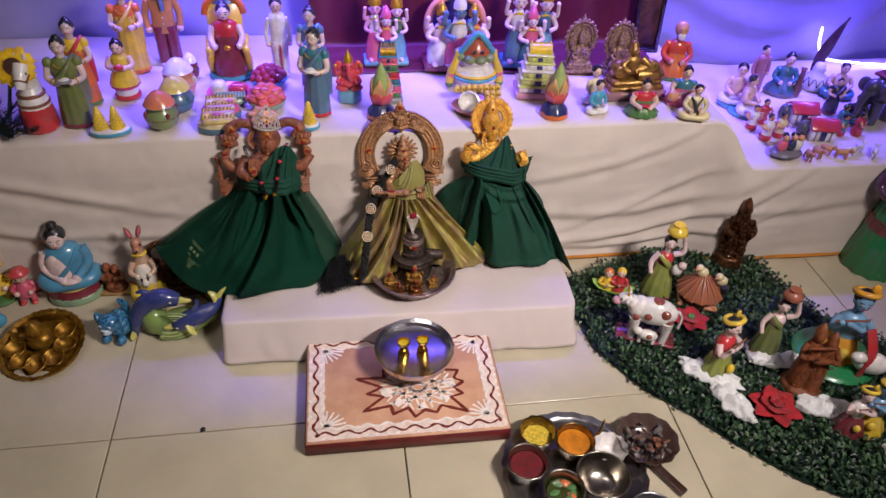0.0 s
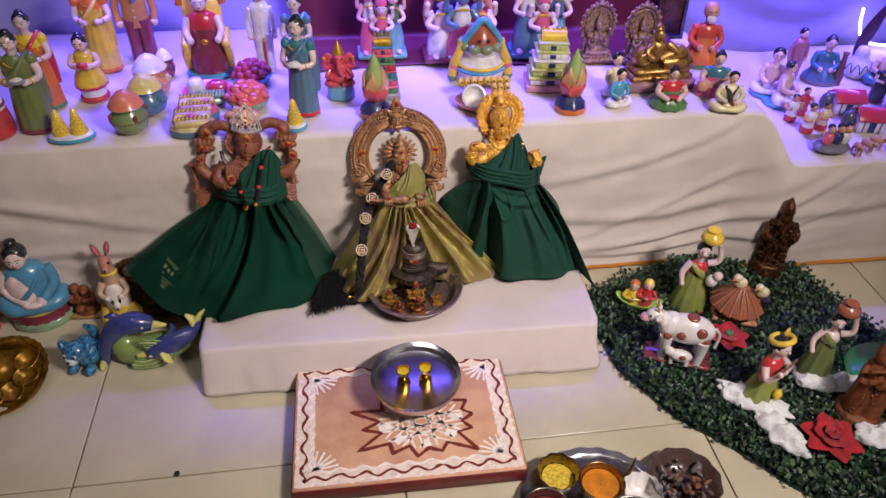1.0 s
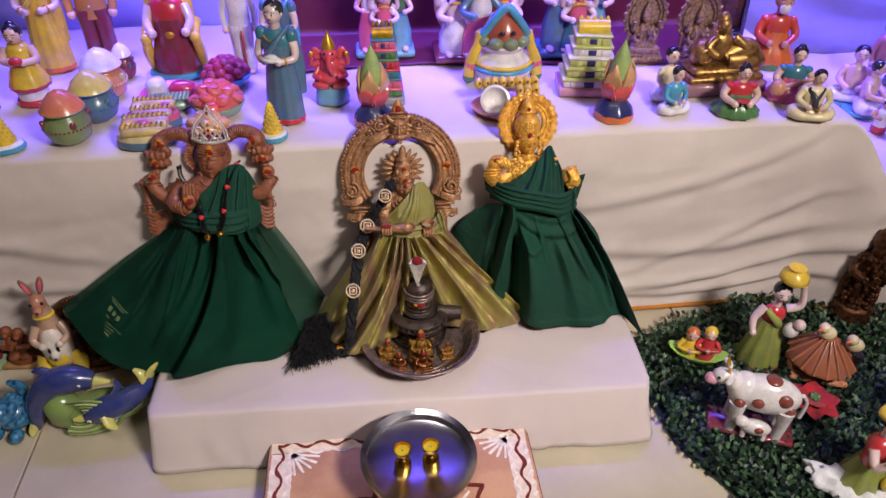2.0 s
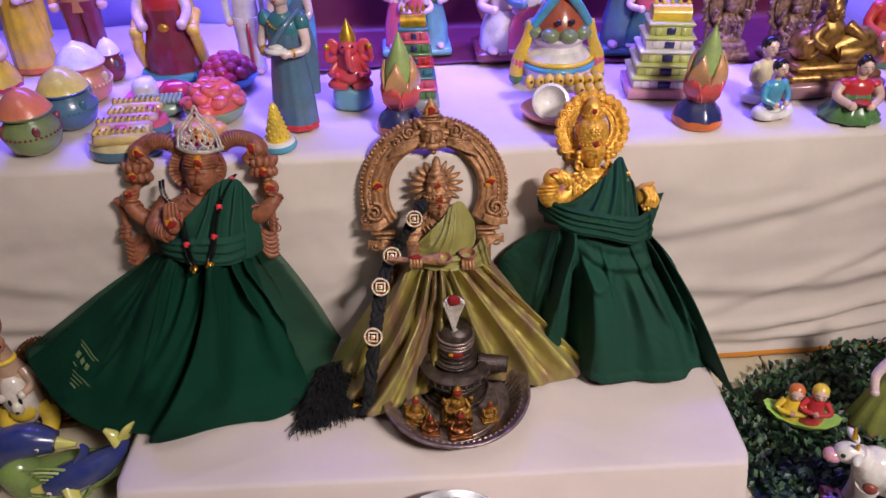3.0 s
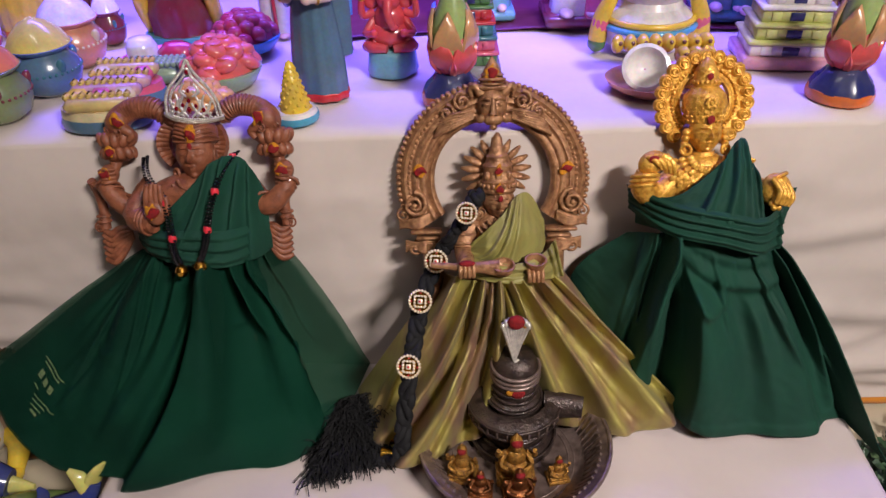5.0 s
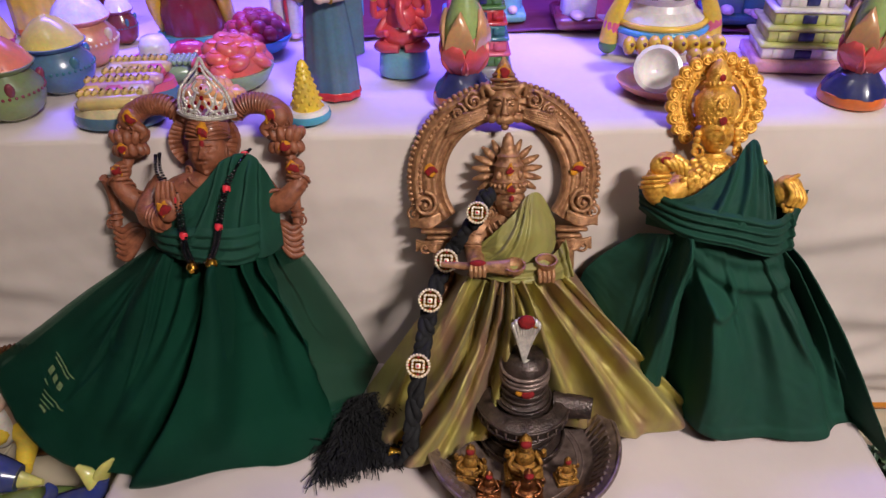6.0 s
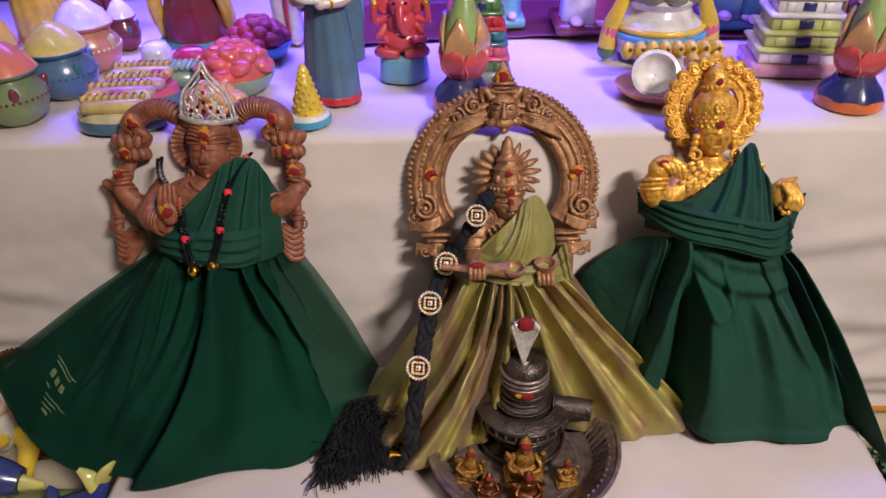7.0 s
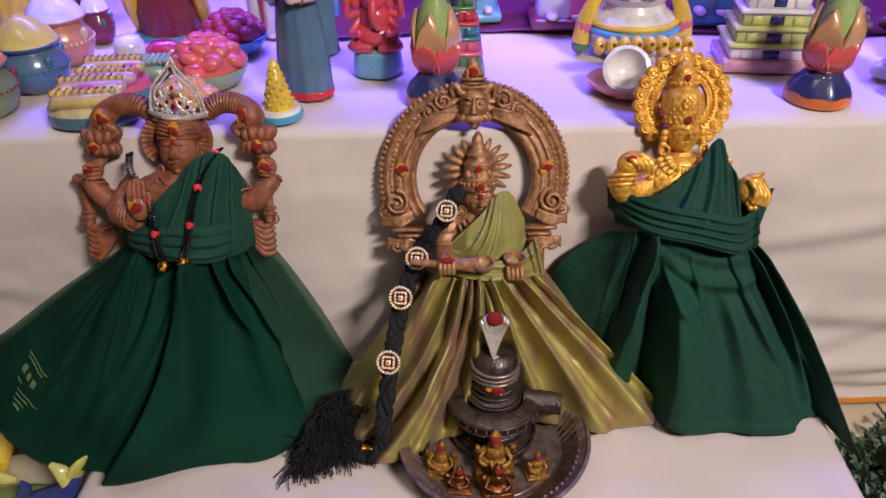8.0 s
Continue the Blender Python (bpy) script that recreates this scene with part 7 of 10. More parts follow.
def lotus(h, w, m, label):
    top, q = empty("lotus_bud", m, label, "clay lotus", "lotus buds"), w / 2
    s = Shape()
    s.lathe([(q, 0), (q * 1.02, h * 0.04), (q * 0.97, h * 0.08)], ORANGE, n=30)
    s.lathe([(q * 0.97, h * 0.075), (q * 0.88, h * 0.13), (q * 0.66, h * 0.19), (q * 0.5, h * 0.25)], NAVY, n=30, wave=0.04, waves=8)
    s.ob("base", parent=top, label="navy base with orange rim")
    s = Shape()
    s.lathe([(q * 0.3, h * 0.21), (q * 0.64, h * 0.32), (q * 0.72, h * 0.46), (q * 0.58, h * 0.66), (q * 0.26, h * 0.86), (q * 0.02, h)], glaze("bud_green", 150, 176, 96), n=24)
    s.ob("bud", parent=top, label="pale green bud")
    for layer, (n, z0, z1, rr, mat) in enumerate(((6, 0.20, 0.56, 0.78, glaze("petal_red", 220, 74, 74)), (5, 0.24, 0.74, 0.75, glaze("petal_olive_coral", 206, 150, 96)))):
        for k in range(n):
            a = 2 * math.pi * k / n + layer * 0.5 - 1.57
            d = Vector((math.cos(a), math.sin(a), 0))
            side = Vector((-math.sin(a), math.cos(a), 0))
            verts, nn = [], 6
            for j in range(nn + 1):
                t = j / nn
                wd = q * 0.46 * math.sin(math.pi * (0.15 + 0.85 * t)) * (1 if t < 0.99 else 0.05)
                rad = q * rr * math.sin(0.35 + 1.9 * t) * 0.98 + q * 0.04
                z = h * lerp(z0, z1, t)
                for e in (-1, 0, 1):
                    verts.append(d * (rad - 0.05 * q * abs(e)) + side * wd * e + Vector((0, 0, z)))
                for e in (1, 0, -1):
                    verts.append(d * (rad - 0.05 * q * abs(e) - 0.003) + side * wd * e + Vector((0, 0, z)))
            loops = [verts[6 * j:6 * j + 6] for j in range(nn + 1)]
            Shape().rings(loops, mat).ob("petal", parent=top)
    return top


lo = lotus(0.140, 0.070, pose(0.431, -0.066, T), "glazed clay lotus bud on navy and orange base")
copy_thing(lo, pose(0.005, -0.048, T, 0, 0, 30))


def kalash():
    s = Shape().lathe([(0.040, 0), (0.055, 0.012), (0.060, 0.03), (0.054, 0.046), (0.042, 0.056)], WHITE, n=32)
    s.torus((0, 0, 0.034), 0.059, 0.004, BLUE, rot(90, 0, 0))
    s.torus((0, 0, 0.042), 0.056, 0.004, YELLOW, rot(90, 0, 0))
    s.lathe([(0.042, 0.055), (0.038, 0.064), (0.046, 0.074), (0.044, 0.078)], WHITE, n=30)
    s.lathe([(0.044, 0.077), (0.040, 0.10), (0.024, 0.125), (0.004, 0.145)], glaze("coconut_brown", 170, 70, 40), n=24)
    for k in range(9):
        a = 2 * math.pi * k / 9
        s.ell((0.040 * math.cos(a), 0.040 * math.sin(a), 0.084), (0.016, 0.016, 0.012), glaze("moss_pot", 120, 138, 84), rot(0, 0, math.degrees(a)), 8, 6)
    s.tube([(-0.042, -0.016, 0.095), (-0.022, -0.022, 0.125), (0, -0.02, 0.146), (0.022, -0.022, 0.125), (0.042, -0.016, 0.095)], 0.008, BLUE, 8)
    for sx in (-1, 1):
        s.tube([(sx * 0.044, -0.012, 0.098), (sx * 0.052, -0.014, 0.07), (sx * 0.062, -0.014, 0.045), (sx * 0.066, -0.014, 0.016)], [0.009, 0.009, 0.011, 0.012], YELLOW, 8)
        s.ell((sx * 0.063, -0.014, 0.036), (0.012, 0.012, 0.016), PINK)
        s.ell((sx * 0.066, -0.014, 0.012), (0.012, 0.012, 0.012), GREEN)
        s.ell((sx * 0.010, -0.043, 0.106), 0.0045, HAIR, None, 8, 5)
    return s


put(kalash(), "ceremonial_pot", 0.258, 0.108, T, "white clay ceremonial pot with brown coconut and garlands", 0, "clay pot")


def coconut_plate():
    top = empty("offering_plate", pose(0.246, -0.030, T), "clay plate with half coconut and yellow bananas", "clay plate", DOLLS)
    s = Shape().lathe([(0.052, 0), (0.064, 0.008), (0.067, 0.013), (0.062, 0.012), (0.05, 0.005), (0.002, 0.005)], glaze("peach_pot", 214, 136, 96), n=40, sy=0.75)
    s.ob("plate", parent=top)
    s = Shape()
    C0, tilt = Vector((-0.028, -0.020, 0.032)), rot(62, 0, -12)
    s.lathe([(0.002, -0.024), (0.016, -0.021), (0.024, -0.010), (0.0265, 0.0), (0.0262, 0.002)], BROWN, C0, 26, turn=tilt, cap=False)
    s.lathe([(0.0262, 0.002), (0.022, 0.003), (0.019, -0.004), (0.012, -0.012), (0.001, -0.014)], WHITE, C0, 26, turn=tilt, cap=False)
    s.ob("half_coconut", parent=top, label="half coconut with white flesh")
    for row in range(3):
        for k in range(8):
            if row > 0 and k < 5:
                continue
            s = Shape()
            x = -0.050 + 0.0145 * k
            y = 0.030 - 0.013 * row
            s.ell((x, y, 0.022 + 0.010 * (2 - row)), (0.0075, 0.016, 0.011), YELLOW, rot(-15, 0, 4 * (k - 4)), 10, 6)
            s.ell((x, y - 0.014, 0.027 + 0.010 * (2 - row)), 0.0026, BROWN, None, 6, 4)
            s.ob("banana", parent=top)
    for k in range(4):
        Shape().ell((0.020 + 0.011 * k, -0.02 + 0.004 * k, 0.018), (0.010, 0.022, 0.010), YELLOW, rot(0, 0, 20), 10, 6).ob("banana", parent=top)


coconut_plate()


def family(w, h, cols, base=None, halo=None):
    """Two or three seated deities on one slab."""
    s, q = Shape(), w / 2
    s.box((0, 0, h * 0.04), (w, w * 0.55, h * 0.08), base or SLATE, None, 0.25)
    if halo:
        s.torus((0, q * 0.35, h * 0.50), q * 0.84, q * 0.13, halo, None, -40, 220, 40, 8, 1.08)
        s.ell((0, q * 0.38, h * 0.5), (q * 0.82, 0.004, q * 0.88), NAVY)
    n = len(cols)
    for k, (lower, upper, skin, hh) in enumerate(cols):
        x = (-q * 0.48 + q * 0.96 * k / (n - 1)) if n > 1 else 0
        H = h * hh
        y = -0.1 * q if k % 2 == 0 else -0.35 * q
        s.lathe([(q * 0.42, 0), (q * 0.40, H * 0.2, 1), (q * 0.26, H * 0.42)], lower, (x, y, h * 0.07), 20, 1, 0.9, 0.07, 7)
        s.lathe([(q * 0.24, 0), (q * 0.26, H * 0.12), (q * 0.18, H * 0.26), (q * 0.06, H * 0.30)], upper, (x, y, h * 0.07 + H * 0.38), 16, 1, 0.8)
        for sx in (-1, 1):
            limb(s, [(x + sx * q * 0.24, y, h * 0.07 + H * 0.60), (x + sx * q * 0.42, y - q * 0.15, h * 0.07 + H * 0.48), (x + sx * q * 0.20, y - q * 0.38, h * 0.07 + H * 0.46)], q * 0.1, q * 0.07, skin, skin)
            limb(s, [(x + sx * q * 0.24, y, h * 0.07 + H * 0.62), (x + sx * q * 0.44, y, h * 0.07 + H * 0.60), (x + sx * q * 0.42, y - q * 0.1, h * 0.07 + H * 0.76)], q * 0.09, q * 0.07, skin, skin)
            s.ell((x + sx * q * 0.2, y - q * 0.35, h * 0.10), (q * 0.12, q * 0.2, h * 0.03), skin)
        r = H * 0.10
        head(s, (x, y - q * 0.05, h * 0.07 + H * 0.76), r, skin, HAIR)
        s.lathe([(r * 0.95, 0), (r * 0.9, r * 0.7), (r * 0.45, r * 1.6), (r * 0.05, r * 2.2)], GOLDEN if k != 1 else upper, (x, y, h * 0.07 + H * 0.76 + r * 0.5), 12)
        s.torus((x, y - q * 0.08, h * 0.07 + H * 0.60), q * 0.16, q * 0.035, YELLOW, rot(60, 0, 0), n=14, k=5)
    return s


put(family(0.120, 0.185, [(PINK, WHITE, glaze("blush", 232, 160, 180), 1.0), (TEAL, PINK, PALE, 0.80), (glaze("aqua", 110, 178, 190), GREEN, PALE, 0.95)], glaze("aqua", 110, 178, 190)), "deity_figurine", 0.039, 0.246, T + 0.004, "pastel pink and aqua clay deity family group", 0)
put(family(0.178, 0.200, [(WHITE, PALE, PALE, 0.80), (PINK, WHITE, SLATE, 0.95), (ORANGE, ORANGE, PALE, 0.78)], MAROON, glaze("peach_halo", 232, 150, 100)), "deity_figurine", 0.227, 0.222, T + 0.004, "clay deity family under a peach round arch", 0)
put(family(0.148, 0.215, [(SLATE, WHITE, PALE, 1.0), (TEAL, PINK, PALE, 0.72), (glaze("aqua", 110, 178, 190), SLATE, PALE, 0.97)], TEAL), "deity_figurine", 0.425, 0.216, T + 0.004, "blue and white clay deity couple with child", -4)


def bronze(h, w, m, arch=True, ring=True):
    s, q = Shape(), w / 2
    s.box((0, 0, h * 0.05), (w * 0.92, w * 0.5, h * 0.10), m, None, 0.2)
    s.box((0, 0, h * 0.12), (w * 0.78, w * 0.42, h * 0.06), m, None, 0.2)
    if arch:
        s.lathe([(q * 0.80, -q * 0.05), (q * 0.82, 0), (q * 0.80, q * 0.05)], m, (0, q * 0.2, h * 0.56), 28, 1, 1.22, turn=rot(90, 0, 0))
        for rr, t in ((0.86, 0.09), (0.68, 0.07)):
            s.torus((0, q * 0.12, h * 0.58), q * rr, q * t, m, None, -50, 230, 34, 6, 1.25)
        for k in range(17):
            a = radians(-45 + 270 * k / 16)
            s.ell((q * 0.93 * math.cos(a), q * 0.1, h * 0.58 + q * 1.17 * math.sin(a)), q * 0.10, m, None, 6, 5)
        s.lathe([(q * 0.18, 0), (q * 0.12, h * 0.05), (q * 0.02, h * 0.11)], m, (0, q * 0.1, h * 0.58 + q * 1.1), 8)
        for sx in (-1, 1):
            s.tube([(sx * q * 0.62, q * 0.1, h * 0.12), (sx * q * 0.66, q * 0.1, h * 0.40)], q * 0.09, m, 6)
    s.ell((0, -q * 0.05, h * 0.22), (q * 0.62, q * 0.42, h * 0.08), m)
    s.ell((0, 0, h * 0.38), (q * 0.32, q * 0.26, h * 0.14), m)
    s.ell((0, -q * 0.05, h * 0.57), (q * 0.2, q * 0.2, h * 0.065), m)
    s.lathe([(q * 0.21, 0), (q * 0.17, h * 0.07), (q * 0.03, h * 0.16)], m, (0, 0, h * 0.61), 10)
    for sx in (-1, 1):
        s.tube([(sx * q * 0.3, 0, h * 0.46), (sx * q * 0.56, -q * 0.1, h * 0.42), (sx * q * 0.55, -q * 0.2, h * 0.54)], q * 0.08, m, 6)
        s.tube([(sx * q * 0.3, 0, h * 0.44), (sx * q * 0.48, -q * 0.25, h * 0.32), (sx * q * 0.25, -q * 0.4, h * 0.30)], q * 0.09, m, 6)
        s.tube([(sx * q * 0.2, -q * 0.1, h * 0.2), (sx * q * 0.6, -q * 0.35, h * 0.19), (-sx * q * 0.1, -q * 0.45, h * 0.18)], q * 0.13, m, 7)
    rng = random.Random(7)
    for k in range(40):
        s.ell((rng.uniform(-0.5, 0.5) * q, -q * 0.35 - 0.1 * q * rng.random(), h * rng.uniform(0.16, 0.46)), q * 0.05, m, None, 5, 4)
    return s


M_pewter = material("pale_bronze", C(186, 150, 120), 0.36, 0.5, 0.22, 160, 0.7, 500, 0, C(104, 76, 60), 0, 0.003)
put(bronze(0.155, 0.092, M_pewter), "bronze_idol", 0.560, 0.172, T, "small bronze seated deity under a beaded arch", 0)
put(bronze(0.150, 0.092, M_pewter), "bronze_idol", 0.668, 0.160, T, "small bronze deity beside the dark framed picture", 0)


def recline():
    s, m = Shape(), material("dull_gold", C(196, 152, 84), 0.32, 0.7, 0.2, 90, 0.4, 600, 0, C(110, 70, 30))
    s.box((0, 0, 0.012), (0.165, 0.075, 0.024), glaze("mauve_base", 150, 100, 100), None, 0.15)
    s.box((0, 0, 0.030), (0.150, 0.065, 0.014), m, None, 0.3)
    s.box((0, 0, 0.044), (0.138, 0.058, 0.016), m, None, 0.4)
    s.ell((-0.050, 0, 0.074), (0.020, 0.024, 0.024), m)
    s.torus((-0.050, -0.022, 0.074), 0.012, 0.003, m, None)
    s.ell((-0.012, 0.002, 0.086), (0.026, 0.020, 0.032), m, rot(0, -18, 0))
    s.tube([(0.0, 0, 0.064), (0.035, -0.006, 0.080), (0.052, -0.01, 0.070), (0.070, -0.012, 0.058)], [0.022, 0.020, 0.015, 0.009], m, 12)
    s.tube([(0.0, -0.012, 0.060), (0.040, -0.018, 0.062), (0.070, -0.018, 0.056)], [0.018, 0.016, 0.009], m, 12)
    for k in range(7):
        s.tube([(0.004 + 0.008 * k, -0.026, 0.056), (0.010 + 0.008 * k, -0.020, 0.078 - 0.002 * k), (0.012 + 0.007 * k, 0.0, 0.090 - 0.004 * k)], 0.0028, m, 5)
    s.tube([(-0.030, -0.008, 0.100), (-0.046, -0.016, 0.088), (-0.030, -0.026, 0.076)], [0.010, 0.009, 0.007], m, 8)
    s.tube([(0.008, -0.008, 0.102), (0.022, -0.018, 0.092), (0.030, -0.020, 0.086)], [0.010, 0.008, 0.007], m, 8)
    face(s, (-0.018, -0.006, 0.124), 0.0125, 0.016, m)
    s.lathe([(0.013, 0), (0.010, 0.008), (0.004, 0.014)], m, (-0.018, 0, 0.134), 10)
    return s


put(recline(), "reclining_figurine", 0.664, 0.028, T, "dull gold reclining figure on a mauve plinth", 4)
put(seated(0.150, 0.105, ORANGE, glaze("saffron_red", 212, 62, 36), TAN, TAN, GREEN, beard=WHITE, flare=True), "sage_figurine", 0.820, 0.135, T, "clay sage in saffron robe on a green mat", -14)
put(seated(0.104, 0.062, WHITE, CREAM), "boy_figurine", 0.548, -0.004, T, "seated clay boy in cream shirt", 10)
put(seated(0.090, 0.062, WHITE, BLUE, bun=0), "boy_figurine", 0.541, -0.058, T, "seated clay boy in sky blue shirt", 16)
put(seated(0.104, 0.090, PINK, TEAL, bun=0.5, item="lute", bare=True, flare=True), "musician_figurine", 0.783, -0.022, T, "clay lady in pink playing a long lute", -18)
put(seated(0.094, 0.088, GREEN, RED, bun=0.5, item="bowl", bare=True, flare=True), "girl_figurine", 0.657, -0.070, T, "seated clay girl in green skirt and red blouse", -8)
put(seated(0.092, 0.078, CREAM, CREAM, SKIN, sash=glaze("charcoal", 50, 46, 60)), "man_figurine", 0.782, -0.098, T, "seated clay man in cream robe with dark sash", -14)

# dark framed picture behind the idols
fr = empty("framed_picture", pose(0.800, 0.300, T, -6, 0, 0), "dark framed brown relief picture leaning behind idols", "framed picture")
Shape().box((0, 0, 0.19), (0.066, 0.008, 0.37), material("brown_relief", C(112, 66, 48), 0.5, 0.2, 0.35, 40, 0.8, 200, 0.1, C(46, 22, 20), 0, 0.004)).ob("picture", parent=fr)
for x in (-0.037, 0.037):
    Shape().box((x, -0.003, 0.19), (0.010, 0.018, 0.40), glaze("black_frame", 24, 18, 26)).ob("frame_side", parent=fr)
Shape().box((0, -0.003, 0.005), (0.064, 0.018, 0.010), glaze("black_frame", 24, 18, 26)).ob("frame_bottom", parent=fr)

# ---- village scene on the lower table ----
VIL = "village scene figures"
put(seated(0.128, 0.088, WHITE, SKIN, SKIN, HAIR, BLUE, bare=True), "priest_figurine", 1.057, 0.170, R, "bare-chested clay priest in white on a blue mat", -30, group=VIL)
put(seated(0.114, 0.096, WHITE, SKIN, SKIN, HAIR, BLUE, bare=True), "priest_figurine", 1.068, 0.124, R, "bare-chested clay priest seated on blue cloth", 40, group=VIL)
put(standing_man(0.150, 0.060, glaze("mauve_shirt", 180, 110, 130), glaze("mauve_shirt", 180, 110, 130)), "man_figurine", 1.156, 0.237, R, "standing clay man with mauve robe and turban", 10, group=VIL)
put(seated(0.125, 0.094, SLATE, TEAL, SKIN, HAIR, glaze("stone_grey", 110, 104, 120), bun=0.5, flare=True), "lady_figurine", 1.243, 0.236, R, "clay lady in blue saree on a grey stone", -20, group=VIL)
s = Shape().lathe([(0.012, 0), (0.014, 0.02), (0.008, 0.045), (0.006, 0.08), (0.010, 0.088)], BROWN, n=12)
put(s, "wooden_pestle", 1.280, 0.211, R, "small brown pestle stick standing upright", 0, "pestle", VIL)
s = Shape().lathe([(0.026, 0), (0.036, 0.02), (0.034, 0.04), (0.018, 0.056), (0.020, 0.064), (0.014, 0.082), (0.004, 0.086)], WHITE, n=26)
for k in range(10):
    a = 2 * math.pi * k / 10
    s.tube([(0.0365 * math.cos(a), 0.0365 * math.sin(a), 0.018), (0.033 * math.cos(a + 0.3), 0.033 * math.sin(a + 0.3), 0.042), (0.0365 * math.cos(a + 0.6), 0.0365 * math.sin(a + 0.6), 0.018)], 0.0015, HAIR, 5)
put(s, "patterned_pot", 1.363, 0.254, R, "white clay pot with black line pattern", 0, "pot", VIL)
put(seated(0.112, 0.094, TEAL, SKIN, SKIN, HAIR, None, bare=True), "man_figurine", 1.410, 0.206, R, "bare-chested clay man seated near the patterned pot", -20, group=VIL)
put(standing_lady(0.108, 0.052, glaze("dark_saree", 44, 40, 60), glaze("dark_saree", 44, 40, 60), MAROON, SKIN), "lady_figurine", 1.328, 0.104, R, "small clay lady in a dark saree", -16, group=VIL)
put(seated(0.088, 0.080, SLATE, glaze("dark_saree", 44, 40, 60), TAN, HAIR), "lady_figurine", 1.368, 0.050, R, "clay lady in dark clothes seated", -20, group=VIL)


def villager(h, lower, upper):
    s = Shape().lathe([(h * 0.2, 0), (h * 0.22, h * 0.08), (h * 0.2, h * 0.2)], RED, n=14)
    s.lathe([(h * 0.19, h * 0.18), (h * 0.17, h * 0.4), (h * 0.2, h * 0.62), (h * 0.1, h * 0.72)], lower, n=14)
    s.ell((0, 0, h * 0.58), (h * 0.2, h * 0.15, h * 0.14), upper, None, 10, 7)
    for sx in (-1, 1):
        limb(s, [(sx * h * 0.2, 0, h * 0.64), (sx * h * 0.28, -h * 0.08, h * 0.5), (sx * h * 0.12, -h * 0.2, h * 0.48)], h * 0.06, h * 0.045, TAN, TAN, 6)
    head(s, (0, 0, h * 0.85), h * 0.13, TAN, HAIR)
    return s


VC = [(WHITE, YELLOW), (RED, SLATE), (WHITE, BROWN), (CREAM, MAROON), (TEAL, NAVY)]
for i, (x, y, h, c) in enumerate(((1.045, 0.030, 0.070, 0), (1.090, 0.058, 0.072, 1), (1.055, -0.030, 0.076, 2), (1.098, -0.020, 0.074, 3), (1.283, -0.024, 0.064, 4), (1.332, -0.026, 0.070, 1), (1.31, 0.02, 0.07, 4))):
    put(villager(h, *VC[c]), "villager_figurine", x, y, R, "tiny clay villager figure on a red round base", -20 + 15 * i, group=VIL)


def hut_small():
    s = Shape().box((0, 0, 0.018), (0.066, 0.050, 0.036), WHITE, None, 0.06)
    s.box((0, -0.0255, 0.016), (0.016, 0.003, 0.026), NAVY)
    for sx in (-1, 1):
        s.box((sx * 0.02, -0.0255, 0.018), (0.004, 0.004, 0.034), GREY)
    for sy in (-1, 1):
        s.box((0, sy * 0.016, 0.046), (0.078, 0.040, 0.005), RED, rot(sy * -34, 0, 0), 0.2)
    s.ell((-0.048, 0.004, 0.020), (0.016, 0.018, 0.026), glaze("mossy_tree", 70, 74, 70))
    return s


a = put(hut_small(), "clay_hut", 1.210, 0.062, R, "tiny white clay hut with bright red roof", -10, "clay hut", VIL)
copy_thing(a, pose(1.214, -0.034, R, 0, 0, -14))


def beast(l, m, horn=True):
    s = Shape().ell((0, 0, l * 0.55), (l * 0.5, l * 0.22, l * 0.26), m)
    s.ell((-l * 0.58, 0, l * 0.72), (l * 0.2, l * 0.14, l * 0.17), m)
    for sx in (-1, 1):
        for sy in (-1, 1):
            s.tube([(sx * l * 0.34, sy * l * 0.12, l * 0.45), (sx * l * 0.36, sy * l * 0.13, 0)], l * 0.08, m, 6)
        s.ell((-l * 0.55, sx * l * 0.15, l * 0.84), l * 0.07, m, None, 6, 4)
    return s


for i in range(7):
    put(beast(0.034, TAN if i < 4 else WHITE), "toy_animal", 1.118 + 0.032 * i, -0.142 + 0.012 * (i % 3), R, "tiny clay farm animal on the white cloth", 80 + 25 * i, "toy animal", VIL)
s = Shape().ell((0, 0, 0.012), (0.046, 0.032, 0.012), glaze("stone_grey", 110, 104, 120))
for k, (dx, c) in enumerate(((-0.02, PINK), (0.004, NAVY), (0.022, WHITE))):
    s.ell((dx, -0.004, 0.036), (0.014, 0.012, 0.018), c)
    s.ell((dx, -0.008, 0.060), 0.009, TAN)
    s.ell((dx, -0.002, 0.065), 0.0085, HAIR)
put(s, "dancer_figurine", 1.064, -0.122, R, "tiny clay dancers grouped on a grey stone", 0, group=VIL)


def dark_elephant():
    m = glaze("dark_grey_hide", 60, 58, 70)
    s = Shape().ell((0, 0, 0.085), (0.052, 0.036, 0.045), m, None, 18, 12)
    for sx in (-1, 1):
        for sy in (-1, 1):
            s.tube([(sx * 0.03, sy * 0.02, 0.07), (sx * 0.032, sy * 0.021, 0)], [0.016, 0.014], m, 10)
        s.ell((-0.056, sx * 0.026, 0.108), (0.008, 0.018, 0.022), m, rot(0, 0, sx * 20))
    s.ell((-0.058, 0, 0.108), (0.024, 0.022, 0.026), m)
    s.tube([(-0.075, 0, 0.100), (-0.088, 0, 0.070), (-0.086, 0, 0.035), (-0.096, 0, 0.024)], [0.013, 0.010, 0.008, 0.006], m, 10)
    s.box((0, 0, 0.132), (0.05, 0.064, 0.008), MAROON, None, 0.3)
    s.lathe([(0.016, 0), (0.014, 0.02), (0.002, 0.034)], MAROON, (0, 0, 0.134), 12)
    return s


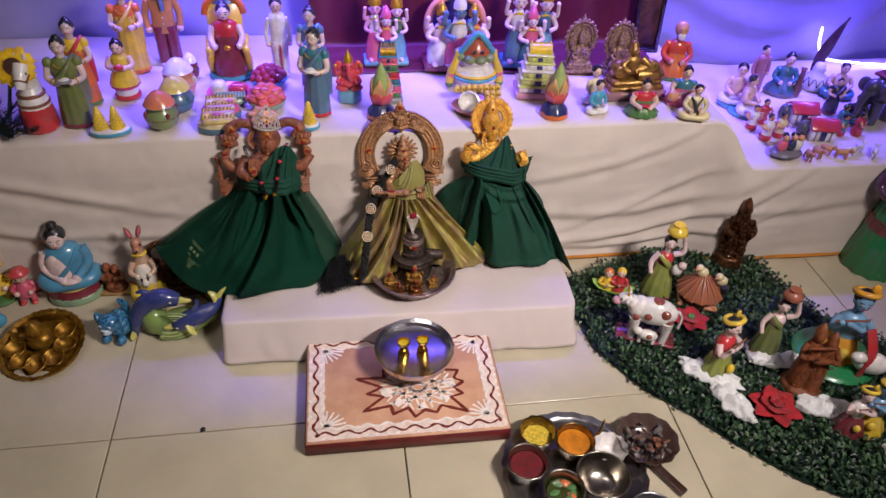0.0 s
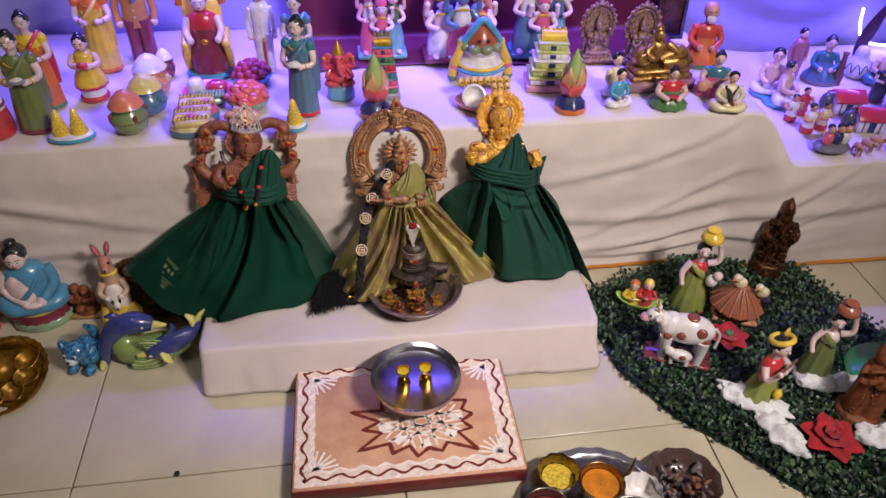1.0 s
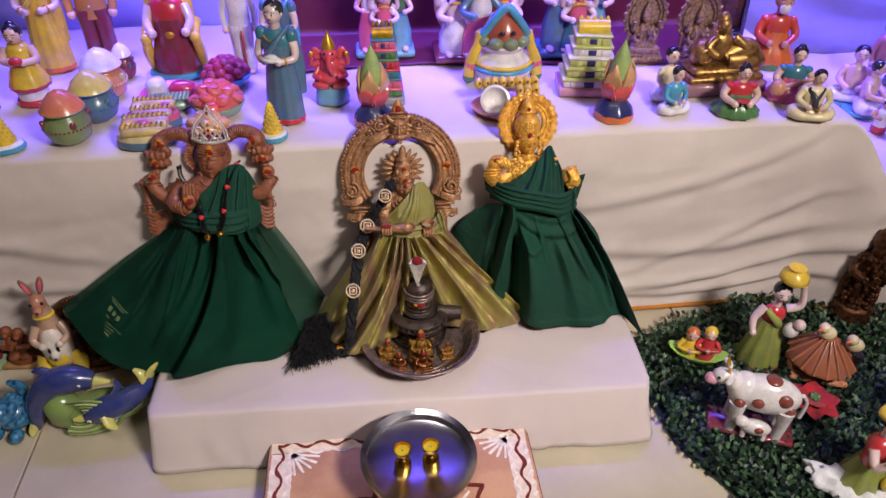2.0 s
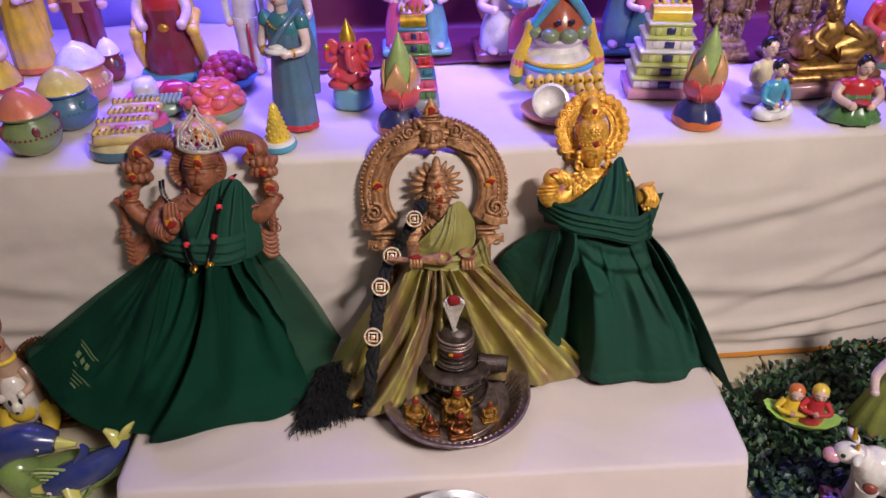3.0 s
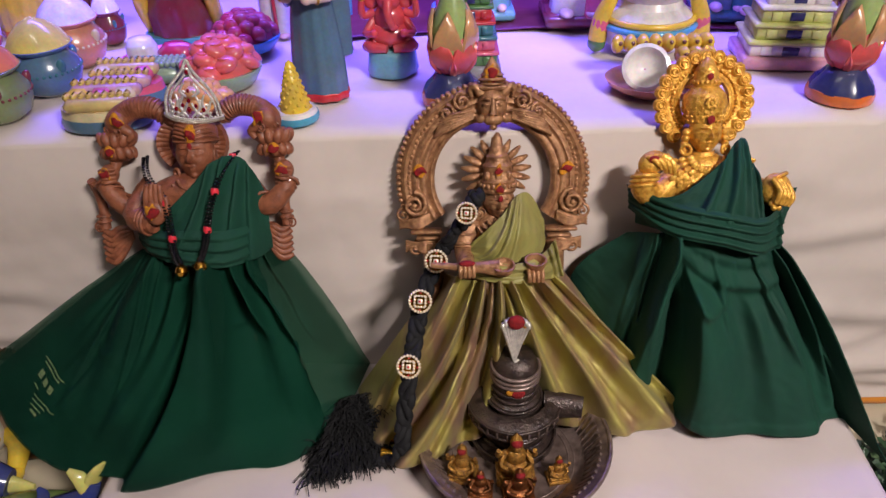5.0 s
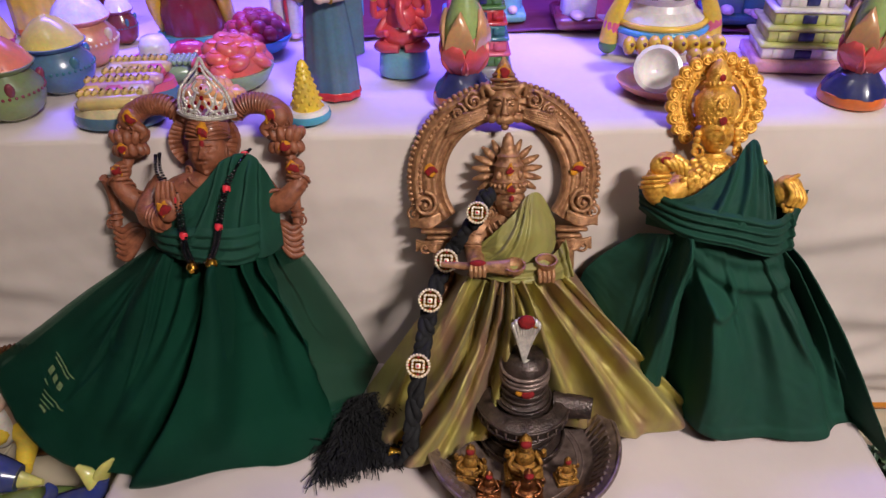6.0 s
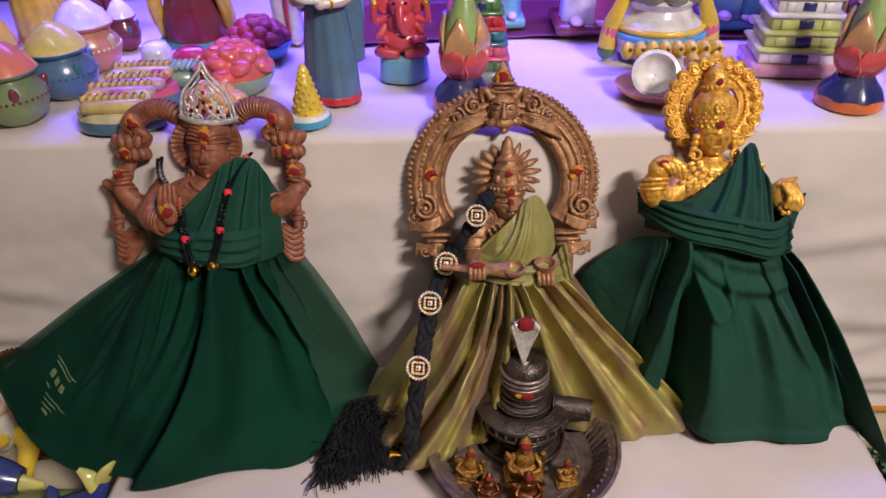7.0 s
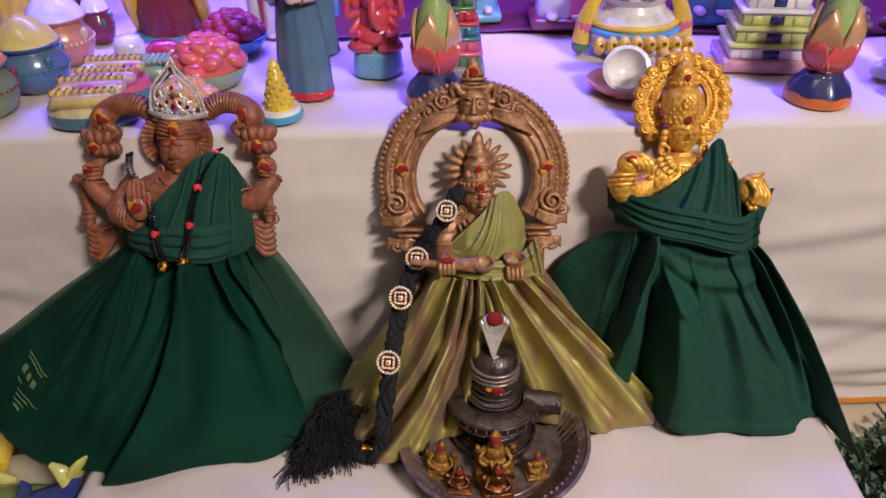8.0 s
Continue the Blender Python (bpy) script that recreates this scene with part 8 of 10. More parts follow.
put(dark_elephant(), "toy_elephant", 1.435, 0.060, R, "dark grey toy elephant with maroon saddle", 20, "toy animal", VIL)
s = Shape()
loops = []
for j in range(13):
    t = j / 12
    wd = 0.022 * math.sin(math.pi * (0.1 + 0.9 * t)) + 0.001
    c = Vector((0.05 * t * t, 0, 0.02 + 0.19 * t))
    loops.append([c + Vector((-wd, 0, 0)), c + Vector((0, -0.004, 0)), c + Vector((wd, 0, 0)), c + Vector((0, 0.004, 0))])
s.rings(loops, glaze("plum", 70, 30, 60))
s.tube([(0, 0, 0), (0.004, 0, 0.06), (0.05, 0, 0.21)], 0.003, glaze("plum", 70, 30, 60), 6)
s.lathe([(0.02, 0), (0.018, 0.006), (0.004, 0.012)], glaze("plum", 70, 30, 60), n=14)
put(s, "feather_ornament", 1.375, 0.29, R, "curved dark plum feather ornament on a stand", 0, "ornament", VIL)

# visible strip of light on the right, lying along the curtain
led = bpy.data.materials.new("blue_white_light_strip")
led.use_nodes = True
n = led.node_tree.nodes["Principled BSDF"]
n.inputs["Base Color"].default_value = (0.8, 0.8, 0.9, 1)
n.inputs["Emission Color"].default_value = (0.42, 0.36, 1.0, 1)
n.inputs["Emission Strength"].default_value = 16
pts = [along([(1.462, 0.44, 0.42), (1.464, 0.425, 0.365), (1.49, 0.41, 0.328), (1.60, 0.40, 0.314), (1.74, 0.39, 0.307), (1.95, 0.36, 0.307)], k / 30) for k in range(31)]
Shape().tube(pts, 0.0035, led, 8).ob("light_strip", label="glowing blue-white flexible light strip along the curtain", category="light strip")

# ---- figures on the floor, left ----
FL = "figures on the floor"


def buddha():
    s = Shape().lathe([(0.062, 0), (0.065, 0.006), (0.063, 0.016), (0.060, 0.020)], glaze("moss_bowl", 130, 160, 120), n=36, sy=0.8)
    s.lathe([(0.059, 0.018), (0.061, 0.028), (0.056, 0.040)], MAROON, n=36, sy=0.8, wave=0.03, waves=18)
    s.lathe([(0.052, 0.038), (0.050, 0.048), (0.04, 0.054)], glaze("straw", 206, 190, 96), n=30, sy=0.8)
    m = glaze("sea_blue", 66, 140, 176)
    for sx in (-1, 1):
        s.tube([(sx * 0.015, 0.008, 0.070), (sx * 0.054, -0.006, 0.068), (sx * 0.040, -0.034, 0.064), (-sx * 0.010, -0.042, 0.062)], [0.022, 0.021, 0.016, 0.012], m, 12)
    s.lathe([(0.040, 0.05), (0.040, 0.09), (0.046, 0.128), (0.036, 0.152), (0.012, 0.166)], m, n=24, sy=0.72)
    s.lathe([(0.030, 0.05), (0.032, 0.09), (0.030, 0.128), (0.012, 0.150)], PALE, (-0.014, -0.014, 0), 20, 0.9, 0.72)
    for k in range(9):
        t = k / 8
        s.tube([(0.034 - 0.006 * t, -0.014, 0.152 - 0.012 * t), (0.012 - 0.004 * t, -0.036, 0.120 - 0.010 * t), (-0.024 + 0.006 * t, -0.034, 0.086 - 0.006 * t)], 0.0035, m, 6)
    limb(s, [(0.040, 0, 0.142), (0.048, -0.010, 0.104), (0.018, -0.040, 0.078)], 0.015, 0.010, m, PALE)
    limb(s, [(-0.038, 0, 0.142), (-0.048, -0.010, 0.104), (-0.010, -0.042, 0.078)], 0.012, 0.009, PALE, PALE)
    s.ell((0.004, -0.046, 0.078), (0.022, 0.012, 0.007), PALE)
    head(s, (-0.004, -0.008, 0.184), 0.026, PALE, HAIR)
    s.ell((-0.004, -0.002, 0.192), (0.0255, 0.0245, 0.0225), HAIR, rot(14, 0, 0), 18, 12)
    s.ell((-0.004, 0.002, 0.217), (0.013, 0.013, 0.009), HAIR)
    return s


put(buddha(), "seated_buddha_figurine", -0.772, -0.160, 0.001, "clay seated figure in sea blue robe on lotus base", 12, group=FL)


def kid(h, dress, cap, base=None):
    s = Shape()
    if base:
        s.lathe([(h * 0.24, 0), (h * 0.25, h * 0.05), (h * 0.2, h * 0.09)], base, n=20)
    for sx in (-1, 1):
        s.tube([(sx * h * 0.09, 0, h * 0.36), (sx * h * 0.12, -h * 0.03, h * 0.05)], h * 0.07, dress, 8)
        s.ell((sx * h * 0.12, -h * 0.07, h * 0.05), (h * 0.07, h * 0.11, h * 0.05), cap)
        limb(s, [(sx * h * 0.15, 0, h * 0.56), (sx * h * 0.24, -h * 0.05, h * 0.44), (sx * h * 0.14, -h * 0.18, h * 0.40)], h * 0.06, h * 0.05, dress, SKIN)
    s.lathe([(h * 0.2, h * 0.26), (h * 0.19, h * 0.4), (h * 0.14, h * 0.58), (h * 0.06, h * 0.64)], dress, n=18)
    head(s, (0, 0, h * 0.78), h * 0.18, SKIN, cap)
    s.torus((0, 0, h * 0.86), h * 0.19, h * 0.04, cap, rot(80, 0, 0), n=20, k=6)
    s.lathe([(h * 0.19, h * 0.86), (h * 0.15, h * 0.96), (h * 0.02, h)], cap, n=16)
    return s


put(kid(0.108, glaze("rose_pink", 220, 84, 110), glaze("cap_red", 214, 60, 60)), "child_figurine", -0.880, -0.178, 0.001, "pink clay child with red cap", 10, group=FL)
put(kid(0.125, YELLOW, YELLOW, GREEN), "child_figurine", -0.945, -0.165, 0.001, "yellow clay child on a green base", 16, group=FL)


def monkeys():
    s, m = Shape(), TERRA
    s.lathe([(0.026, 0), (0.028, 0.006), (0.025, 0.012)], m, n=18, sy=0.8)
    for sx, z in ((-1, 0.0), (1, -0.006)):
        s.ell((sx * 0.010, 0, 0.036 + z), (0.014, 0.014, 0.028), m)
        s.ell((sx * 0.009, -0.006, 0.074 + z), (0.0105, 0.011, 0.012), m)
        s.ell((sx * 0.009, -0.015, 0.072 + z), (0.006, 0.005, 0.005), m)
        s.ell((sx * 0.010, -0.010, 0.018), (0.012, 0.014, 0.008), m)
        limb(s, [(sx * 0.018, 0, 0.054 + z), (sx * 0.024, -0.012, 0.042), (sx * 0.004, -0.020, 0.046)], 0.006, 0.005, m)
    return s


put(monkeys(), "embracing_figurine", -0.676, -0.158, 0.011, "small brown terracotta embracing pair", 0, group=FL)
Shape().box((0, 0, 0.005), (0.20, 0.045, 0.010), material("pine_plank", C(196, 152, 96), 0.6, 0, 0.2, 25), rot(0, 0, -2)).ob("wooden_plank", at(-0.655, -0.157, 0.0005), label="thin pale wooden plank lying on the floor", category="plank")


def kangaroo():
    s = Shape()
    fur, belly = glaze("fawn", 200, 160, 130), glaze("belly_white", 232, 220, 204)
    s.ell((0, 0.006, 0.080), (0.036, 0.034, 0.062), fur, None, 18, 12)
    s.ell((0, -0.012, 0.078), (0.028, 0.024, 0.052), belly, None, 16, 10)
    s.ell((0, -0.022, 0.062), (0.022, 0.018, 0.022), YELLOW)
    s.ell((0, -0.036, 0.078), (0.010, 0.009, 0.012), belly)
    s.ell((0, -0.044, 0.076), (0.003, 0.003, 0.003), HAIR)
    for sx in (-1, 1):
        s.ell((sx * 0.008, -0.034, 0.090), (0.003, 0.003, 0.007), HAIR)
        s.tube([(sx * 0.026, 0, 0.05), (sx * 0.034, -0.016, 0.032), (sx * 0.028, -0.040, 0.012)], [0.022, 0.016, 0.012], YELLOW, 10)
        s.ell((sx * 0.028, -0.048, 0.009), (0.012, 0.022, 0.009), YELLOW)
        s.ell((sx * 0.028, -0.066, 0.009), (0.009, 0.006, 0.007), WHITE)
        limb(s, [(sx * 0.022, -0.006, 0.132), (sx * 0.032, -0.022, 0.112), (sx * 0.016, -0.036, 0.104)], 0.009, 0.006, fur, belly)
        s.ell((sx * 0.013, 0.004, 0.216), (0.007, 0.004, 0.020), glaze("ear_brown", 140, 90, 70), rot(0, sx * 18, 0))
        s.ell((sx * 0.013, 0.0, 0.215), (0.004, 0.003, 0.014), PINK, rot(0, sx * 18, 0))
        s.ell((sx * 0.010, -0.018, 0.190), 0.0035, HAIR)
    s.tube([(0, 0.004, 0.13), (0, 0, 0.155), (0, -0.004, 0.18)], [0.022, 0.016, 0.015], fur, 12)
    s.ell((0, -0.006, 0.186), (0.0155, 0.017, 0.018), glaze("muzzle", 190, 120, 90))
    s.ell((0, -0.024, 0.178), (0.009, 0.011, 0.008), glaze("muzzle", 190, 120, 90))
    s.ell((0, -0.034, 0.180), 0.0032, HAIR)
    s.torus((0, -0.003, 0.155), 0.017, 0.004, YELLOW, rot(80, 0, 0))
    s.tube([(0, 0.03, 0.03), (0.02, 0.055, 0.014), (0.05, 0.055, 0.009)], [0.016, 0.011, 0.005], fur, 8)
    s.v = [(0.86 * x, 0.86 * y, 0.97 * z) for x, y, z in s.v]
    return s


put(kangaroo(), "kangaroo_figurine", -0.588, -0.196, 0.001, "fawn clay kangaroo with joey in its pouch", 12, group=FL)


def ringed_bronze():
    m = M_darkbronze
    s = Shape()
    for z, w, d, h in ((0.006, 0.128, 0.078, 0.012), (0.018, 0.114, 0.068, 0.012), (0.030, 0.120, 0.072, 0.010), (0.042, 0.104, 0.060, 0.014)):
        s.box((0.010, 0, z), (w, d, h), m, None, 0.25)
    for k in range(11):
        s.ell((-0.038 + 0.0095 * k, -0.034, 0.030), (0.004, 0.004, 0.005), m, None, 7, 5)
        s.box((-0.034 + 0.0088 * k, -0.029, 0.052), (0.005, 0.006, 0.012), m, None, 0.3)
    # upreared beast with a ribbed trunk curled into a ring
    s.tube([(-0.020, -0.004, 0.046), (-0.034, -0.008, 0.066), (-0.030, -0.008, 0.090)], [0.017, 0.015, 0.011], m, 12)
    s.ell((-0.027, -0.014, 0.094), (0.014, 0.012, 0.012), m)
    for sx in (-1, 1):
        s.tube([(-0.027 + 0.008 * sx, -0.018, 0.088), (-0.030 + 0.010 * sx, -0.026, 0.074), (-0.028 + 0.008 * sx, -0.030, 0.054)], [0.005, 0.005, 0.006], m, 8)
    ring = [(-0.030 + 0.030 * math.cos(radians(250 - 26 * k)), -0.004, 0.124 + 0.030 * math.sin(radians(250 - 26 * k))) for k in range(9)]
    s.tube([along(ring, k / 30) for k in range(31)], [lerp(0.009, 0.0055, k / 30) for k in range(31)], m, 10)
    for k in range(22):
        p = along(ring, 0.03 + 0.94 * k / 21)
        a = math.atan2(p.z - 0.124, p.x + 0.030)
        s.ell((p.x + 0.006 * math.cos(a), p.y, p.z + 0.006 * math.sin(a)), (0.0030, 0.0060, 0.0030), m, rot(0, -math.degrees(a), 0), 7, 5)
    s.ell((0.022, 0, 0.078), (0.032, 0.022, 0.034), m, None, 16, 10)
    for k in range(26):
        a, q = 2.4 * k, 0.006 + 0.0052 * math.sqrt(k)
        s.ell((0.022 + q * math.cos(a), -0.020, 0.080 + 0.9 * q * math.sin(a)), 0.0045, m, None, 7, 5)
    return s


put(ringed_bronze(), "bronze_idol", -0.518, -0.160, 0.001, "dark bronze idol with ring, half under green cloth", 10, group=FL)


def snake_pot():
    s = Shape().lathe([(0.036, 0), (0.040, 0.01), (0.036, 0.05), (0.028, 0.09), (0.030, 0.10)], glaze("khaki_brown", 96, 76, 40), n=24, wave=0.03, waves=12)
    return s


put(snake_pot(), "ribbed_vase", -0.432, -0.185, 0.001, "brown ribbed clay vase under the green cloth", 0, "vase", FL)


def dolphins():
    s = Shape()
    sea, pale, foam = glaze("sea_green", 118, 146, 66), glaze("pale_sea", 176, 190, 120), glaze("sea_lemon", 206, 200, 96)
    deep, belly = glaze("dolphin_blue", 26, 40, 104), glaze("dolphin_belly", 120, 132, 160)
    # curling wave
    s.ell((0.004, 0.004, 0.030), (0.084, 0.034, 0.031), sea, rot(0, -6, 0), 28, 14)
    s.ell((-0.050, 0.004, 0.044), (0.030, 0.026, 0.036), sea, rot(0, -20, 0), 20, 12)
    s.ell((0.070, 0.0, 0.048), (0.034, 0.024, 0.022), sea, rot(0, -28, 0), 20, 12)
    for k in range(7):
        pts = []
        for i in range(15):
            a = radians(-150 + 15 * i + 6 * k)
            r = 0.012 + 0.0066 * k
            pts.append((-0.014 + 1.25 * r * math.cos(a), -0.024 - 0.010 * math.cos(1.1 * (k - 2) / 4), 0.044 + 0.82 * r * math.sin(a)))
        s.tube(pts, [0.0012 + 0.0022 * math.sin(math.pi * i / 14) for i in range(15)], pale if k % 2 else sea, 7)

    def swimmer(line, widths, fin, beak):
        n = 24
        wide = [Vector((w, 0, 0)) for w in widths]
        s.tube([along(line, i / n) for i in range(n + 1)], [max(0.002, along(wide, i / n).x) for i in range(n + 1)], deep, 14)
        s.tube([along(line, 0.34 + 0.56 * i / 14) + Vector((0, -0.006, -0.011)) for i in range(15)], [0.003 + 0.010 * math.sin(math.pi * i / 14) for i in range(15)], belly, 10)
        s.tube(beak, [0.0095, 0.0062, 0.0030], foam, 10, 0.7)
        s.tube(fin, [0.010, 0.007, 0.002], deep, 10, 0.35)
        eye = along(line, 0.88) + Vector((0, -0.019, 0.002))
        s.ell(eye, (0.0036, 0.0020, 0.0036), WHITE, None, 10, 6)
        s.ell(eye + Vector((0, -0.0016, 0)), (0.0018, 0.0012, 0.0018), HAIR, None, 8, 5)

    swimmer([(-0.100, -0.004, 0.006), (-0.094, 0.0, 0.036), (-0.082, 0.004, 0.068), (-0.056, 0.008, 0.096), (-0.020, 0.008, 0.104), (0.012, 0.006, 0.096)], [0.006, 0.013, 0.018, 0.023, 0.024, 0.015], [(-0.048, 0.010, 0.112), (-0.062, 0.014, 0.124), (-0.078, 0.016, 0.122)], [(0.014, 0.004, 0.096), (0.028, 0.002, 0.094), (0.040, 0.0, 0.094)])
    swimmer([(0.104, 0.0, 0.094), (0.090, -0.008, 0.076), (0.066, -0.016, 0.066), (0.040, -0.022, 0.060), (0.012, -0.026, 0.052), (-0.004, -0.026, 0.048)], [0.007, 0.014, 0.020, 0.022, 0.020, 0.013], [(0.044, -0.018, 0.078), (0.054, -0.014, 0.094), (0.052, -0.012, 0.106)], [(-0.004, -0.028, 0.048), (-0.016, -0.030, 0.045), (-0.026, -0.030, 0.045)])
    for pts in ([(-0.098, -0.006, 0.020), (-0.104, -0.012, 0.010), (-0.106, -0.018, 0.003)], [(0.100, 0.0, 0.092), (0.112, 0.0, 0.112), (0.122, 0.002, 0.122)], [(0.098, -0.004, 0.088), (0.094, -0.004, 0.104), (0.082, 0.0, 0.116)], [(0.030, -0.040, 0.056), (0.036, -0.050, 0.044), (0.046, -0.054, 0.036)]):
        s.tube(pts, [0.011, 0.009, 0.003], foam, 10, 0.45)
    return s


put(dolphins(), "dolphin_figurine", -0.502, -0.318, 0.001, "glazed clay dolphins riding a green wave", 4, group=FL)


def puppy():
    s = Shape()
    m, w = material("glaze_mottled_blue", C(70, 140, 180), 0.28, 0, 0.4, 130, 0.3, 300, 0.3, C(24, 60, 110)), glaze("pale_blue_face", 196, 210, 222)
    s.ell((0.004, 0.012, 0.034), (0.030, 0.034, 0.030), m, None, 16, 10)
    s.ell((-0.006, -0.012, 0.056), (0.026, 0.024, 0.024), m, None, 16, 10)
    s.ell((-0.008, -0.030, 0.046), (0.014, 0.011, 0.011), w)
    s.ell((-0.009, -0.041, 0.050), (0.004, 0.003, 0.003), HAIR)
    for sx in (-1, 1):
        s.ell((-0.007 + sx * 0.010, -0.032, 0.060), (0.005, 0.003, 0.005), w)
        s.ell((-0.007 + sx * 0.010, -0.035, 0.060), (0.0025, 0.002, 0.003), HAIR)
        s.ell((-0.006 + sx * 0.024, -0.008, 0.062), (0.008, 0.012, 0.018), m, rot(0, sx * 25, 0))
        s.ell((sx * 0.018, -0.022, 0.012), (0.011, 0.014, 0.012), m)
        s.ell((sx * 0.024, 0.024, 0.012), (0.012, 0.016, 0.012), m)
    s.tube([(0.01, 0.036, 0.05), (0.016, 0.03, 0.08), (0.014, 0.016, 0.104)], [0.011, 0.009, 0.005], m, 8)
    rng = random.Random(9)
    for k in range(40):
        a, b = rng.uniform(0, 6.28), rng.uniform(0.1, 1.4)
        s.ell((0.004 + 0.030 * math.cos(a) * math.cos(b), 0.012 + 0.034 * math.sin(a) * math.cos(b), 0.034 + 0.030 * math.sin(b)), (0.006, 0.006, 0.005), m, None, 6, 4)
    return s


put(puppy(), "puppy_figurine", -0.640, -0.322, 0.001, "mottled blue and white clay puppy", -14, group=FL)
put(Shape().ell((0, 0, 0.02), (0.022, 0.018, 0.02), BLUE).ell((-0.006, -0.01, 0.042), 0.014, BLUE).ell((-0.008, -0.022, 0.040), (0.006, 0.005, 0.004), WHITE), "bird_figurine", -0.925, -0.262, 0.001, "small blue glazed clay bird", 0, group=FL)

# brass lamp platter, propped up at the back
tray_ob = empty("lamp_platter", pose(-0.797, -0.352, 0.012, 13, -3, 0), "scalloped golden platter carrying oil lamps and a pot", "platter")
M_oldgold = material("matt_gold", C(176, 130, 44), 0.42, 0.7, 0.25, 60, 0.3, 400, 0, C(110, 74, 18))
dish(0.088, 0.016, 0.006, M_oldgold, 96, 0.015, 32, 0.002, 0.86).ob("tray", parent=tray_ob, sharp=60)


def diya():
    s = Shape()
    n, loops = 20, []
    for r, z, k in ((0.010, 0, 0), (0.015, 0.004, 0), (0.0225, 0.018, 1), (0.0235, 0.0195, 1), (0.0225, 0.0205, 1), (0.0195, 0.0185, 1), (0.015, 0.007, 0), (0.009, 0.0035, 0), (0.001, 0.003, 0)):
        loops.append([Vector((r * math.cos(2 * math.pi * i / n) * (1 + 0.28 * k * max(0, math.cos(2 * math.pi * i / n)) ** 6), r * math.sin(2 * math.pi * i / n), z + 0.002 * k * max(0, math.cos(2 * math.pi * i / n)) ** 4)) for i in range(n)])
    return s.rings(loops, M_oldgold, cap=False)


mesh = diya().mesh("oil_lamp")
for k in range(7):
    a = radians(150 + 40 * k)
    o = new("oil_lamp", mesh)
    o.parent = tray_ob
    o.matrix_basis = pose(0.054 * math.cos(a), 0.054 * math.sin(a), 0.003, 0, 0, math.degrees(a))
Shape().lathe([(0.016, 0), (0.024, 0.008), (0.026, 0.018), (0.020, 0.028), (0.015, 0.032), (0.019, 0.036), (0.018, 0.038)], M_oldgold, n=28).ob("pot", pose(-0.002, 0.014, 0.003) @ Matrix.Diagonal((1.22, 1.22, 1.15, 1)), parent=tray_ob)
cone = Shape().lathe([(0.014, 0.036), (0.0165, 0.044), (0.012, 0.056), (0.003, 0.066), (0.001, 0.068)], M_oldgold, n=24, wave=0.06, waves=8)
cone.ob("coconut", pose(-0.002, 0.014, 0.003) @ Matrix.Diagonal((1.22, 1.22, 1.15, 1)), parent=tray_ob)
Shape().box((0.010, 0.066, 0.030), (0.052, 0.010, 0.052), M_oldgold, rot(18, 0, 0), 0.2).ob("handle_plate", parent=tray_ob)
for x, y in ((-0.018, -0.066), (0.022, -0.058)):
    Shape().lathe([(0.006, 0), (0.008, 0.005), (0.0065, 0.008), (0.001, 0.006)], M_oldgold, n=14).ob("small_cup", pose(x, y, 0.003), parent=tray_ob)
Shape().box((0, 0, 0.012), (0.10, 0.03, 0.024), M_boardside).ob("wooden_block", at(-0.797, -0.285, 0.0005), label="small wooden block propping up the platter", category="block")

# ---- grass mats on the floor, right ----
M_leaf = material("plastic_leaf_green", C(64, 96, 62), 0.45, 0, 0.3, 60, 0.2, 300, 0, C(16, 40, 26))
M_leafdark = material("plastic_leaf_dark", C(20, 44, 34), 0.45, 0, 0.3, 60, 0.2, 300, 0, C(8, 22, 18))
M_leafpale = material("plastic_leaf_pale", C(96, 122, 84), 0.5, 0, 0.25, 60)
MAT = [(0.475, -0.225), (0.462, -0.33), (0.480, -0.475), (0.555, -0.610), (0.635, -0.690), (0.70, -0.775), (0.80, -0.88), (0.95, -0.98), (1.35, -1.00), (1.40, -0.62), (1.16, -0.50), (1.10, -0.40), (1.045, -0.22), (1.045, -0.06), (0.955, -0.045), (0.73, -0.145), (0.56, -0.205)]


def inside(x, y):
    hit = False
    for i in range(len(MAT)):
        (x0, y0), (x1, y1) = MAT[i], MAT[i - 1]
        if (y0 > y) != (y1 > y) and x < (x1 - x0) * (y - y0) / (y1 - y0) + x0:
            hit = not hit
    return hit


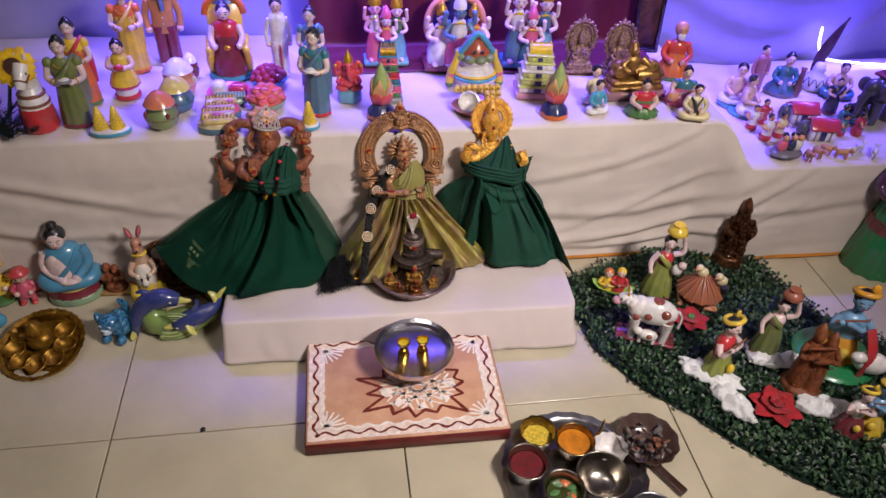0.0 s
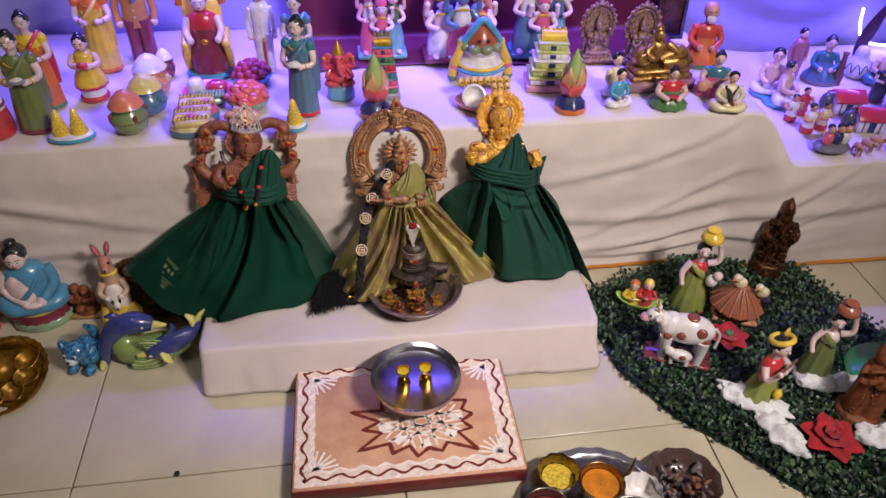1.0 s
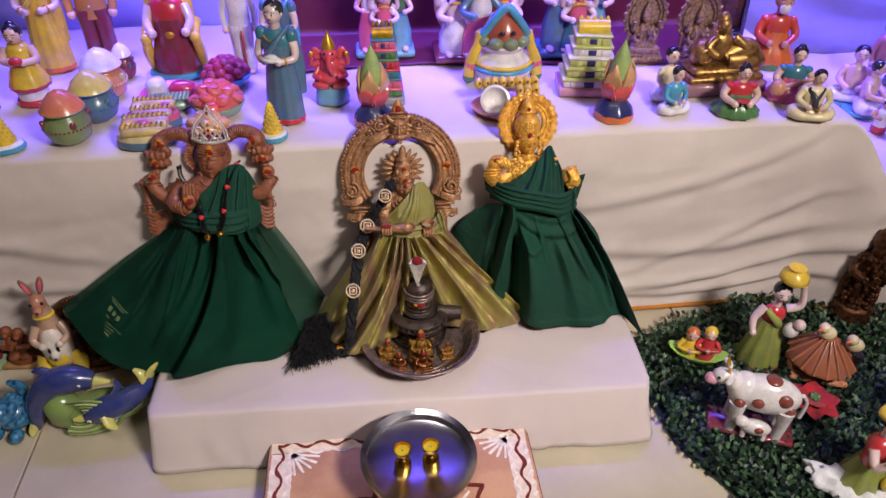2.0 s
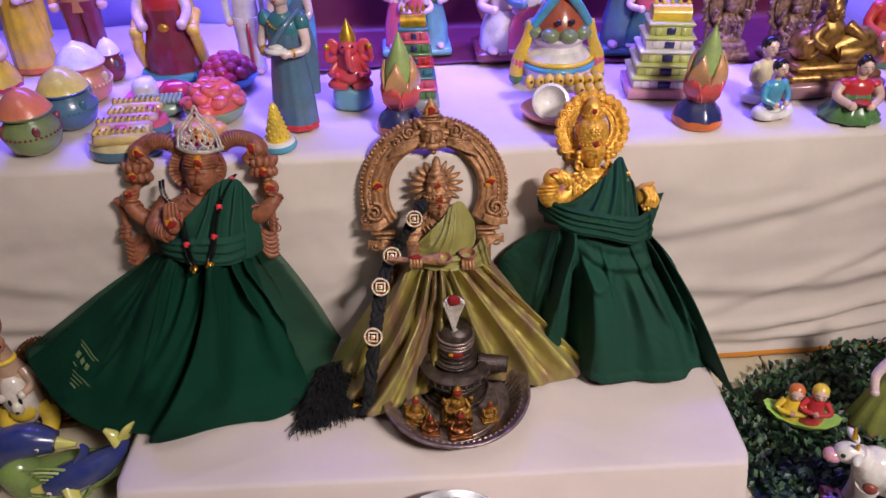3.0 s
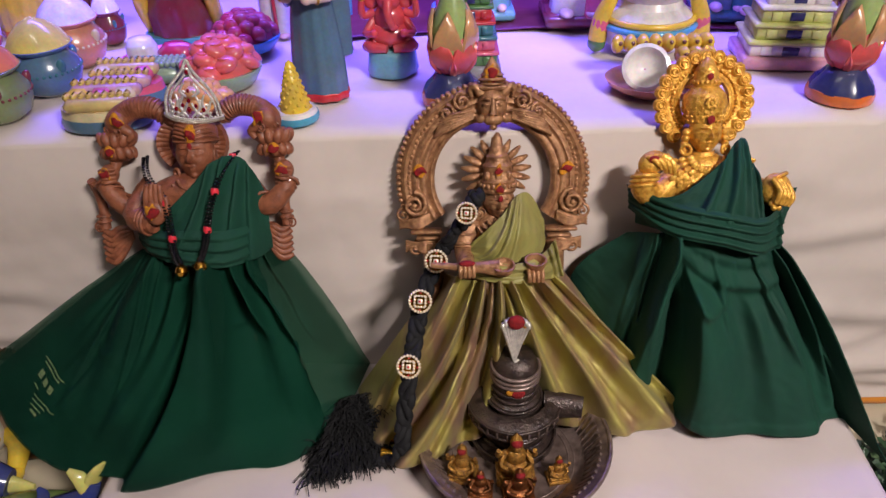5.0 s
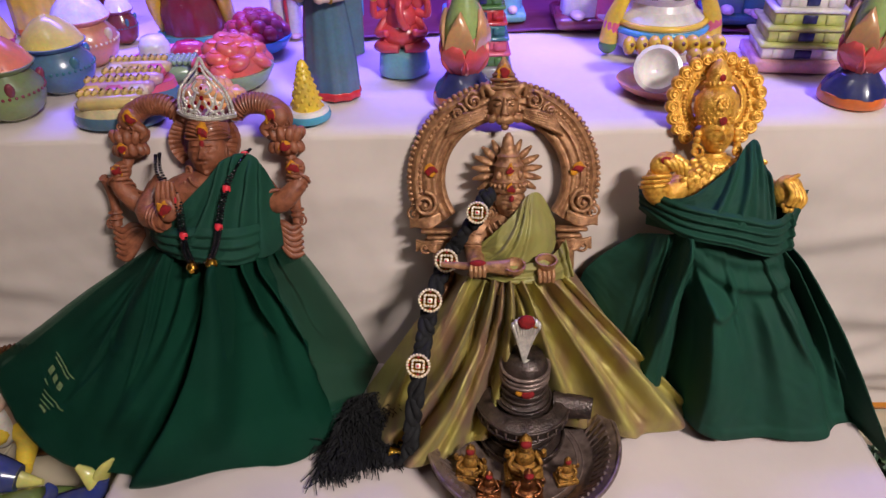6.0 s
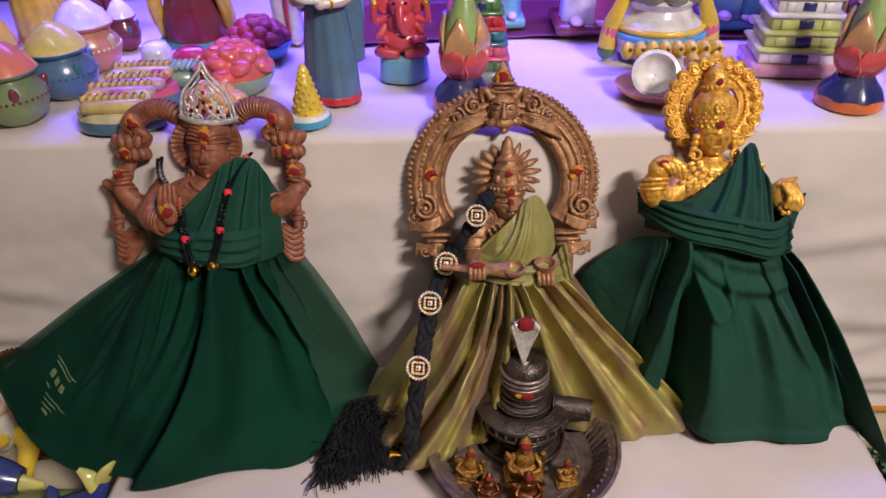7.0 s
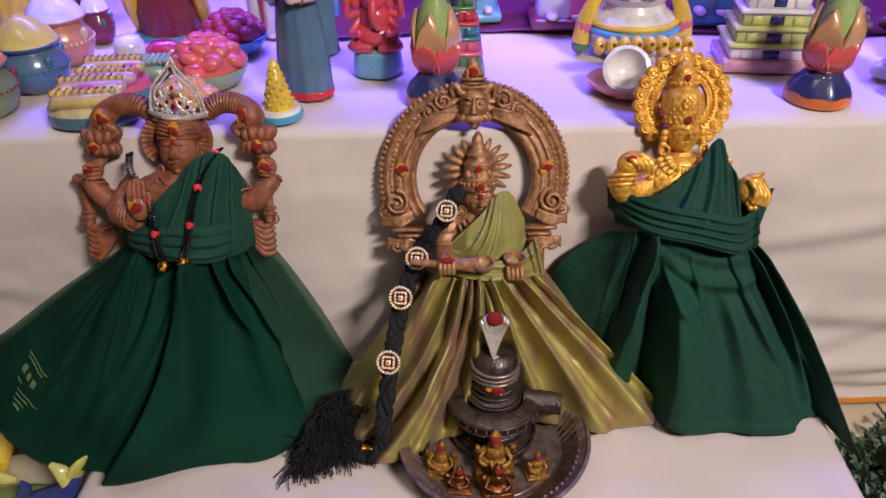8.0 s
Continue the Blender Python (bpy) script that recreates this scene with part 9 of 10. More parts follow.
def grass():
    rng = random.Random(12)
    base = Shape()
    verts = [(x, y, 0.002) for x, y in MAT] + [(x, y, 0.006) for x, y in MAT]
    n = len(MAT)
    base.add(verts, [tuple(range(n, 2 * n)), tuple(reversed(range(n)))] + [(i, (i + 1) % n, n + (i + 1) % n, n + i) for i in range(n)], M_leafdark)
    base.ob("grass_mat", label="dark green artificial leaf mat lying on tiles", category="grass mat", kind="structure")
    lv, lf, lm = [], [], []
    tries = 0
    while len(lf) < 46000 and tries < 90000:
        tries += 1
        x, y = rng.uniform(0.44, 1.42), rng.uniform(-1.02, -0.03)
        if not inside(x + rng.gauss(0, 0.006), y + rng.gauss(0, 0.006)):
            continue
        a, tilt = rng.uniform(0, 6.28), rng.uniform(0.1, 1.1)
        L, W, z = rng.uniform(0.009, 0.016), rng.uniform(0.0034, 0.0054), rng.uniform(0.006, 0.024)
        d = Vector((math.cos(a) * math.cos(tilt), math.sin(a) * math.cos(tilt), math.sin(tilt)))
        sd = Vector((-math.sin(a), math.cos(a), rng.uniform(-0.5, 0.5))).normalized()
        up = Vector((0, 0, 0.0012))
        p = Vector((x, y, z))
        k = len(lv)
        lv += [tuple(p), tuple(p + d * L * 0.5 + sd * W + up), tuple(p + d * L), tuple(p + d * L * 0.5 - sd * W + up)]
        lf += [(k, k + 1, k + 2), (k, k + 2, k + 3)]
        c = 0 if rng.random() < 0.50 else (1 if rng.random() < 0.82 else 2)
        lm += [c, c]
    me = bpy.data.meshes.new("grass_leaves")
    me.from_pydata(lv, [], lf)
    for m in (M_leaf, M_leafdark, M_leafpale):
        me.materials.append(m)
    me.polygons.foreach_set("material_index", lm)
    tagged(new("grass_leaves", me), "small dark green plastic leaves of the mat", "leaves", kind="stuff")


grass()
GR = "figures on the grass mat"
G0 = 0.016


def pot_lady(h, saree, blouse, potm, lean=0.0, base=None, baby=False):
    s, q = Shape(), h * 0.17
    z = 0.0
    if base:
        s.lathe([(q * 1.15, 0), (q * 1.2, h * 0.03), (q * 1.0, h * 0.07)], base, n=28, wave=0.04, waves=5)
        z = h * 0.05
    s.lathe([(q * 0.95, 0), (q, h * 0.03), (q * 0.75, h * 0.22, 1), (q * 0.55, h * 0.36), (q * 0.45, h * 0.44)], saree, (0, 0, z), 36, 1, 0.85, 0.07, 9)
    s.lathe([(q * 0.98, 0), (q * 1.01, h * 0.02), (q * 0.98, h * 0.035)], RED, (0, 0, z), 36, 1, 0.86, 0.06, 9)
    s.ell((0, 0, z + h * 0.50), (q * 0.52, q * 0.42, h * 0.09), blouse)
    s.tube([(-q * 0.4, -q * 0.2, z + h * 0.56), (q * 0.1, -q * 0.45, z + h * 0.48), (q * 0.45, -q * 0.1, z + h * 0.38)], [q * 0.14, q * 0.2, q * 0.16], saree, 8, 0.5)
    limb(s, [(q * 0.45, 0, z + h * 0.56), (q * 0.95, -q * 0.1, z + h * 0.62), (q * 0.75, -q * 0.1, z + h * 0.80)], q * 0.2, q * 0.13, PALE, PALE)
    limb(s, [(-q * 0.45, 0, z + h * 0.56), (-q * 0.85, -q * 0.2, z + h * 0.46), (-q * 0.8, -q * 0.5, z + h * 0.36)], q * 0.2, q * 0.13, PALE, PALE)
    s.tube([(0, 0, z + h * 0.58), (0, 0, z + h * 0.66)], q * 0.17, PALE)
    head(s, (0, -q * 0.05, z + h * 0.72), h * 0.075, PALE, HAIR, 0.4)
    zt = z + h * 0.80
    s.lathe([(q * 0.3, 0), (q * 0.62, h * 0.05), (q * 0.55, h * 0.10), (q * 0.26, h * 0.13), (q * 0.36, h * 0.155), (q * 0.30, h * 0.155)], potm, (q * 0.25, 0, zt), 22)
    if baby:
        s.ell((q * 0.75, -q * 0.5, z + h * 0.42), (q * 0.35, q * 0.3, h * 0.07), WHITE)
        s.ell((q * 0.95, -q * 0.65, z + h * 0.50), h * 0.045, PALE)
    return s


put(pot_lady(0.236, glaze("lime_saree", 140, 150, 60), RED, YELLOW, baby=True), "water_carrier_figurine", 0.700, -0.310, G0, "clay lady in lime saree carrying yellow pot and baby", -14, group=GR)
put(pot_lady(0.210, OLIVE, PALE, glaze("rust_pot", 160, 80, 50), base=WHITE), "water_carrier_figurine", 0.880, -0.545, G0, "clay lady in green carrying a rust pot on her head", -20, group=GR)


def boat_kids():
    s = Shape()
    n, loops = 14, []
    for r, z in ((0.4, 0.0), (0.9, 0.012), (1.0, 0.020), (0.85, 0.018), (0.2, 0.010)):
        loops.append([Vector((0.055 * r * math.cos(2 * math.pi * i / n), 0.024 * r * math.sin(2 * math.pi * i / n), z + 0.012 * abs(math.cos(2 * math.pi * i / n)) ** 4)) for i in range(n)])
    s.rings(loops, glaze("lime_boat", 150, 200, 80))
    for x, c, hh in ((-0.016, YELLOW, 0.0), (0.014, RED, 0.010)):
        s.lathe([(0.016, 0.012), (0.017, 0.03), (0.010, 0.05 + hh)], c, (x, 0, 0), 14)
        for sx in (-1, 1):
            limb(s, [(x + sx * 0.012, 0, 0.046 + hh), (x + sx * 0.02, -0.01, 0.034 + hh), (x, -0.018, 0.034 + hh)], 0.005, 0.004, c, SKIN, 6)
        head(s, (x, 0, 0.062 + hh), 0.013, SKIN, YELLOW if c is RED else ORANGE)
    return s


put(boat_kids(), "children_boat_figurine", 0.583, -0.300, G0, "clay children in red and yellow on a lime boat", -24, group=GR)


def cow():
    s = Shape().box((0, 0, 0.005), (0.14, 0.055, 0.010), MAROON, None, 0.3)
    w, spot = WHITE, glaze("rust_spot", 130, 50, 36)
    s.ell((0.006, 0, 0.088), (0.056, 0.030, 0.036), w, None, 20, 12)
    s.ell((-0.030, 0, 0.092), (0.026, 0.026, 0.032), w)
    s.tube([(-0.040, 0, 0.100), (-0.058, -0.004, 0.116)], [0.020, 0.014], w)
    s.ell((-0.068, -0.006, 0.116), (0.018, 0.014, 0.015), w)
    s.ell((-0.084, -0.008, 0.108), (0.012, 0.011, 0.010), glaze("blush", 232, 160, 180))
    for sx in (-1, 1):
        s.ell((-0.060, sx * 0.020, 0.122), (0.006, 0.013, 0.005), w, rot(0, 0, sx * 20))
        s.tube([(-0.062, sx * 0.008, 0.128), (-0.064, sx * 0.014, 0.142)], [0.004, 0.0015], GOLDEN, 6)
        s.ell((-0.076, sx * 0.012 - 0.005, 0.120), 0.003, HAIR)
        for x in (-0.034, 0.040):
            s.tube([(x, sx * 0.016, 0.075), (x + 0.002, sx * 0.017, 0.04), (x, sx * 0.017, 0.010)], [0.015, 0.010, 0.009], w, 10)
    for x, y, z, r in ((0.03, -0.022, 0.100, 0.013), (-0.008, -0.027, 0.090, 0.010), (0.044, -0.018, 0.075, 0.011), (0.01, 0, 0.122, 0.014), (-0.034, -0.024, 0.080, 0.009)):
        s.ell((x, y, z), (r, 0.008 if y < -0.01 else r, r if y < -0.01 else 0.005), spot)
    s.tube([(0.060, 0, 0.10), (0.072, 0.004, 0.08), (0.070, 0.004, 0.045)], [0.004, 0.003, 0.004], w, 6)
    s.ell((0.002, -0.026, 0.032), (0.026, 0.013, 0.015), w)
    s.ell((-0.022, -0.030, 0.044), (0.012, 0.010, 0.010), w)
    s.ell((0.006, -0.036, 0.036), (0.008, 0.005, 0.006), spot)
    for x in (-0.014, 0.018):
        s.tube([(x, -0.028, 0.028), (x, -0.030, 0.010)], 0.005, w, 6)
    return s


put(cow(), "cow_figurine", 0.612, -0.462, G0, "white clay cow with rust spots suckling a calf", -22, group=GR)


def bird_hut():
    s = Shape().box((0, 0, 0.006), (0.10, 0.07, 0.012), glaze("peach_pot", 214, 136, 96), None, 0.3)
    s.lathe([(0.032, 0.01), (0.032, 0.045)], CREAM, n=16)
    for k in range(4):
        a = radians(-90 + 40 * (k - 1.5))
        s.box((0.032 * math.cos(a), 0.032 * math.sin(a), 0.028), (0.010, 0.006, 0.022), HAIR, rot(0, 0, math.degrees(a) + 90))
    thatch = glaze("thatch", 164, 90, 54)
    s.lathe([(0.056, 0.036), (0.057, 0.041), (0.030, 0.068), (0.010, 0.088), (0.002, 0.094)], thatch, n=36, wave=0.04, waves=12)
    for k in range(16):
        a = 2 * math.pi * k / 16
        s.tube([(0.008 * math.cos(a), 0.008 * math.sin(a), 0.091), (0.032 * math.cos(a), 0.032 * math.sin(a), 0.0675), (0.058 * math.cos(a), 0.058 * math.sin(a), 0.038)], [0.002, 0.003, 0.0036], thatch, 6)
    for k in range(6):
        a = 2 * math.pi * k / 6 + 0.3
        s.tube([(0.044 * math.cos(a), 0.036 * math.sin(a), 0.008), (0.044 * math.cos(a), 0.040 * math.sin(a), 0.046)], 0.0032, thatch, 6)
    for x, z in ((-0.008, 0.098), (0.044, 0.080)):
        s.ell((x, 0, z), (0.016, 0.012, 0.014), CREAM)
        s.ell((x - 0.010, -0.006, z + 0.016), 0.010, CREAM)
        s.lathe([(0.004, 0), (0.0005, 0.009)], ORANGE, (x - 0.017, -0.012, z + 0.016), 8, turn=rot(90, 0, -50))
    s.tube([(0.056, 0, 0.0), (0.056, 0, 0.06)], [0.012, 0.010], HAIR, 8)
    return s


put(bird_hut(), "bird_hut_figurine", 0.795, -0.352, G0, "thatched clay hut with two cream birds", -20, group=GR)


def dark_idol(m):
    """Compact crowned figure leaning on an animal, carved all over."""
    s = Shape().lathe([(0.052, 0), (0.054, 0.010), (0.047, 0.016), (0.049, 0.026), (0.042, 0.032)], m, n=28, sy=0.8, wave=0.03, waves=14)
    for sx in (-1, 1):
        s.lathe([(0.017, 0.03), (0.020, 0.06), (0.023, 0.10)], m, (sx * 0.014, -0.002, 0), 14)
        s.ell((sx * 0.015, -0.016, 0.036), (0.011, 0.016, 0.007), m)
        s.tube([(sx * 0.030, 0, 0.140), (sx * 0.046, -0.012, 0.118), (sx * 0.026, -0.032, 0.112)], [0.012, 0.011, 0.009], m, 10)
        s.ell((sx * 0.036, 0.008, 0.075), (0.014, 0.014, 0.045), m)
    s.lathe([(0.030, 0.085), (0.026, 0.11), (0.034, 0.14), (0.020, 0.155)], m, n=20, sy=0.75)
    face(s, (0, -0.006, 0.164), 0.017, 0.021, m)
    s.lathe([(0.019, 0), (0.021, 0.006), (0.017, 0.016), (0.012, 0.028), (0.004, 0.040)], m, (0, 0, 0.174), 18)
    rng = random.Random(6)
    for k in range(150):
        a, z = rng.uniform(3.3, 6.1), rng.uniform(0.035, 0.155)
        s.ell((0.042 * math.cos(a), 0.028 * math.sin(a), z), rng.uniform(0.003, 0.006), m, None, 6, 4)
    s.v = [(0.78 * x, y, z) for x, y, z in s.v]
    return s


put(dark_idol(M_darkbronze), "bronze_idol", 0.952, -0.205, G0, "dark bronze crowned deity idol on the leaf mat", -14, group=GR)


def flower(name, m, label, d, layers, mat, heart):
    top = empty(name, m, label, "artificial flower", GR)
    rng = random.Random(int(d * 1000))
    for L in range(layers):
        n = 6
        for k in range(n):
            a = 2 * math.pi * k / n + 0.5 * L + rng.uniform(-0.15, 0.15)
            r = d / 2 * (1 - 0.26 * L)
            e = 0.35 + 0.35 * L
            loops = []
            for j in range(6):
                t = j / 5
                wd = r * 0.34 * math.sin(math.pi * (0.12 + 0.86 * t)) + 0.0006
                c = Vector((math.cos(a), math.sin(a), 0)) * r * t * math.cos(e * t) + Vector((0, 0, r * t * math.sin(e) * 0.7 - 0.2 * r * t * t + 0.004 * L))
                sd = Vector((-math.sin(a), math.cos(a), 0))
                loops.append([c - sd * wd, c + Vector((0, 0, -0.1 * wd)), c + sd * wd, c + Vector((0, 0, 0.0014 - 0.1 * wd))])
            Shape().rings(loops, mat).ob("petal", parent=top)
    s = Shape().ell((0, 0, d * 0.08), (0.008, 0.008, 0.006), heart)
    for k in range(6):
        a = k * 1.05
        s.ell((0.006 * math.cos(a), 0.006 * math.sin(a), d * 0.10), 0.004, heart)
    s.ob("heart", parent=top)
    return top


M_redvelvet = material("red_velvet_petal", C(184, 14, 30), 0.7, 0, 0.25, 60, 0.2, 300, 0, None, 0.4)
flower("poinsettia_flower", pose(0.742, -0.432, 0.034), "red cloth poinsettia flower lying on the mat", 0.100, 2, M_redvelvet, GREEN)
flower("red_rose", pose(0.820, -0.712, 0.034, 0, 0, 20), "red cloth rose lying on the mat", 0.125, 4, M_redvelvet, M_redvelvet)


def cotton(w, d, seed):
    s = Shape().ell((0, 0, 0.004), (w / 2, d / 2, 0.016), M_cotton, None, 64, 26)
    out = []
    for x, y, z in s.v:
        k = 1 + 0.35 * n2(x * 38, y * 38, seed) + 0.2 * n2(x * 90, y * 90, seed + 3)
        out.append((x * k, y * k, 0.002 + max(0, z) * (1 + 0.9 * n2(x * 60, y * 60, seed + 7))))
    s.v = out
    return s


M_cotton = material("white_cotton_wool", C(240, 238, 236), 0.95, 0, 0.05, 200, 0.8, 900, 0, None, 0.3, 0.002)
CW = "cotton wool on the mat"
for i, (x, y, w, d, rz) in enumerate(((0.715, -0.600, 0.15, 0.06, -35), (0.735, -0.680, 0.06, 0.13, 20), (0.900, -0.580, 0.15, 0.05, -10), (0.930, -0.720, 0.13, 0.06, -15), (1.06, -0.845, 0.12, 0.06, 0))):
    put(cotton(w, d, i), "cotton_wool", x, y, G0 + 0.006, "white cotton wool tuft laid as snow", rz, "cotton wool", CW)


def flute_lady(skin, lower, upper, h, hatm):
    s, q = Shape(), h * 0.22
    s.lathe([(q * 1.0, 0), (q, h * 0.05), (q * 0.7, h * 0.22, 1), (q * 0.5, h * 0.34)], lower, (0, 0, 0), 32, 1, 0.85, 0.08, 9)
    s.ell((0, -q * 0.75, h * 0.22), (q * 0.25, q * 0.2, h * 0.07), YELLOW)
    s.lathe([(q * 0.48, h * 0.30), (q * 0.52, h * 0.42), (q * 0.6, h * 0.54), (q * 0.3, h * 0.62)], upper, n=22, sy=0.75)
    for sx in (-1, 1):
        limb(s, [(sx * q * 0.55, 0, h * 0.55), (sx * q * 0.8, -q * 0.4, h * 0.46), (-q * 0.5 + sx * q * 0.15, -q * 0.75, h * 0.60)], q * 0.18, q * 0.12, skin, skin)
    s.tube([(-q * 0.9, -q * 0.75, h * 0.60), (q * 0.3, -q * 0.75, h * 0.68)], q * 0.05, BROWN, 8)
    s.tube([(0, 0, h * 0.60), (0, 0, h * 0.70)], q * 0.2, skin)
    head(s, (0, -q * 0.05, h * 0.78), h * 0.10, skin, HAIR)
    s.torus((0, q * 0.05, h * 0.86), h * 0.10, h * 0.028, hatm, rot(68, 0, 0), n=22, k=8)
    s.torus((0, q * 0.05, h * 0.835), h * 0.098, h * 0.012, WHITE, rot(68, 0, 0), n=22, k=6)
    s.ell((q * 0.3, q * 0.1, h * 0.90), (h * 0.04, h * 0.02, h * 0.06), hatm)
    return s


put(flute_lady(PALE, glaze("lime_saree", 140, 150, 60), RED, 0.20, YELLOW), "flute_player_figurine", 0.735, -0.590, G0, "clay flute player in red and lime with yellow turban", 26, group=GR)
put(flute_lady(PALE, MAROON, WHITE, 0.150, YELLOW), "flute_player_figurine", 0.960, -0.775, G0, "clay flute player in white and maroon near cotton wool", -14, group=GR)
put(flute_lady(glaze("krishna_blue", 110, 160, 200), YELLOW, glaze("krishna_blue", 110, 160, 200), 0.165, YELLOW), "flute_player_figurine", 1.000, -0.775, G0, "blue skinned clay flute player in yellow", -30, group=GR)
s = flute_lady(glaze("krishna_blue", 110, 160, 200), glaze("marigold", 232, 160, 30), glaze("krishna_blue", 110, 160, 200), 0.245, glaze("marigold", 232, 160, 30))
s.tube([(0.03, -0.04, 0.14), (0.05, -0.06, 0.08), (0.045, -0.06, 0.02)], [0.014, 0.016, 0.012], RED, 8, 0.5)
s.lathe([(0.09, 0), (0.095, 0.01), (0.085, 0.02)], glaze("emerald", 16, 120, 60), n=28)
s.ell((0.060, -0.050, 0.055), (0.040, 0.024, 0.030), WHITE)
s.ell((0.024, -0.066, 0.078), (0.018, 0.013, 0.014), WHITE)
put(s, "flute_player_figurine", 1.045, -0.575, G0, "large blue clay flute player in marigold with white calf", -24, group=GR)


def terracotta_pair():
    s, m = Shape(), TERRA
    s.lathe([(0.060, 0), (0.062, 0.008), (0.055, 0.016)], m, n=24, sy=0.8)
    for x, dy, h in ((-0.020, 0.0, 0.20), (0.020, -0.010, 0.185)):
        s.lathe([(0.030, 0.012), (0.028, 0.06, 1), (0.022, 0.10), (0.024, 0.13), (0.014, 0.15)], m, (x, dy, 0), 20, 1, 0.9, 0.08, 7)
        s.ell((x, dy - 0.004, h - 0.032), (0.016, 0.017, 0.020), m)
        s.lathe([(0.017, 0), (0.012, 0.014), (0.003, 0.026)], m, (x, dy, h - 0.024), 12)
        for sx in (-1, 1):
            s.tube([(x + sx * 0.022, dy, 0.138), (x + sx * 0.034, dy - 0.02, 0.112), (x - sx * 0.002, dy - 0.036, 0.128)], [0.009, 0.008, 0.006], m, 8)
    s.tube([(-0.055, -0.034, 0.150), (0.02, -0.036, 0.160)], 0.004, m, 6)
    rng = random.Random(2)
    for k in range(50):
        s.ell((rng.uniform(-0.045, 0.045), -0.028 + rng.uniform(-0.012, 0.008), rng.uniform(0.02, 0.15)), rng.uniform(0.002, 0.004), m, None, 6, 4)
    s.v = [(0.70 * x, 0.85 * y, z) for x, y, z in s.v]
    return s


put(terracotta_pair(), "terracotta_statue", 0.918, -0.650, G0, "brown terracotta flute player with companion statue", -14, group=GR)
s = Shape().lathe([(0.075, 0), (0.08, 0.01), (0.06, 0.12, 1), (0.045, 0.22)], glaze("emerald", 16, 120, 60), n=40, wave=0.06, waves=12)
s.lathe([(0.062, 0.10), (0.055, 0.16), (0.060, 0.165)], MAROON, n=40, wave=0.06, waves=12)
s.lathe([(0.045, 0.20), (0.052, 0.27), (0.035, 0.32)], MAROON, n=24, sy=0.8)
for sx in (-1, 1):
    limb(s, [(sx * 0.05, 0, 0.30), (sx * 0.07, -0.02, 0.25), (sx * 0.02, -0.06, 0.24)], 0.018, 0.012, glaze("plum", 70, 30, 60), TAN)
s.tube([(-0.04, -0.03, 0.31), (0, -0.05, 0.26), (0.04, -0.03, 0.19)], [0.016, 0.02, 0.016], glaze("emerald", 16, 120, 60), 10, 0.5)
head(s, (0, 0, 0.36), 0.034, TAN, HAIR, 0.5)
put(s, "lady_figurine", 1.375, -0.240, 0.001, "tall dark green and plum dressed lady doll", -34, group=GR)

# ---- offering plates in front ----
offer = empty("offering_tray", pose(0.335, -0.812, 0.0, 0, 0, 0), "round steel tray with scalloped rim", "tray")
dish(0.142, 0.016, 0.006, M_steel, 96, 0.012, 24, 0.0015, 0.88).ob("tray", pose(0, 0, 0.001), parent=offer, sharp=60)


def bowl(R, h, mat, fill=None, level=0.7, wave=0.0):
    s = Shape().lathe([(R * 0.5, 0), (R * 0.62, 0.002), (R * 0.85, h * 0.35), (R, h * 0.85, 1), (R * 1.06, h, 1), (R * 1.04, h + 0.0012, 1), (R * 0.96, h * 0.88, 1), (R * 0.80, h * 0.36), (R * 0.55, h * 0.08), (0.001, h * 0.07)], mat, n=44, wave=wave, waves=11, cap=False)
    if wave == 0:
        s.torus((0, 0, h), R * 1.04, 0.0022, mat, rot(90, 0, 0), n=44, k=7)
    if fill:
        s.lathe([(R * lerp(0.62, 0.98, level), h * level), (R * 0.4, h * level + 0.0015), (0.001, h * level + 0.001)], fill, n=36, cap=False)
    return s


M_tur = material("turmeric_powder_paste", C(214, 128, 16), 0.55, 0, 0.2, 50, 0.5, 300)
M_kum = material("kumkum_powder", C(110, 10, 22), 0.8, 0, 0.2, 80, 0.5, 400)
M_oldsteel = material("worn_steel", C(176, 168, 156), 0.24, 1.0, 0.12, 60, 0.1, 300)
M_bronzebowl = material("brassy_steel", C(170, 146, 104), 0.25, 1.0, 0.15, 60, 0.1, 300)
BW = "bowls on the offering tray"
Z0 = 0.0035
bowl(0.036, 0.040, M_bronzebowl, material("yellow_rice", C(222, 190, 60), 0.7, 0, 0.2, 200, 0.6, 500), 0.5, 0.04).ob("fluted_bowl", at(0.277, -0.724, Z0), label="fluted brassy bowl holding yellow rice", category="bowl", group=BW)
bowl(0.038, 0.046, M_bronzebowl, M_tur, 0.74).ob("turmeric_bowl", at(0.346, -0.758, Z0), label="brassy bowl full of orange turmeric paste", category="bowl", group=BW)
bowl(0.039, 0.048, M_oldsteel, M_kum, 0.70).ob("kumkum_bowl", at(0.236, -0.800, Z0), label="steel bowl full of dark red kumkum", category="bowl", group=BW)
b4 = bowl(0.038, 0.046, M_oldsteel, material("green_water", C(70, 80, 40), 0.15, 0, 0.2, 60), 0.6)
rng = random.Random(4)
for k in range(9):
    a = rng.uniform(0, 6.28)
    b4.ell((0.018 * math.cos(a), 0.018 * math.sin(a), 0.032), (0.012, 0.008, 0.003), GREEN if k % 3 else ORANGE, rot(rng.uniform(-20, 20), rng.uniform(-20, 20), rng.uniform(0, 180)), 8, 5)
b4.ob("flower_bowl", at(0.294, -0.864, Z0), label="steel bowl of water with green leaves", category="bowl", group=BW)
bowl(0.050, 0.048, M_oldsteel).ob("empty_bowl", at(0.378, -0.846, Z0), label="empty shining steel bowl", category="bowl", group=BW)
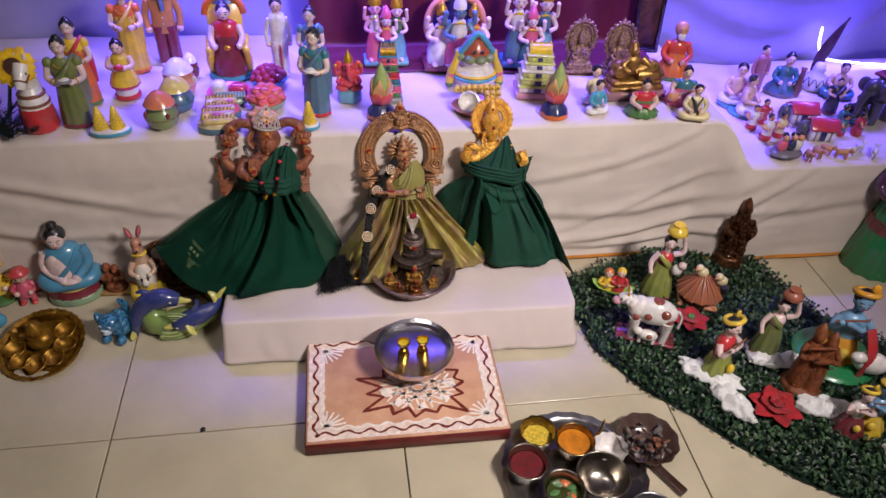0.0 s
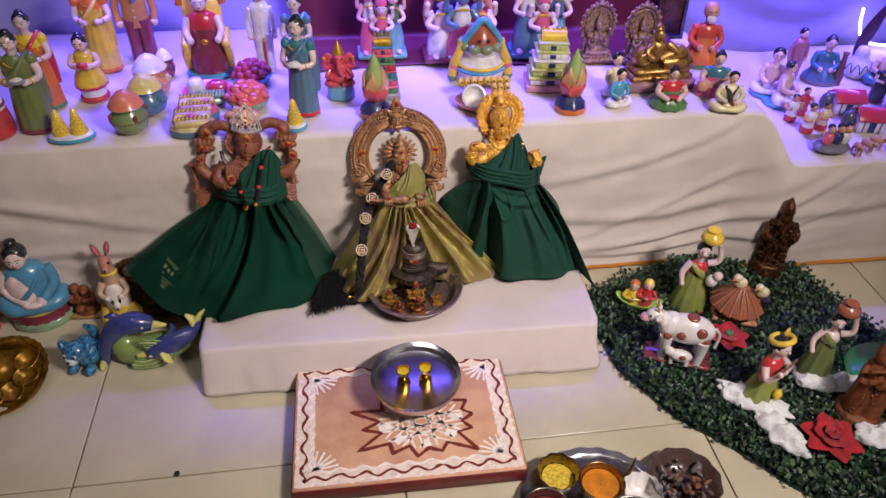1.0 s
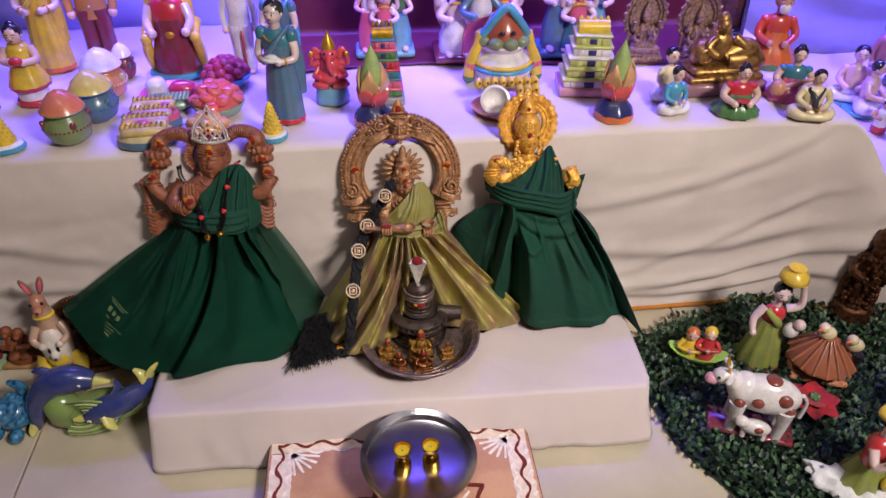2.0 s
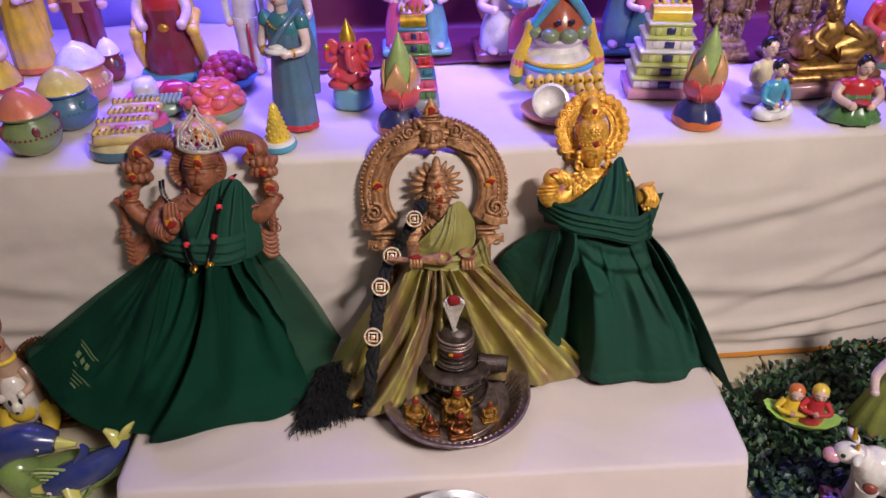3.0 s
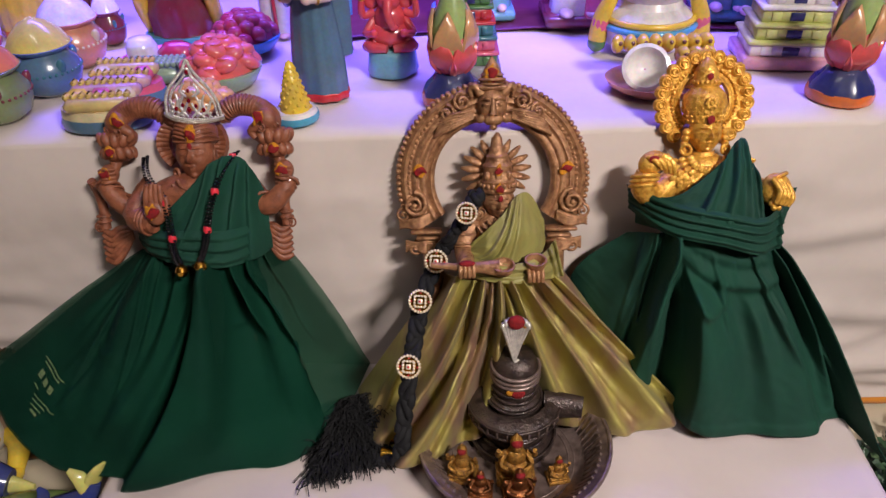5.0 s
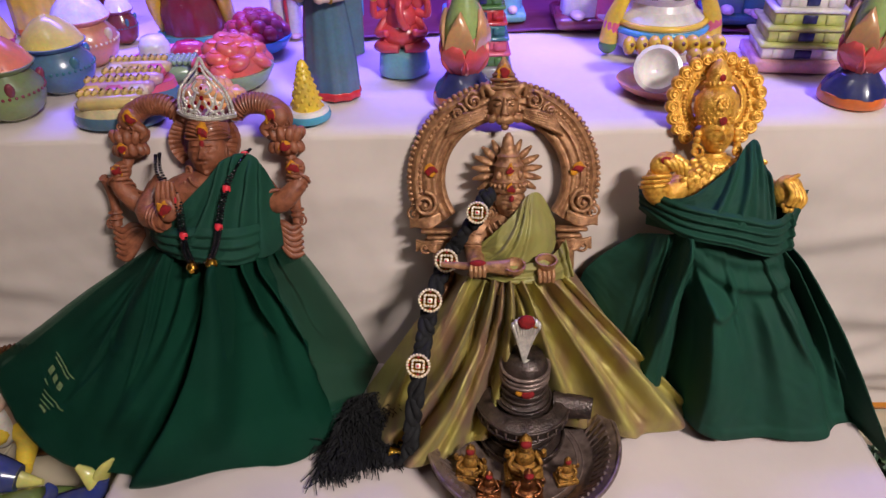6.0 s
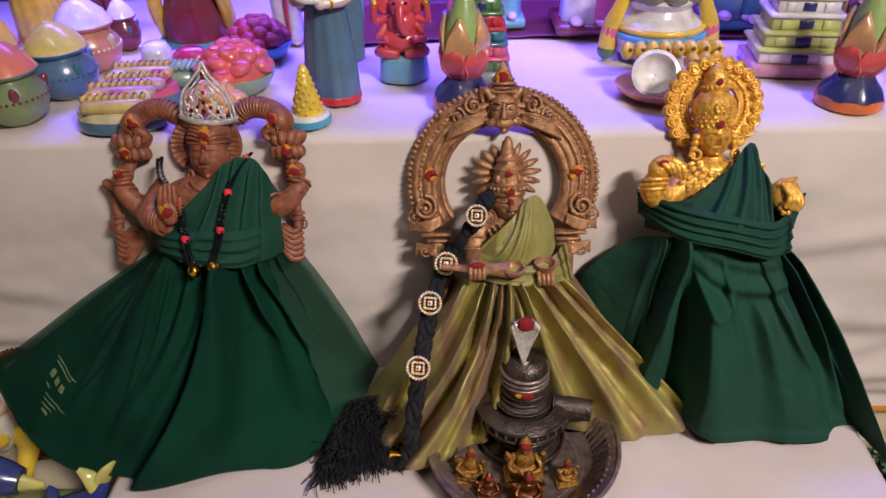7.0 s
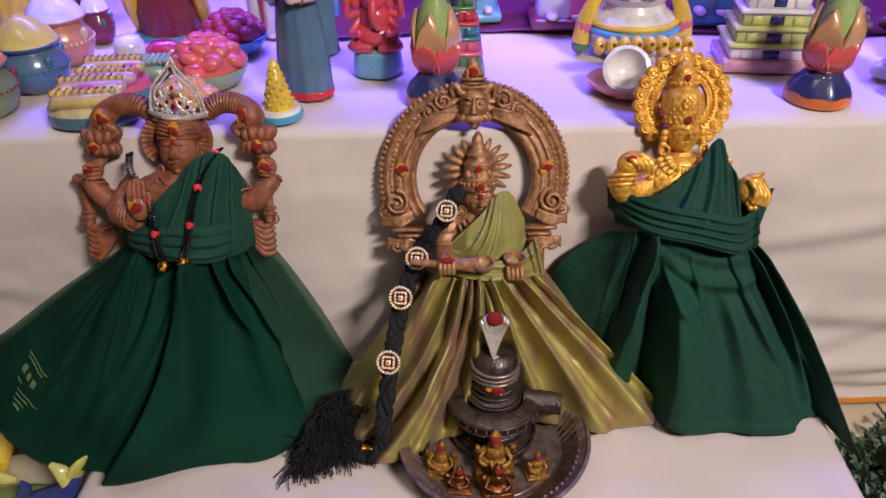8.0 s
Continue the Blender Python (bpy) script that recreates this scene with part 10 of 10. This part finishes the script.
bowl(0.034, 0.034, WHITE, None, 0.7, 0.05).ob("white_cup", at(0.418, -0.776, Z0), label="white ceramic scalloped cup holding a brass spoon", category="cup", group=BW)
bowl(0.045, 0.040, M_steel).ob("empty_bowl", at(0.452, -0.935, 0.001), label="empty steel bowl with blue reflection", category="bowl", group=BW)
Shape().tube([(0, 0, 0), (0.012, 0.004, 0.02), (0.020, 0.012, 0.048)], [0.005, 0.003, 0.0018], M_brass, 8).ell((0, 0, 0), (0.010, 0.008, 0.003), M_brass).ob("brass_spoon", at(0.395, -0.742, 0.020), label="small brass spoon leaning on the tray rim", category="spoon")
inc = empty("incense_bowl", at(0.504, -0.762, 0.001), "dark brown scalloped bowl of ash and burnt incense", "bowl")
bowl(0.062, 0.034, glaze("dark_brown_bowl", 62, 38, 28), None, 0.5, 0.03).ob("bowl", parent=inc)
bs = Shape()
rng = random.Random(8)
for k in range(46):
    a, t = rng.uniform(0, 6.28), math.sqrt(rng.random()) * 0.048
    bs.ell((t * math.cos(a), t * math.sin(a), 0.018 + 0.010 * rng.random()), (rng.uniform(0.006, 0.013), rng.uniform(0.003, 0.007), 0.003), (glaze("ash", 90, 80, 76), glaze("burnt", 34, 26, 24), BROWN)[k % 3], rot(rng.uniform(-50, 50), rng.uniform(-50, 50), rng.uniform(0, 180)), 7, 5)
bs.ob("burnt_incense", parent=inc, label="grey and black burnt incense", kind="stuff")
Shape().box((0, 0, 0.006), (0.10, 0.020, 0.012), glaze("burnt_wood", 58, 34, 22), rot(0, 0, -62)).ob("wooden_stick", at(0.520, -0.835, 0.001), label="dark wooden stick lying beside the tray", category="stick")
Shape().ell((0, 0, 0.003), (0.005, 0.006, 0.004), HAIR).ob("seed", at(-0.415, -0.617, 0.0005), label="small dark seed lying on the floor", category="seed")

# ---- sunflower and fir twig at the far left of the table ----
sun = empty("sunflower", pose(-0.800, -0.060, T, 0, 0, 0), "artificial yellow sunflower with dark heart and stem", "artificial flower")
M_sunpetal = material("sunflower_petal", C(236, 196, 20), 0.6, 0, 0.15, 50, 0.2, 300, 0, C(206, 140, 10))
CS, SR = Vector((0.022, 0.0, 0.150)), rot(62, 0, 6)
Shape().tube([CS + Vector((0, 0.012, 0)), CS + Vector((-0.03, 0.03, -0.05)), (-0.04, 0.03, 0.002)], 0.004, GREEN, 8).ob("stem", parent=sun)
h = Shape().ell(CS, (0.019, 0.019, 0.007), material("sunflower_heart", C(36, 22, 16), 0.9, 0, 0.3, 300, 0.8, 900), SR, 20, 8)
for k in range(60):
    rr, a = 0.018 * math.sqrt(k / 60), k * 2.4
    h.ell(CS + SR @ Vector((rr * math.cos(a), rr * math.sin(a), 0.006)), 0.0017, BROWN, None, 5, 4)
h.ob("heart", parent=sun)
rng = random.Random(3)
for k in range(30):
    a = 2 * math.pi * k / 15 + (0.2 if k >= 15 else 0) + rng.uniform(-0.08, 0.08)
    L = rng.uniform(0.024, 0.032)
    loops = []
    for j in range(6):
        t = j / 5
        wd = 0.0085 * math.sin(math.pi * (0.14 + 0.83 * t)) + 0.0004
        c = Vector((math.cos(a), math.sin(a), 0)) * (0.015 + L * t) + Vector((0, 0, -0.004 * (k >= 15) + 0.006 * t - 0.012 * t * t))
        sd = Vector((-math.sin(a), math.cos(a), 0))
        loops.append([CS + SR @ (c - sd * wd), CS + SR @ (c + Vector((0, 0, -0.0016))), CS + SR @ (c + sd * wd), CS + SR @ (c + Vector((0, 0, 0.0006)))])
    Shape().rings(loops, M_sunpetal).ob("petal", parent=sun)
fir = empty("fir_branch", pose(-0.845, -0.085, T, 0, 0, 0), "dark green artificial fir branch lying on the cloth", "fir branch")
M_fir = material("fir_needles", C(16, 44, 40), 0.6, 0, 0.3, 80)
for i, (a, L, up) in enumerate(((-12, 0.085, 0.10), (25, 0.075, 0.35), (55, 0.06, 0.7), (-40, 0.05, 0.05), (100, 0.07, 0.6), (12, 0.10, 0.2))):
    s = Shape()
    d = Vector((math.cos(radians(a)), math.sin(radians(a)), up)).normalized()
    s.tube([(0, 0, 0.008), Vector((0, 0, 0.008)) + d * L], [0.002, 0.001], BROWN, 5)
    rng = random.Random(i)
    for k in range(130):
        t = k / 130
        p = Vector((0, 0, 0.008)) + d * L * t
        e = Vector((rng.gauss(0, 1), rng.gauss(0, 1), abs(rng.gauss(0, 1)))).normalized() * 0.016 + d * 0.010
        s.tube([p, p + e], [0.0009, 0.0003], M_fir, 3)
    s.ob("twig", parent=fir)
s = Shape().box((0, 0, 0.6), (0.03, 0.02, 1.2), glaze("black_frame", 24, 18, 26)).ob("dark_post", at(-0.905, 0.52, 0.0), label="thin dark wooden post behind the display", category="post")

# ---- floor tiles ----
def tiles():
    s = Shape().box((0, 0, -0.005), (TILE - 0.003, TILE - 0.003, 0.010), M_tile, None, 0.12)
    me = s.mesh("floor_tile", 30)
    for i in range(-5, 5):
        for j in range(-6, 3):
            o = new("floor_tile", me)
            o.parent = floor
            o.location = (TILE * (i + 0.5), -0.62 + TILE * (j + 0.5), 0.0)


tiles()
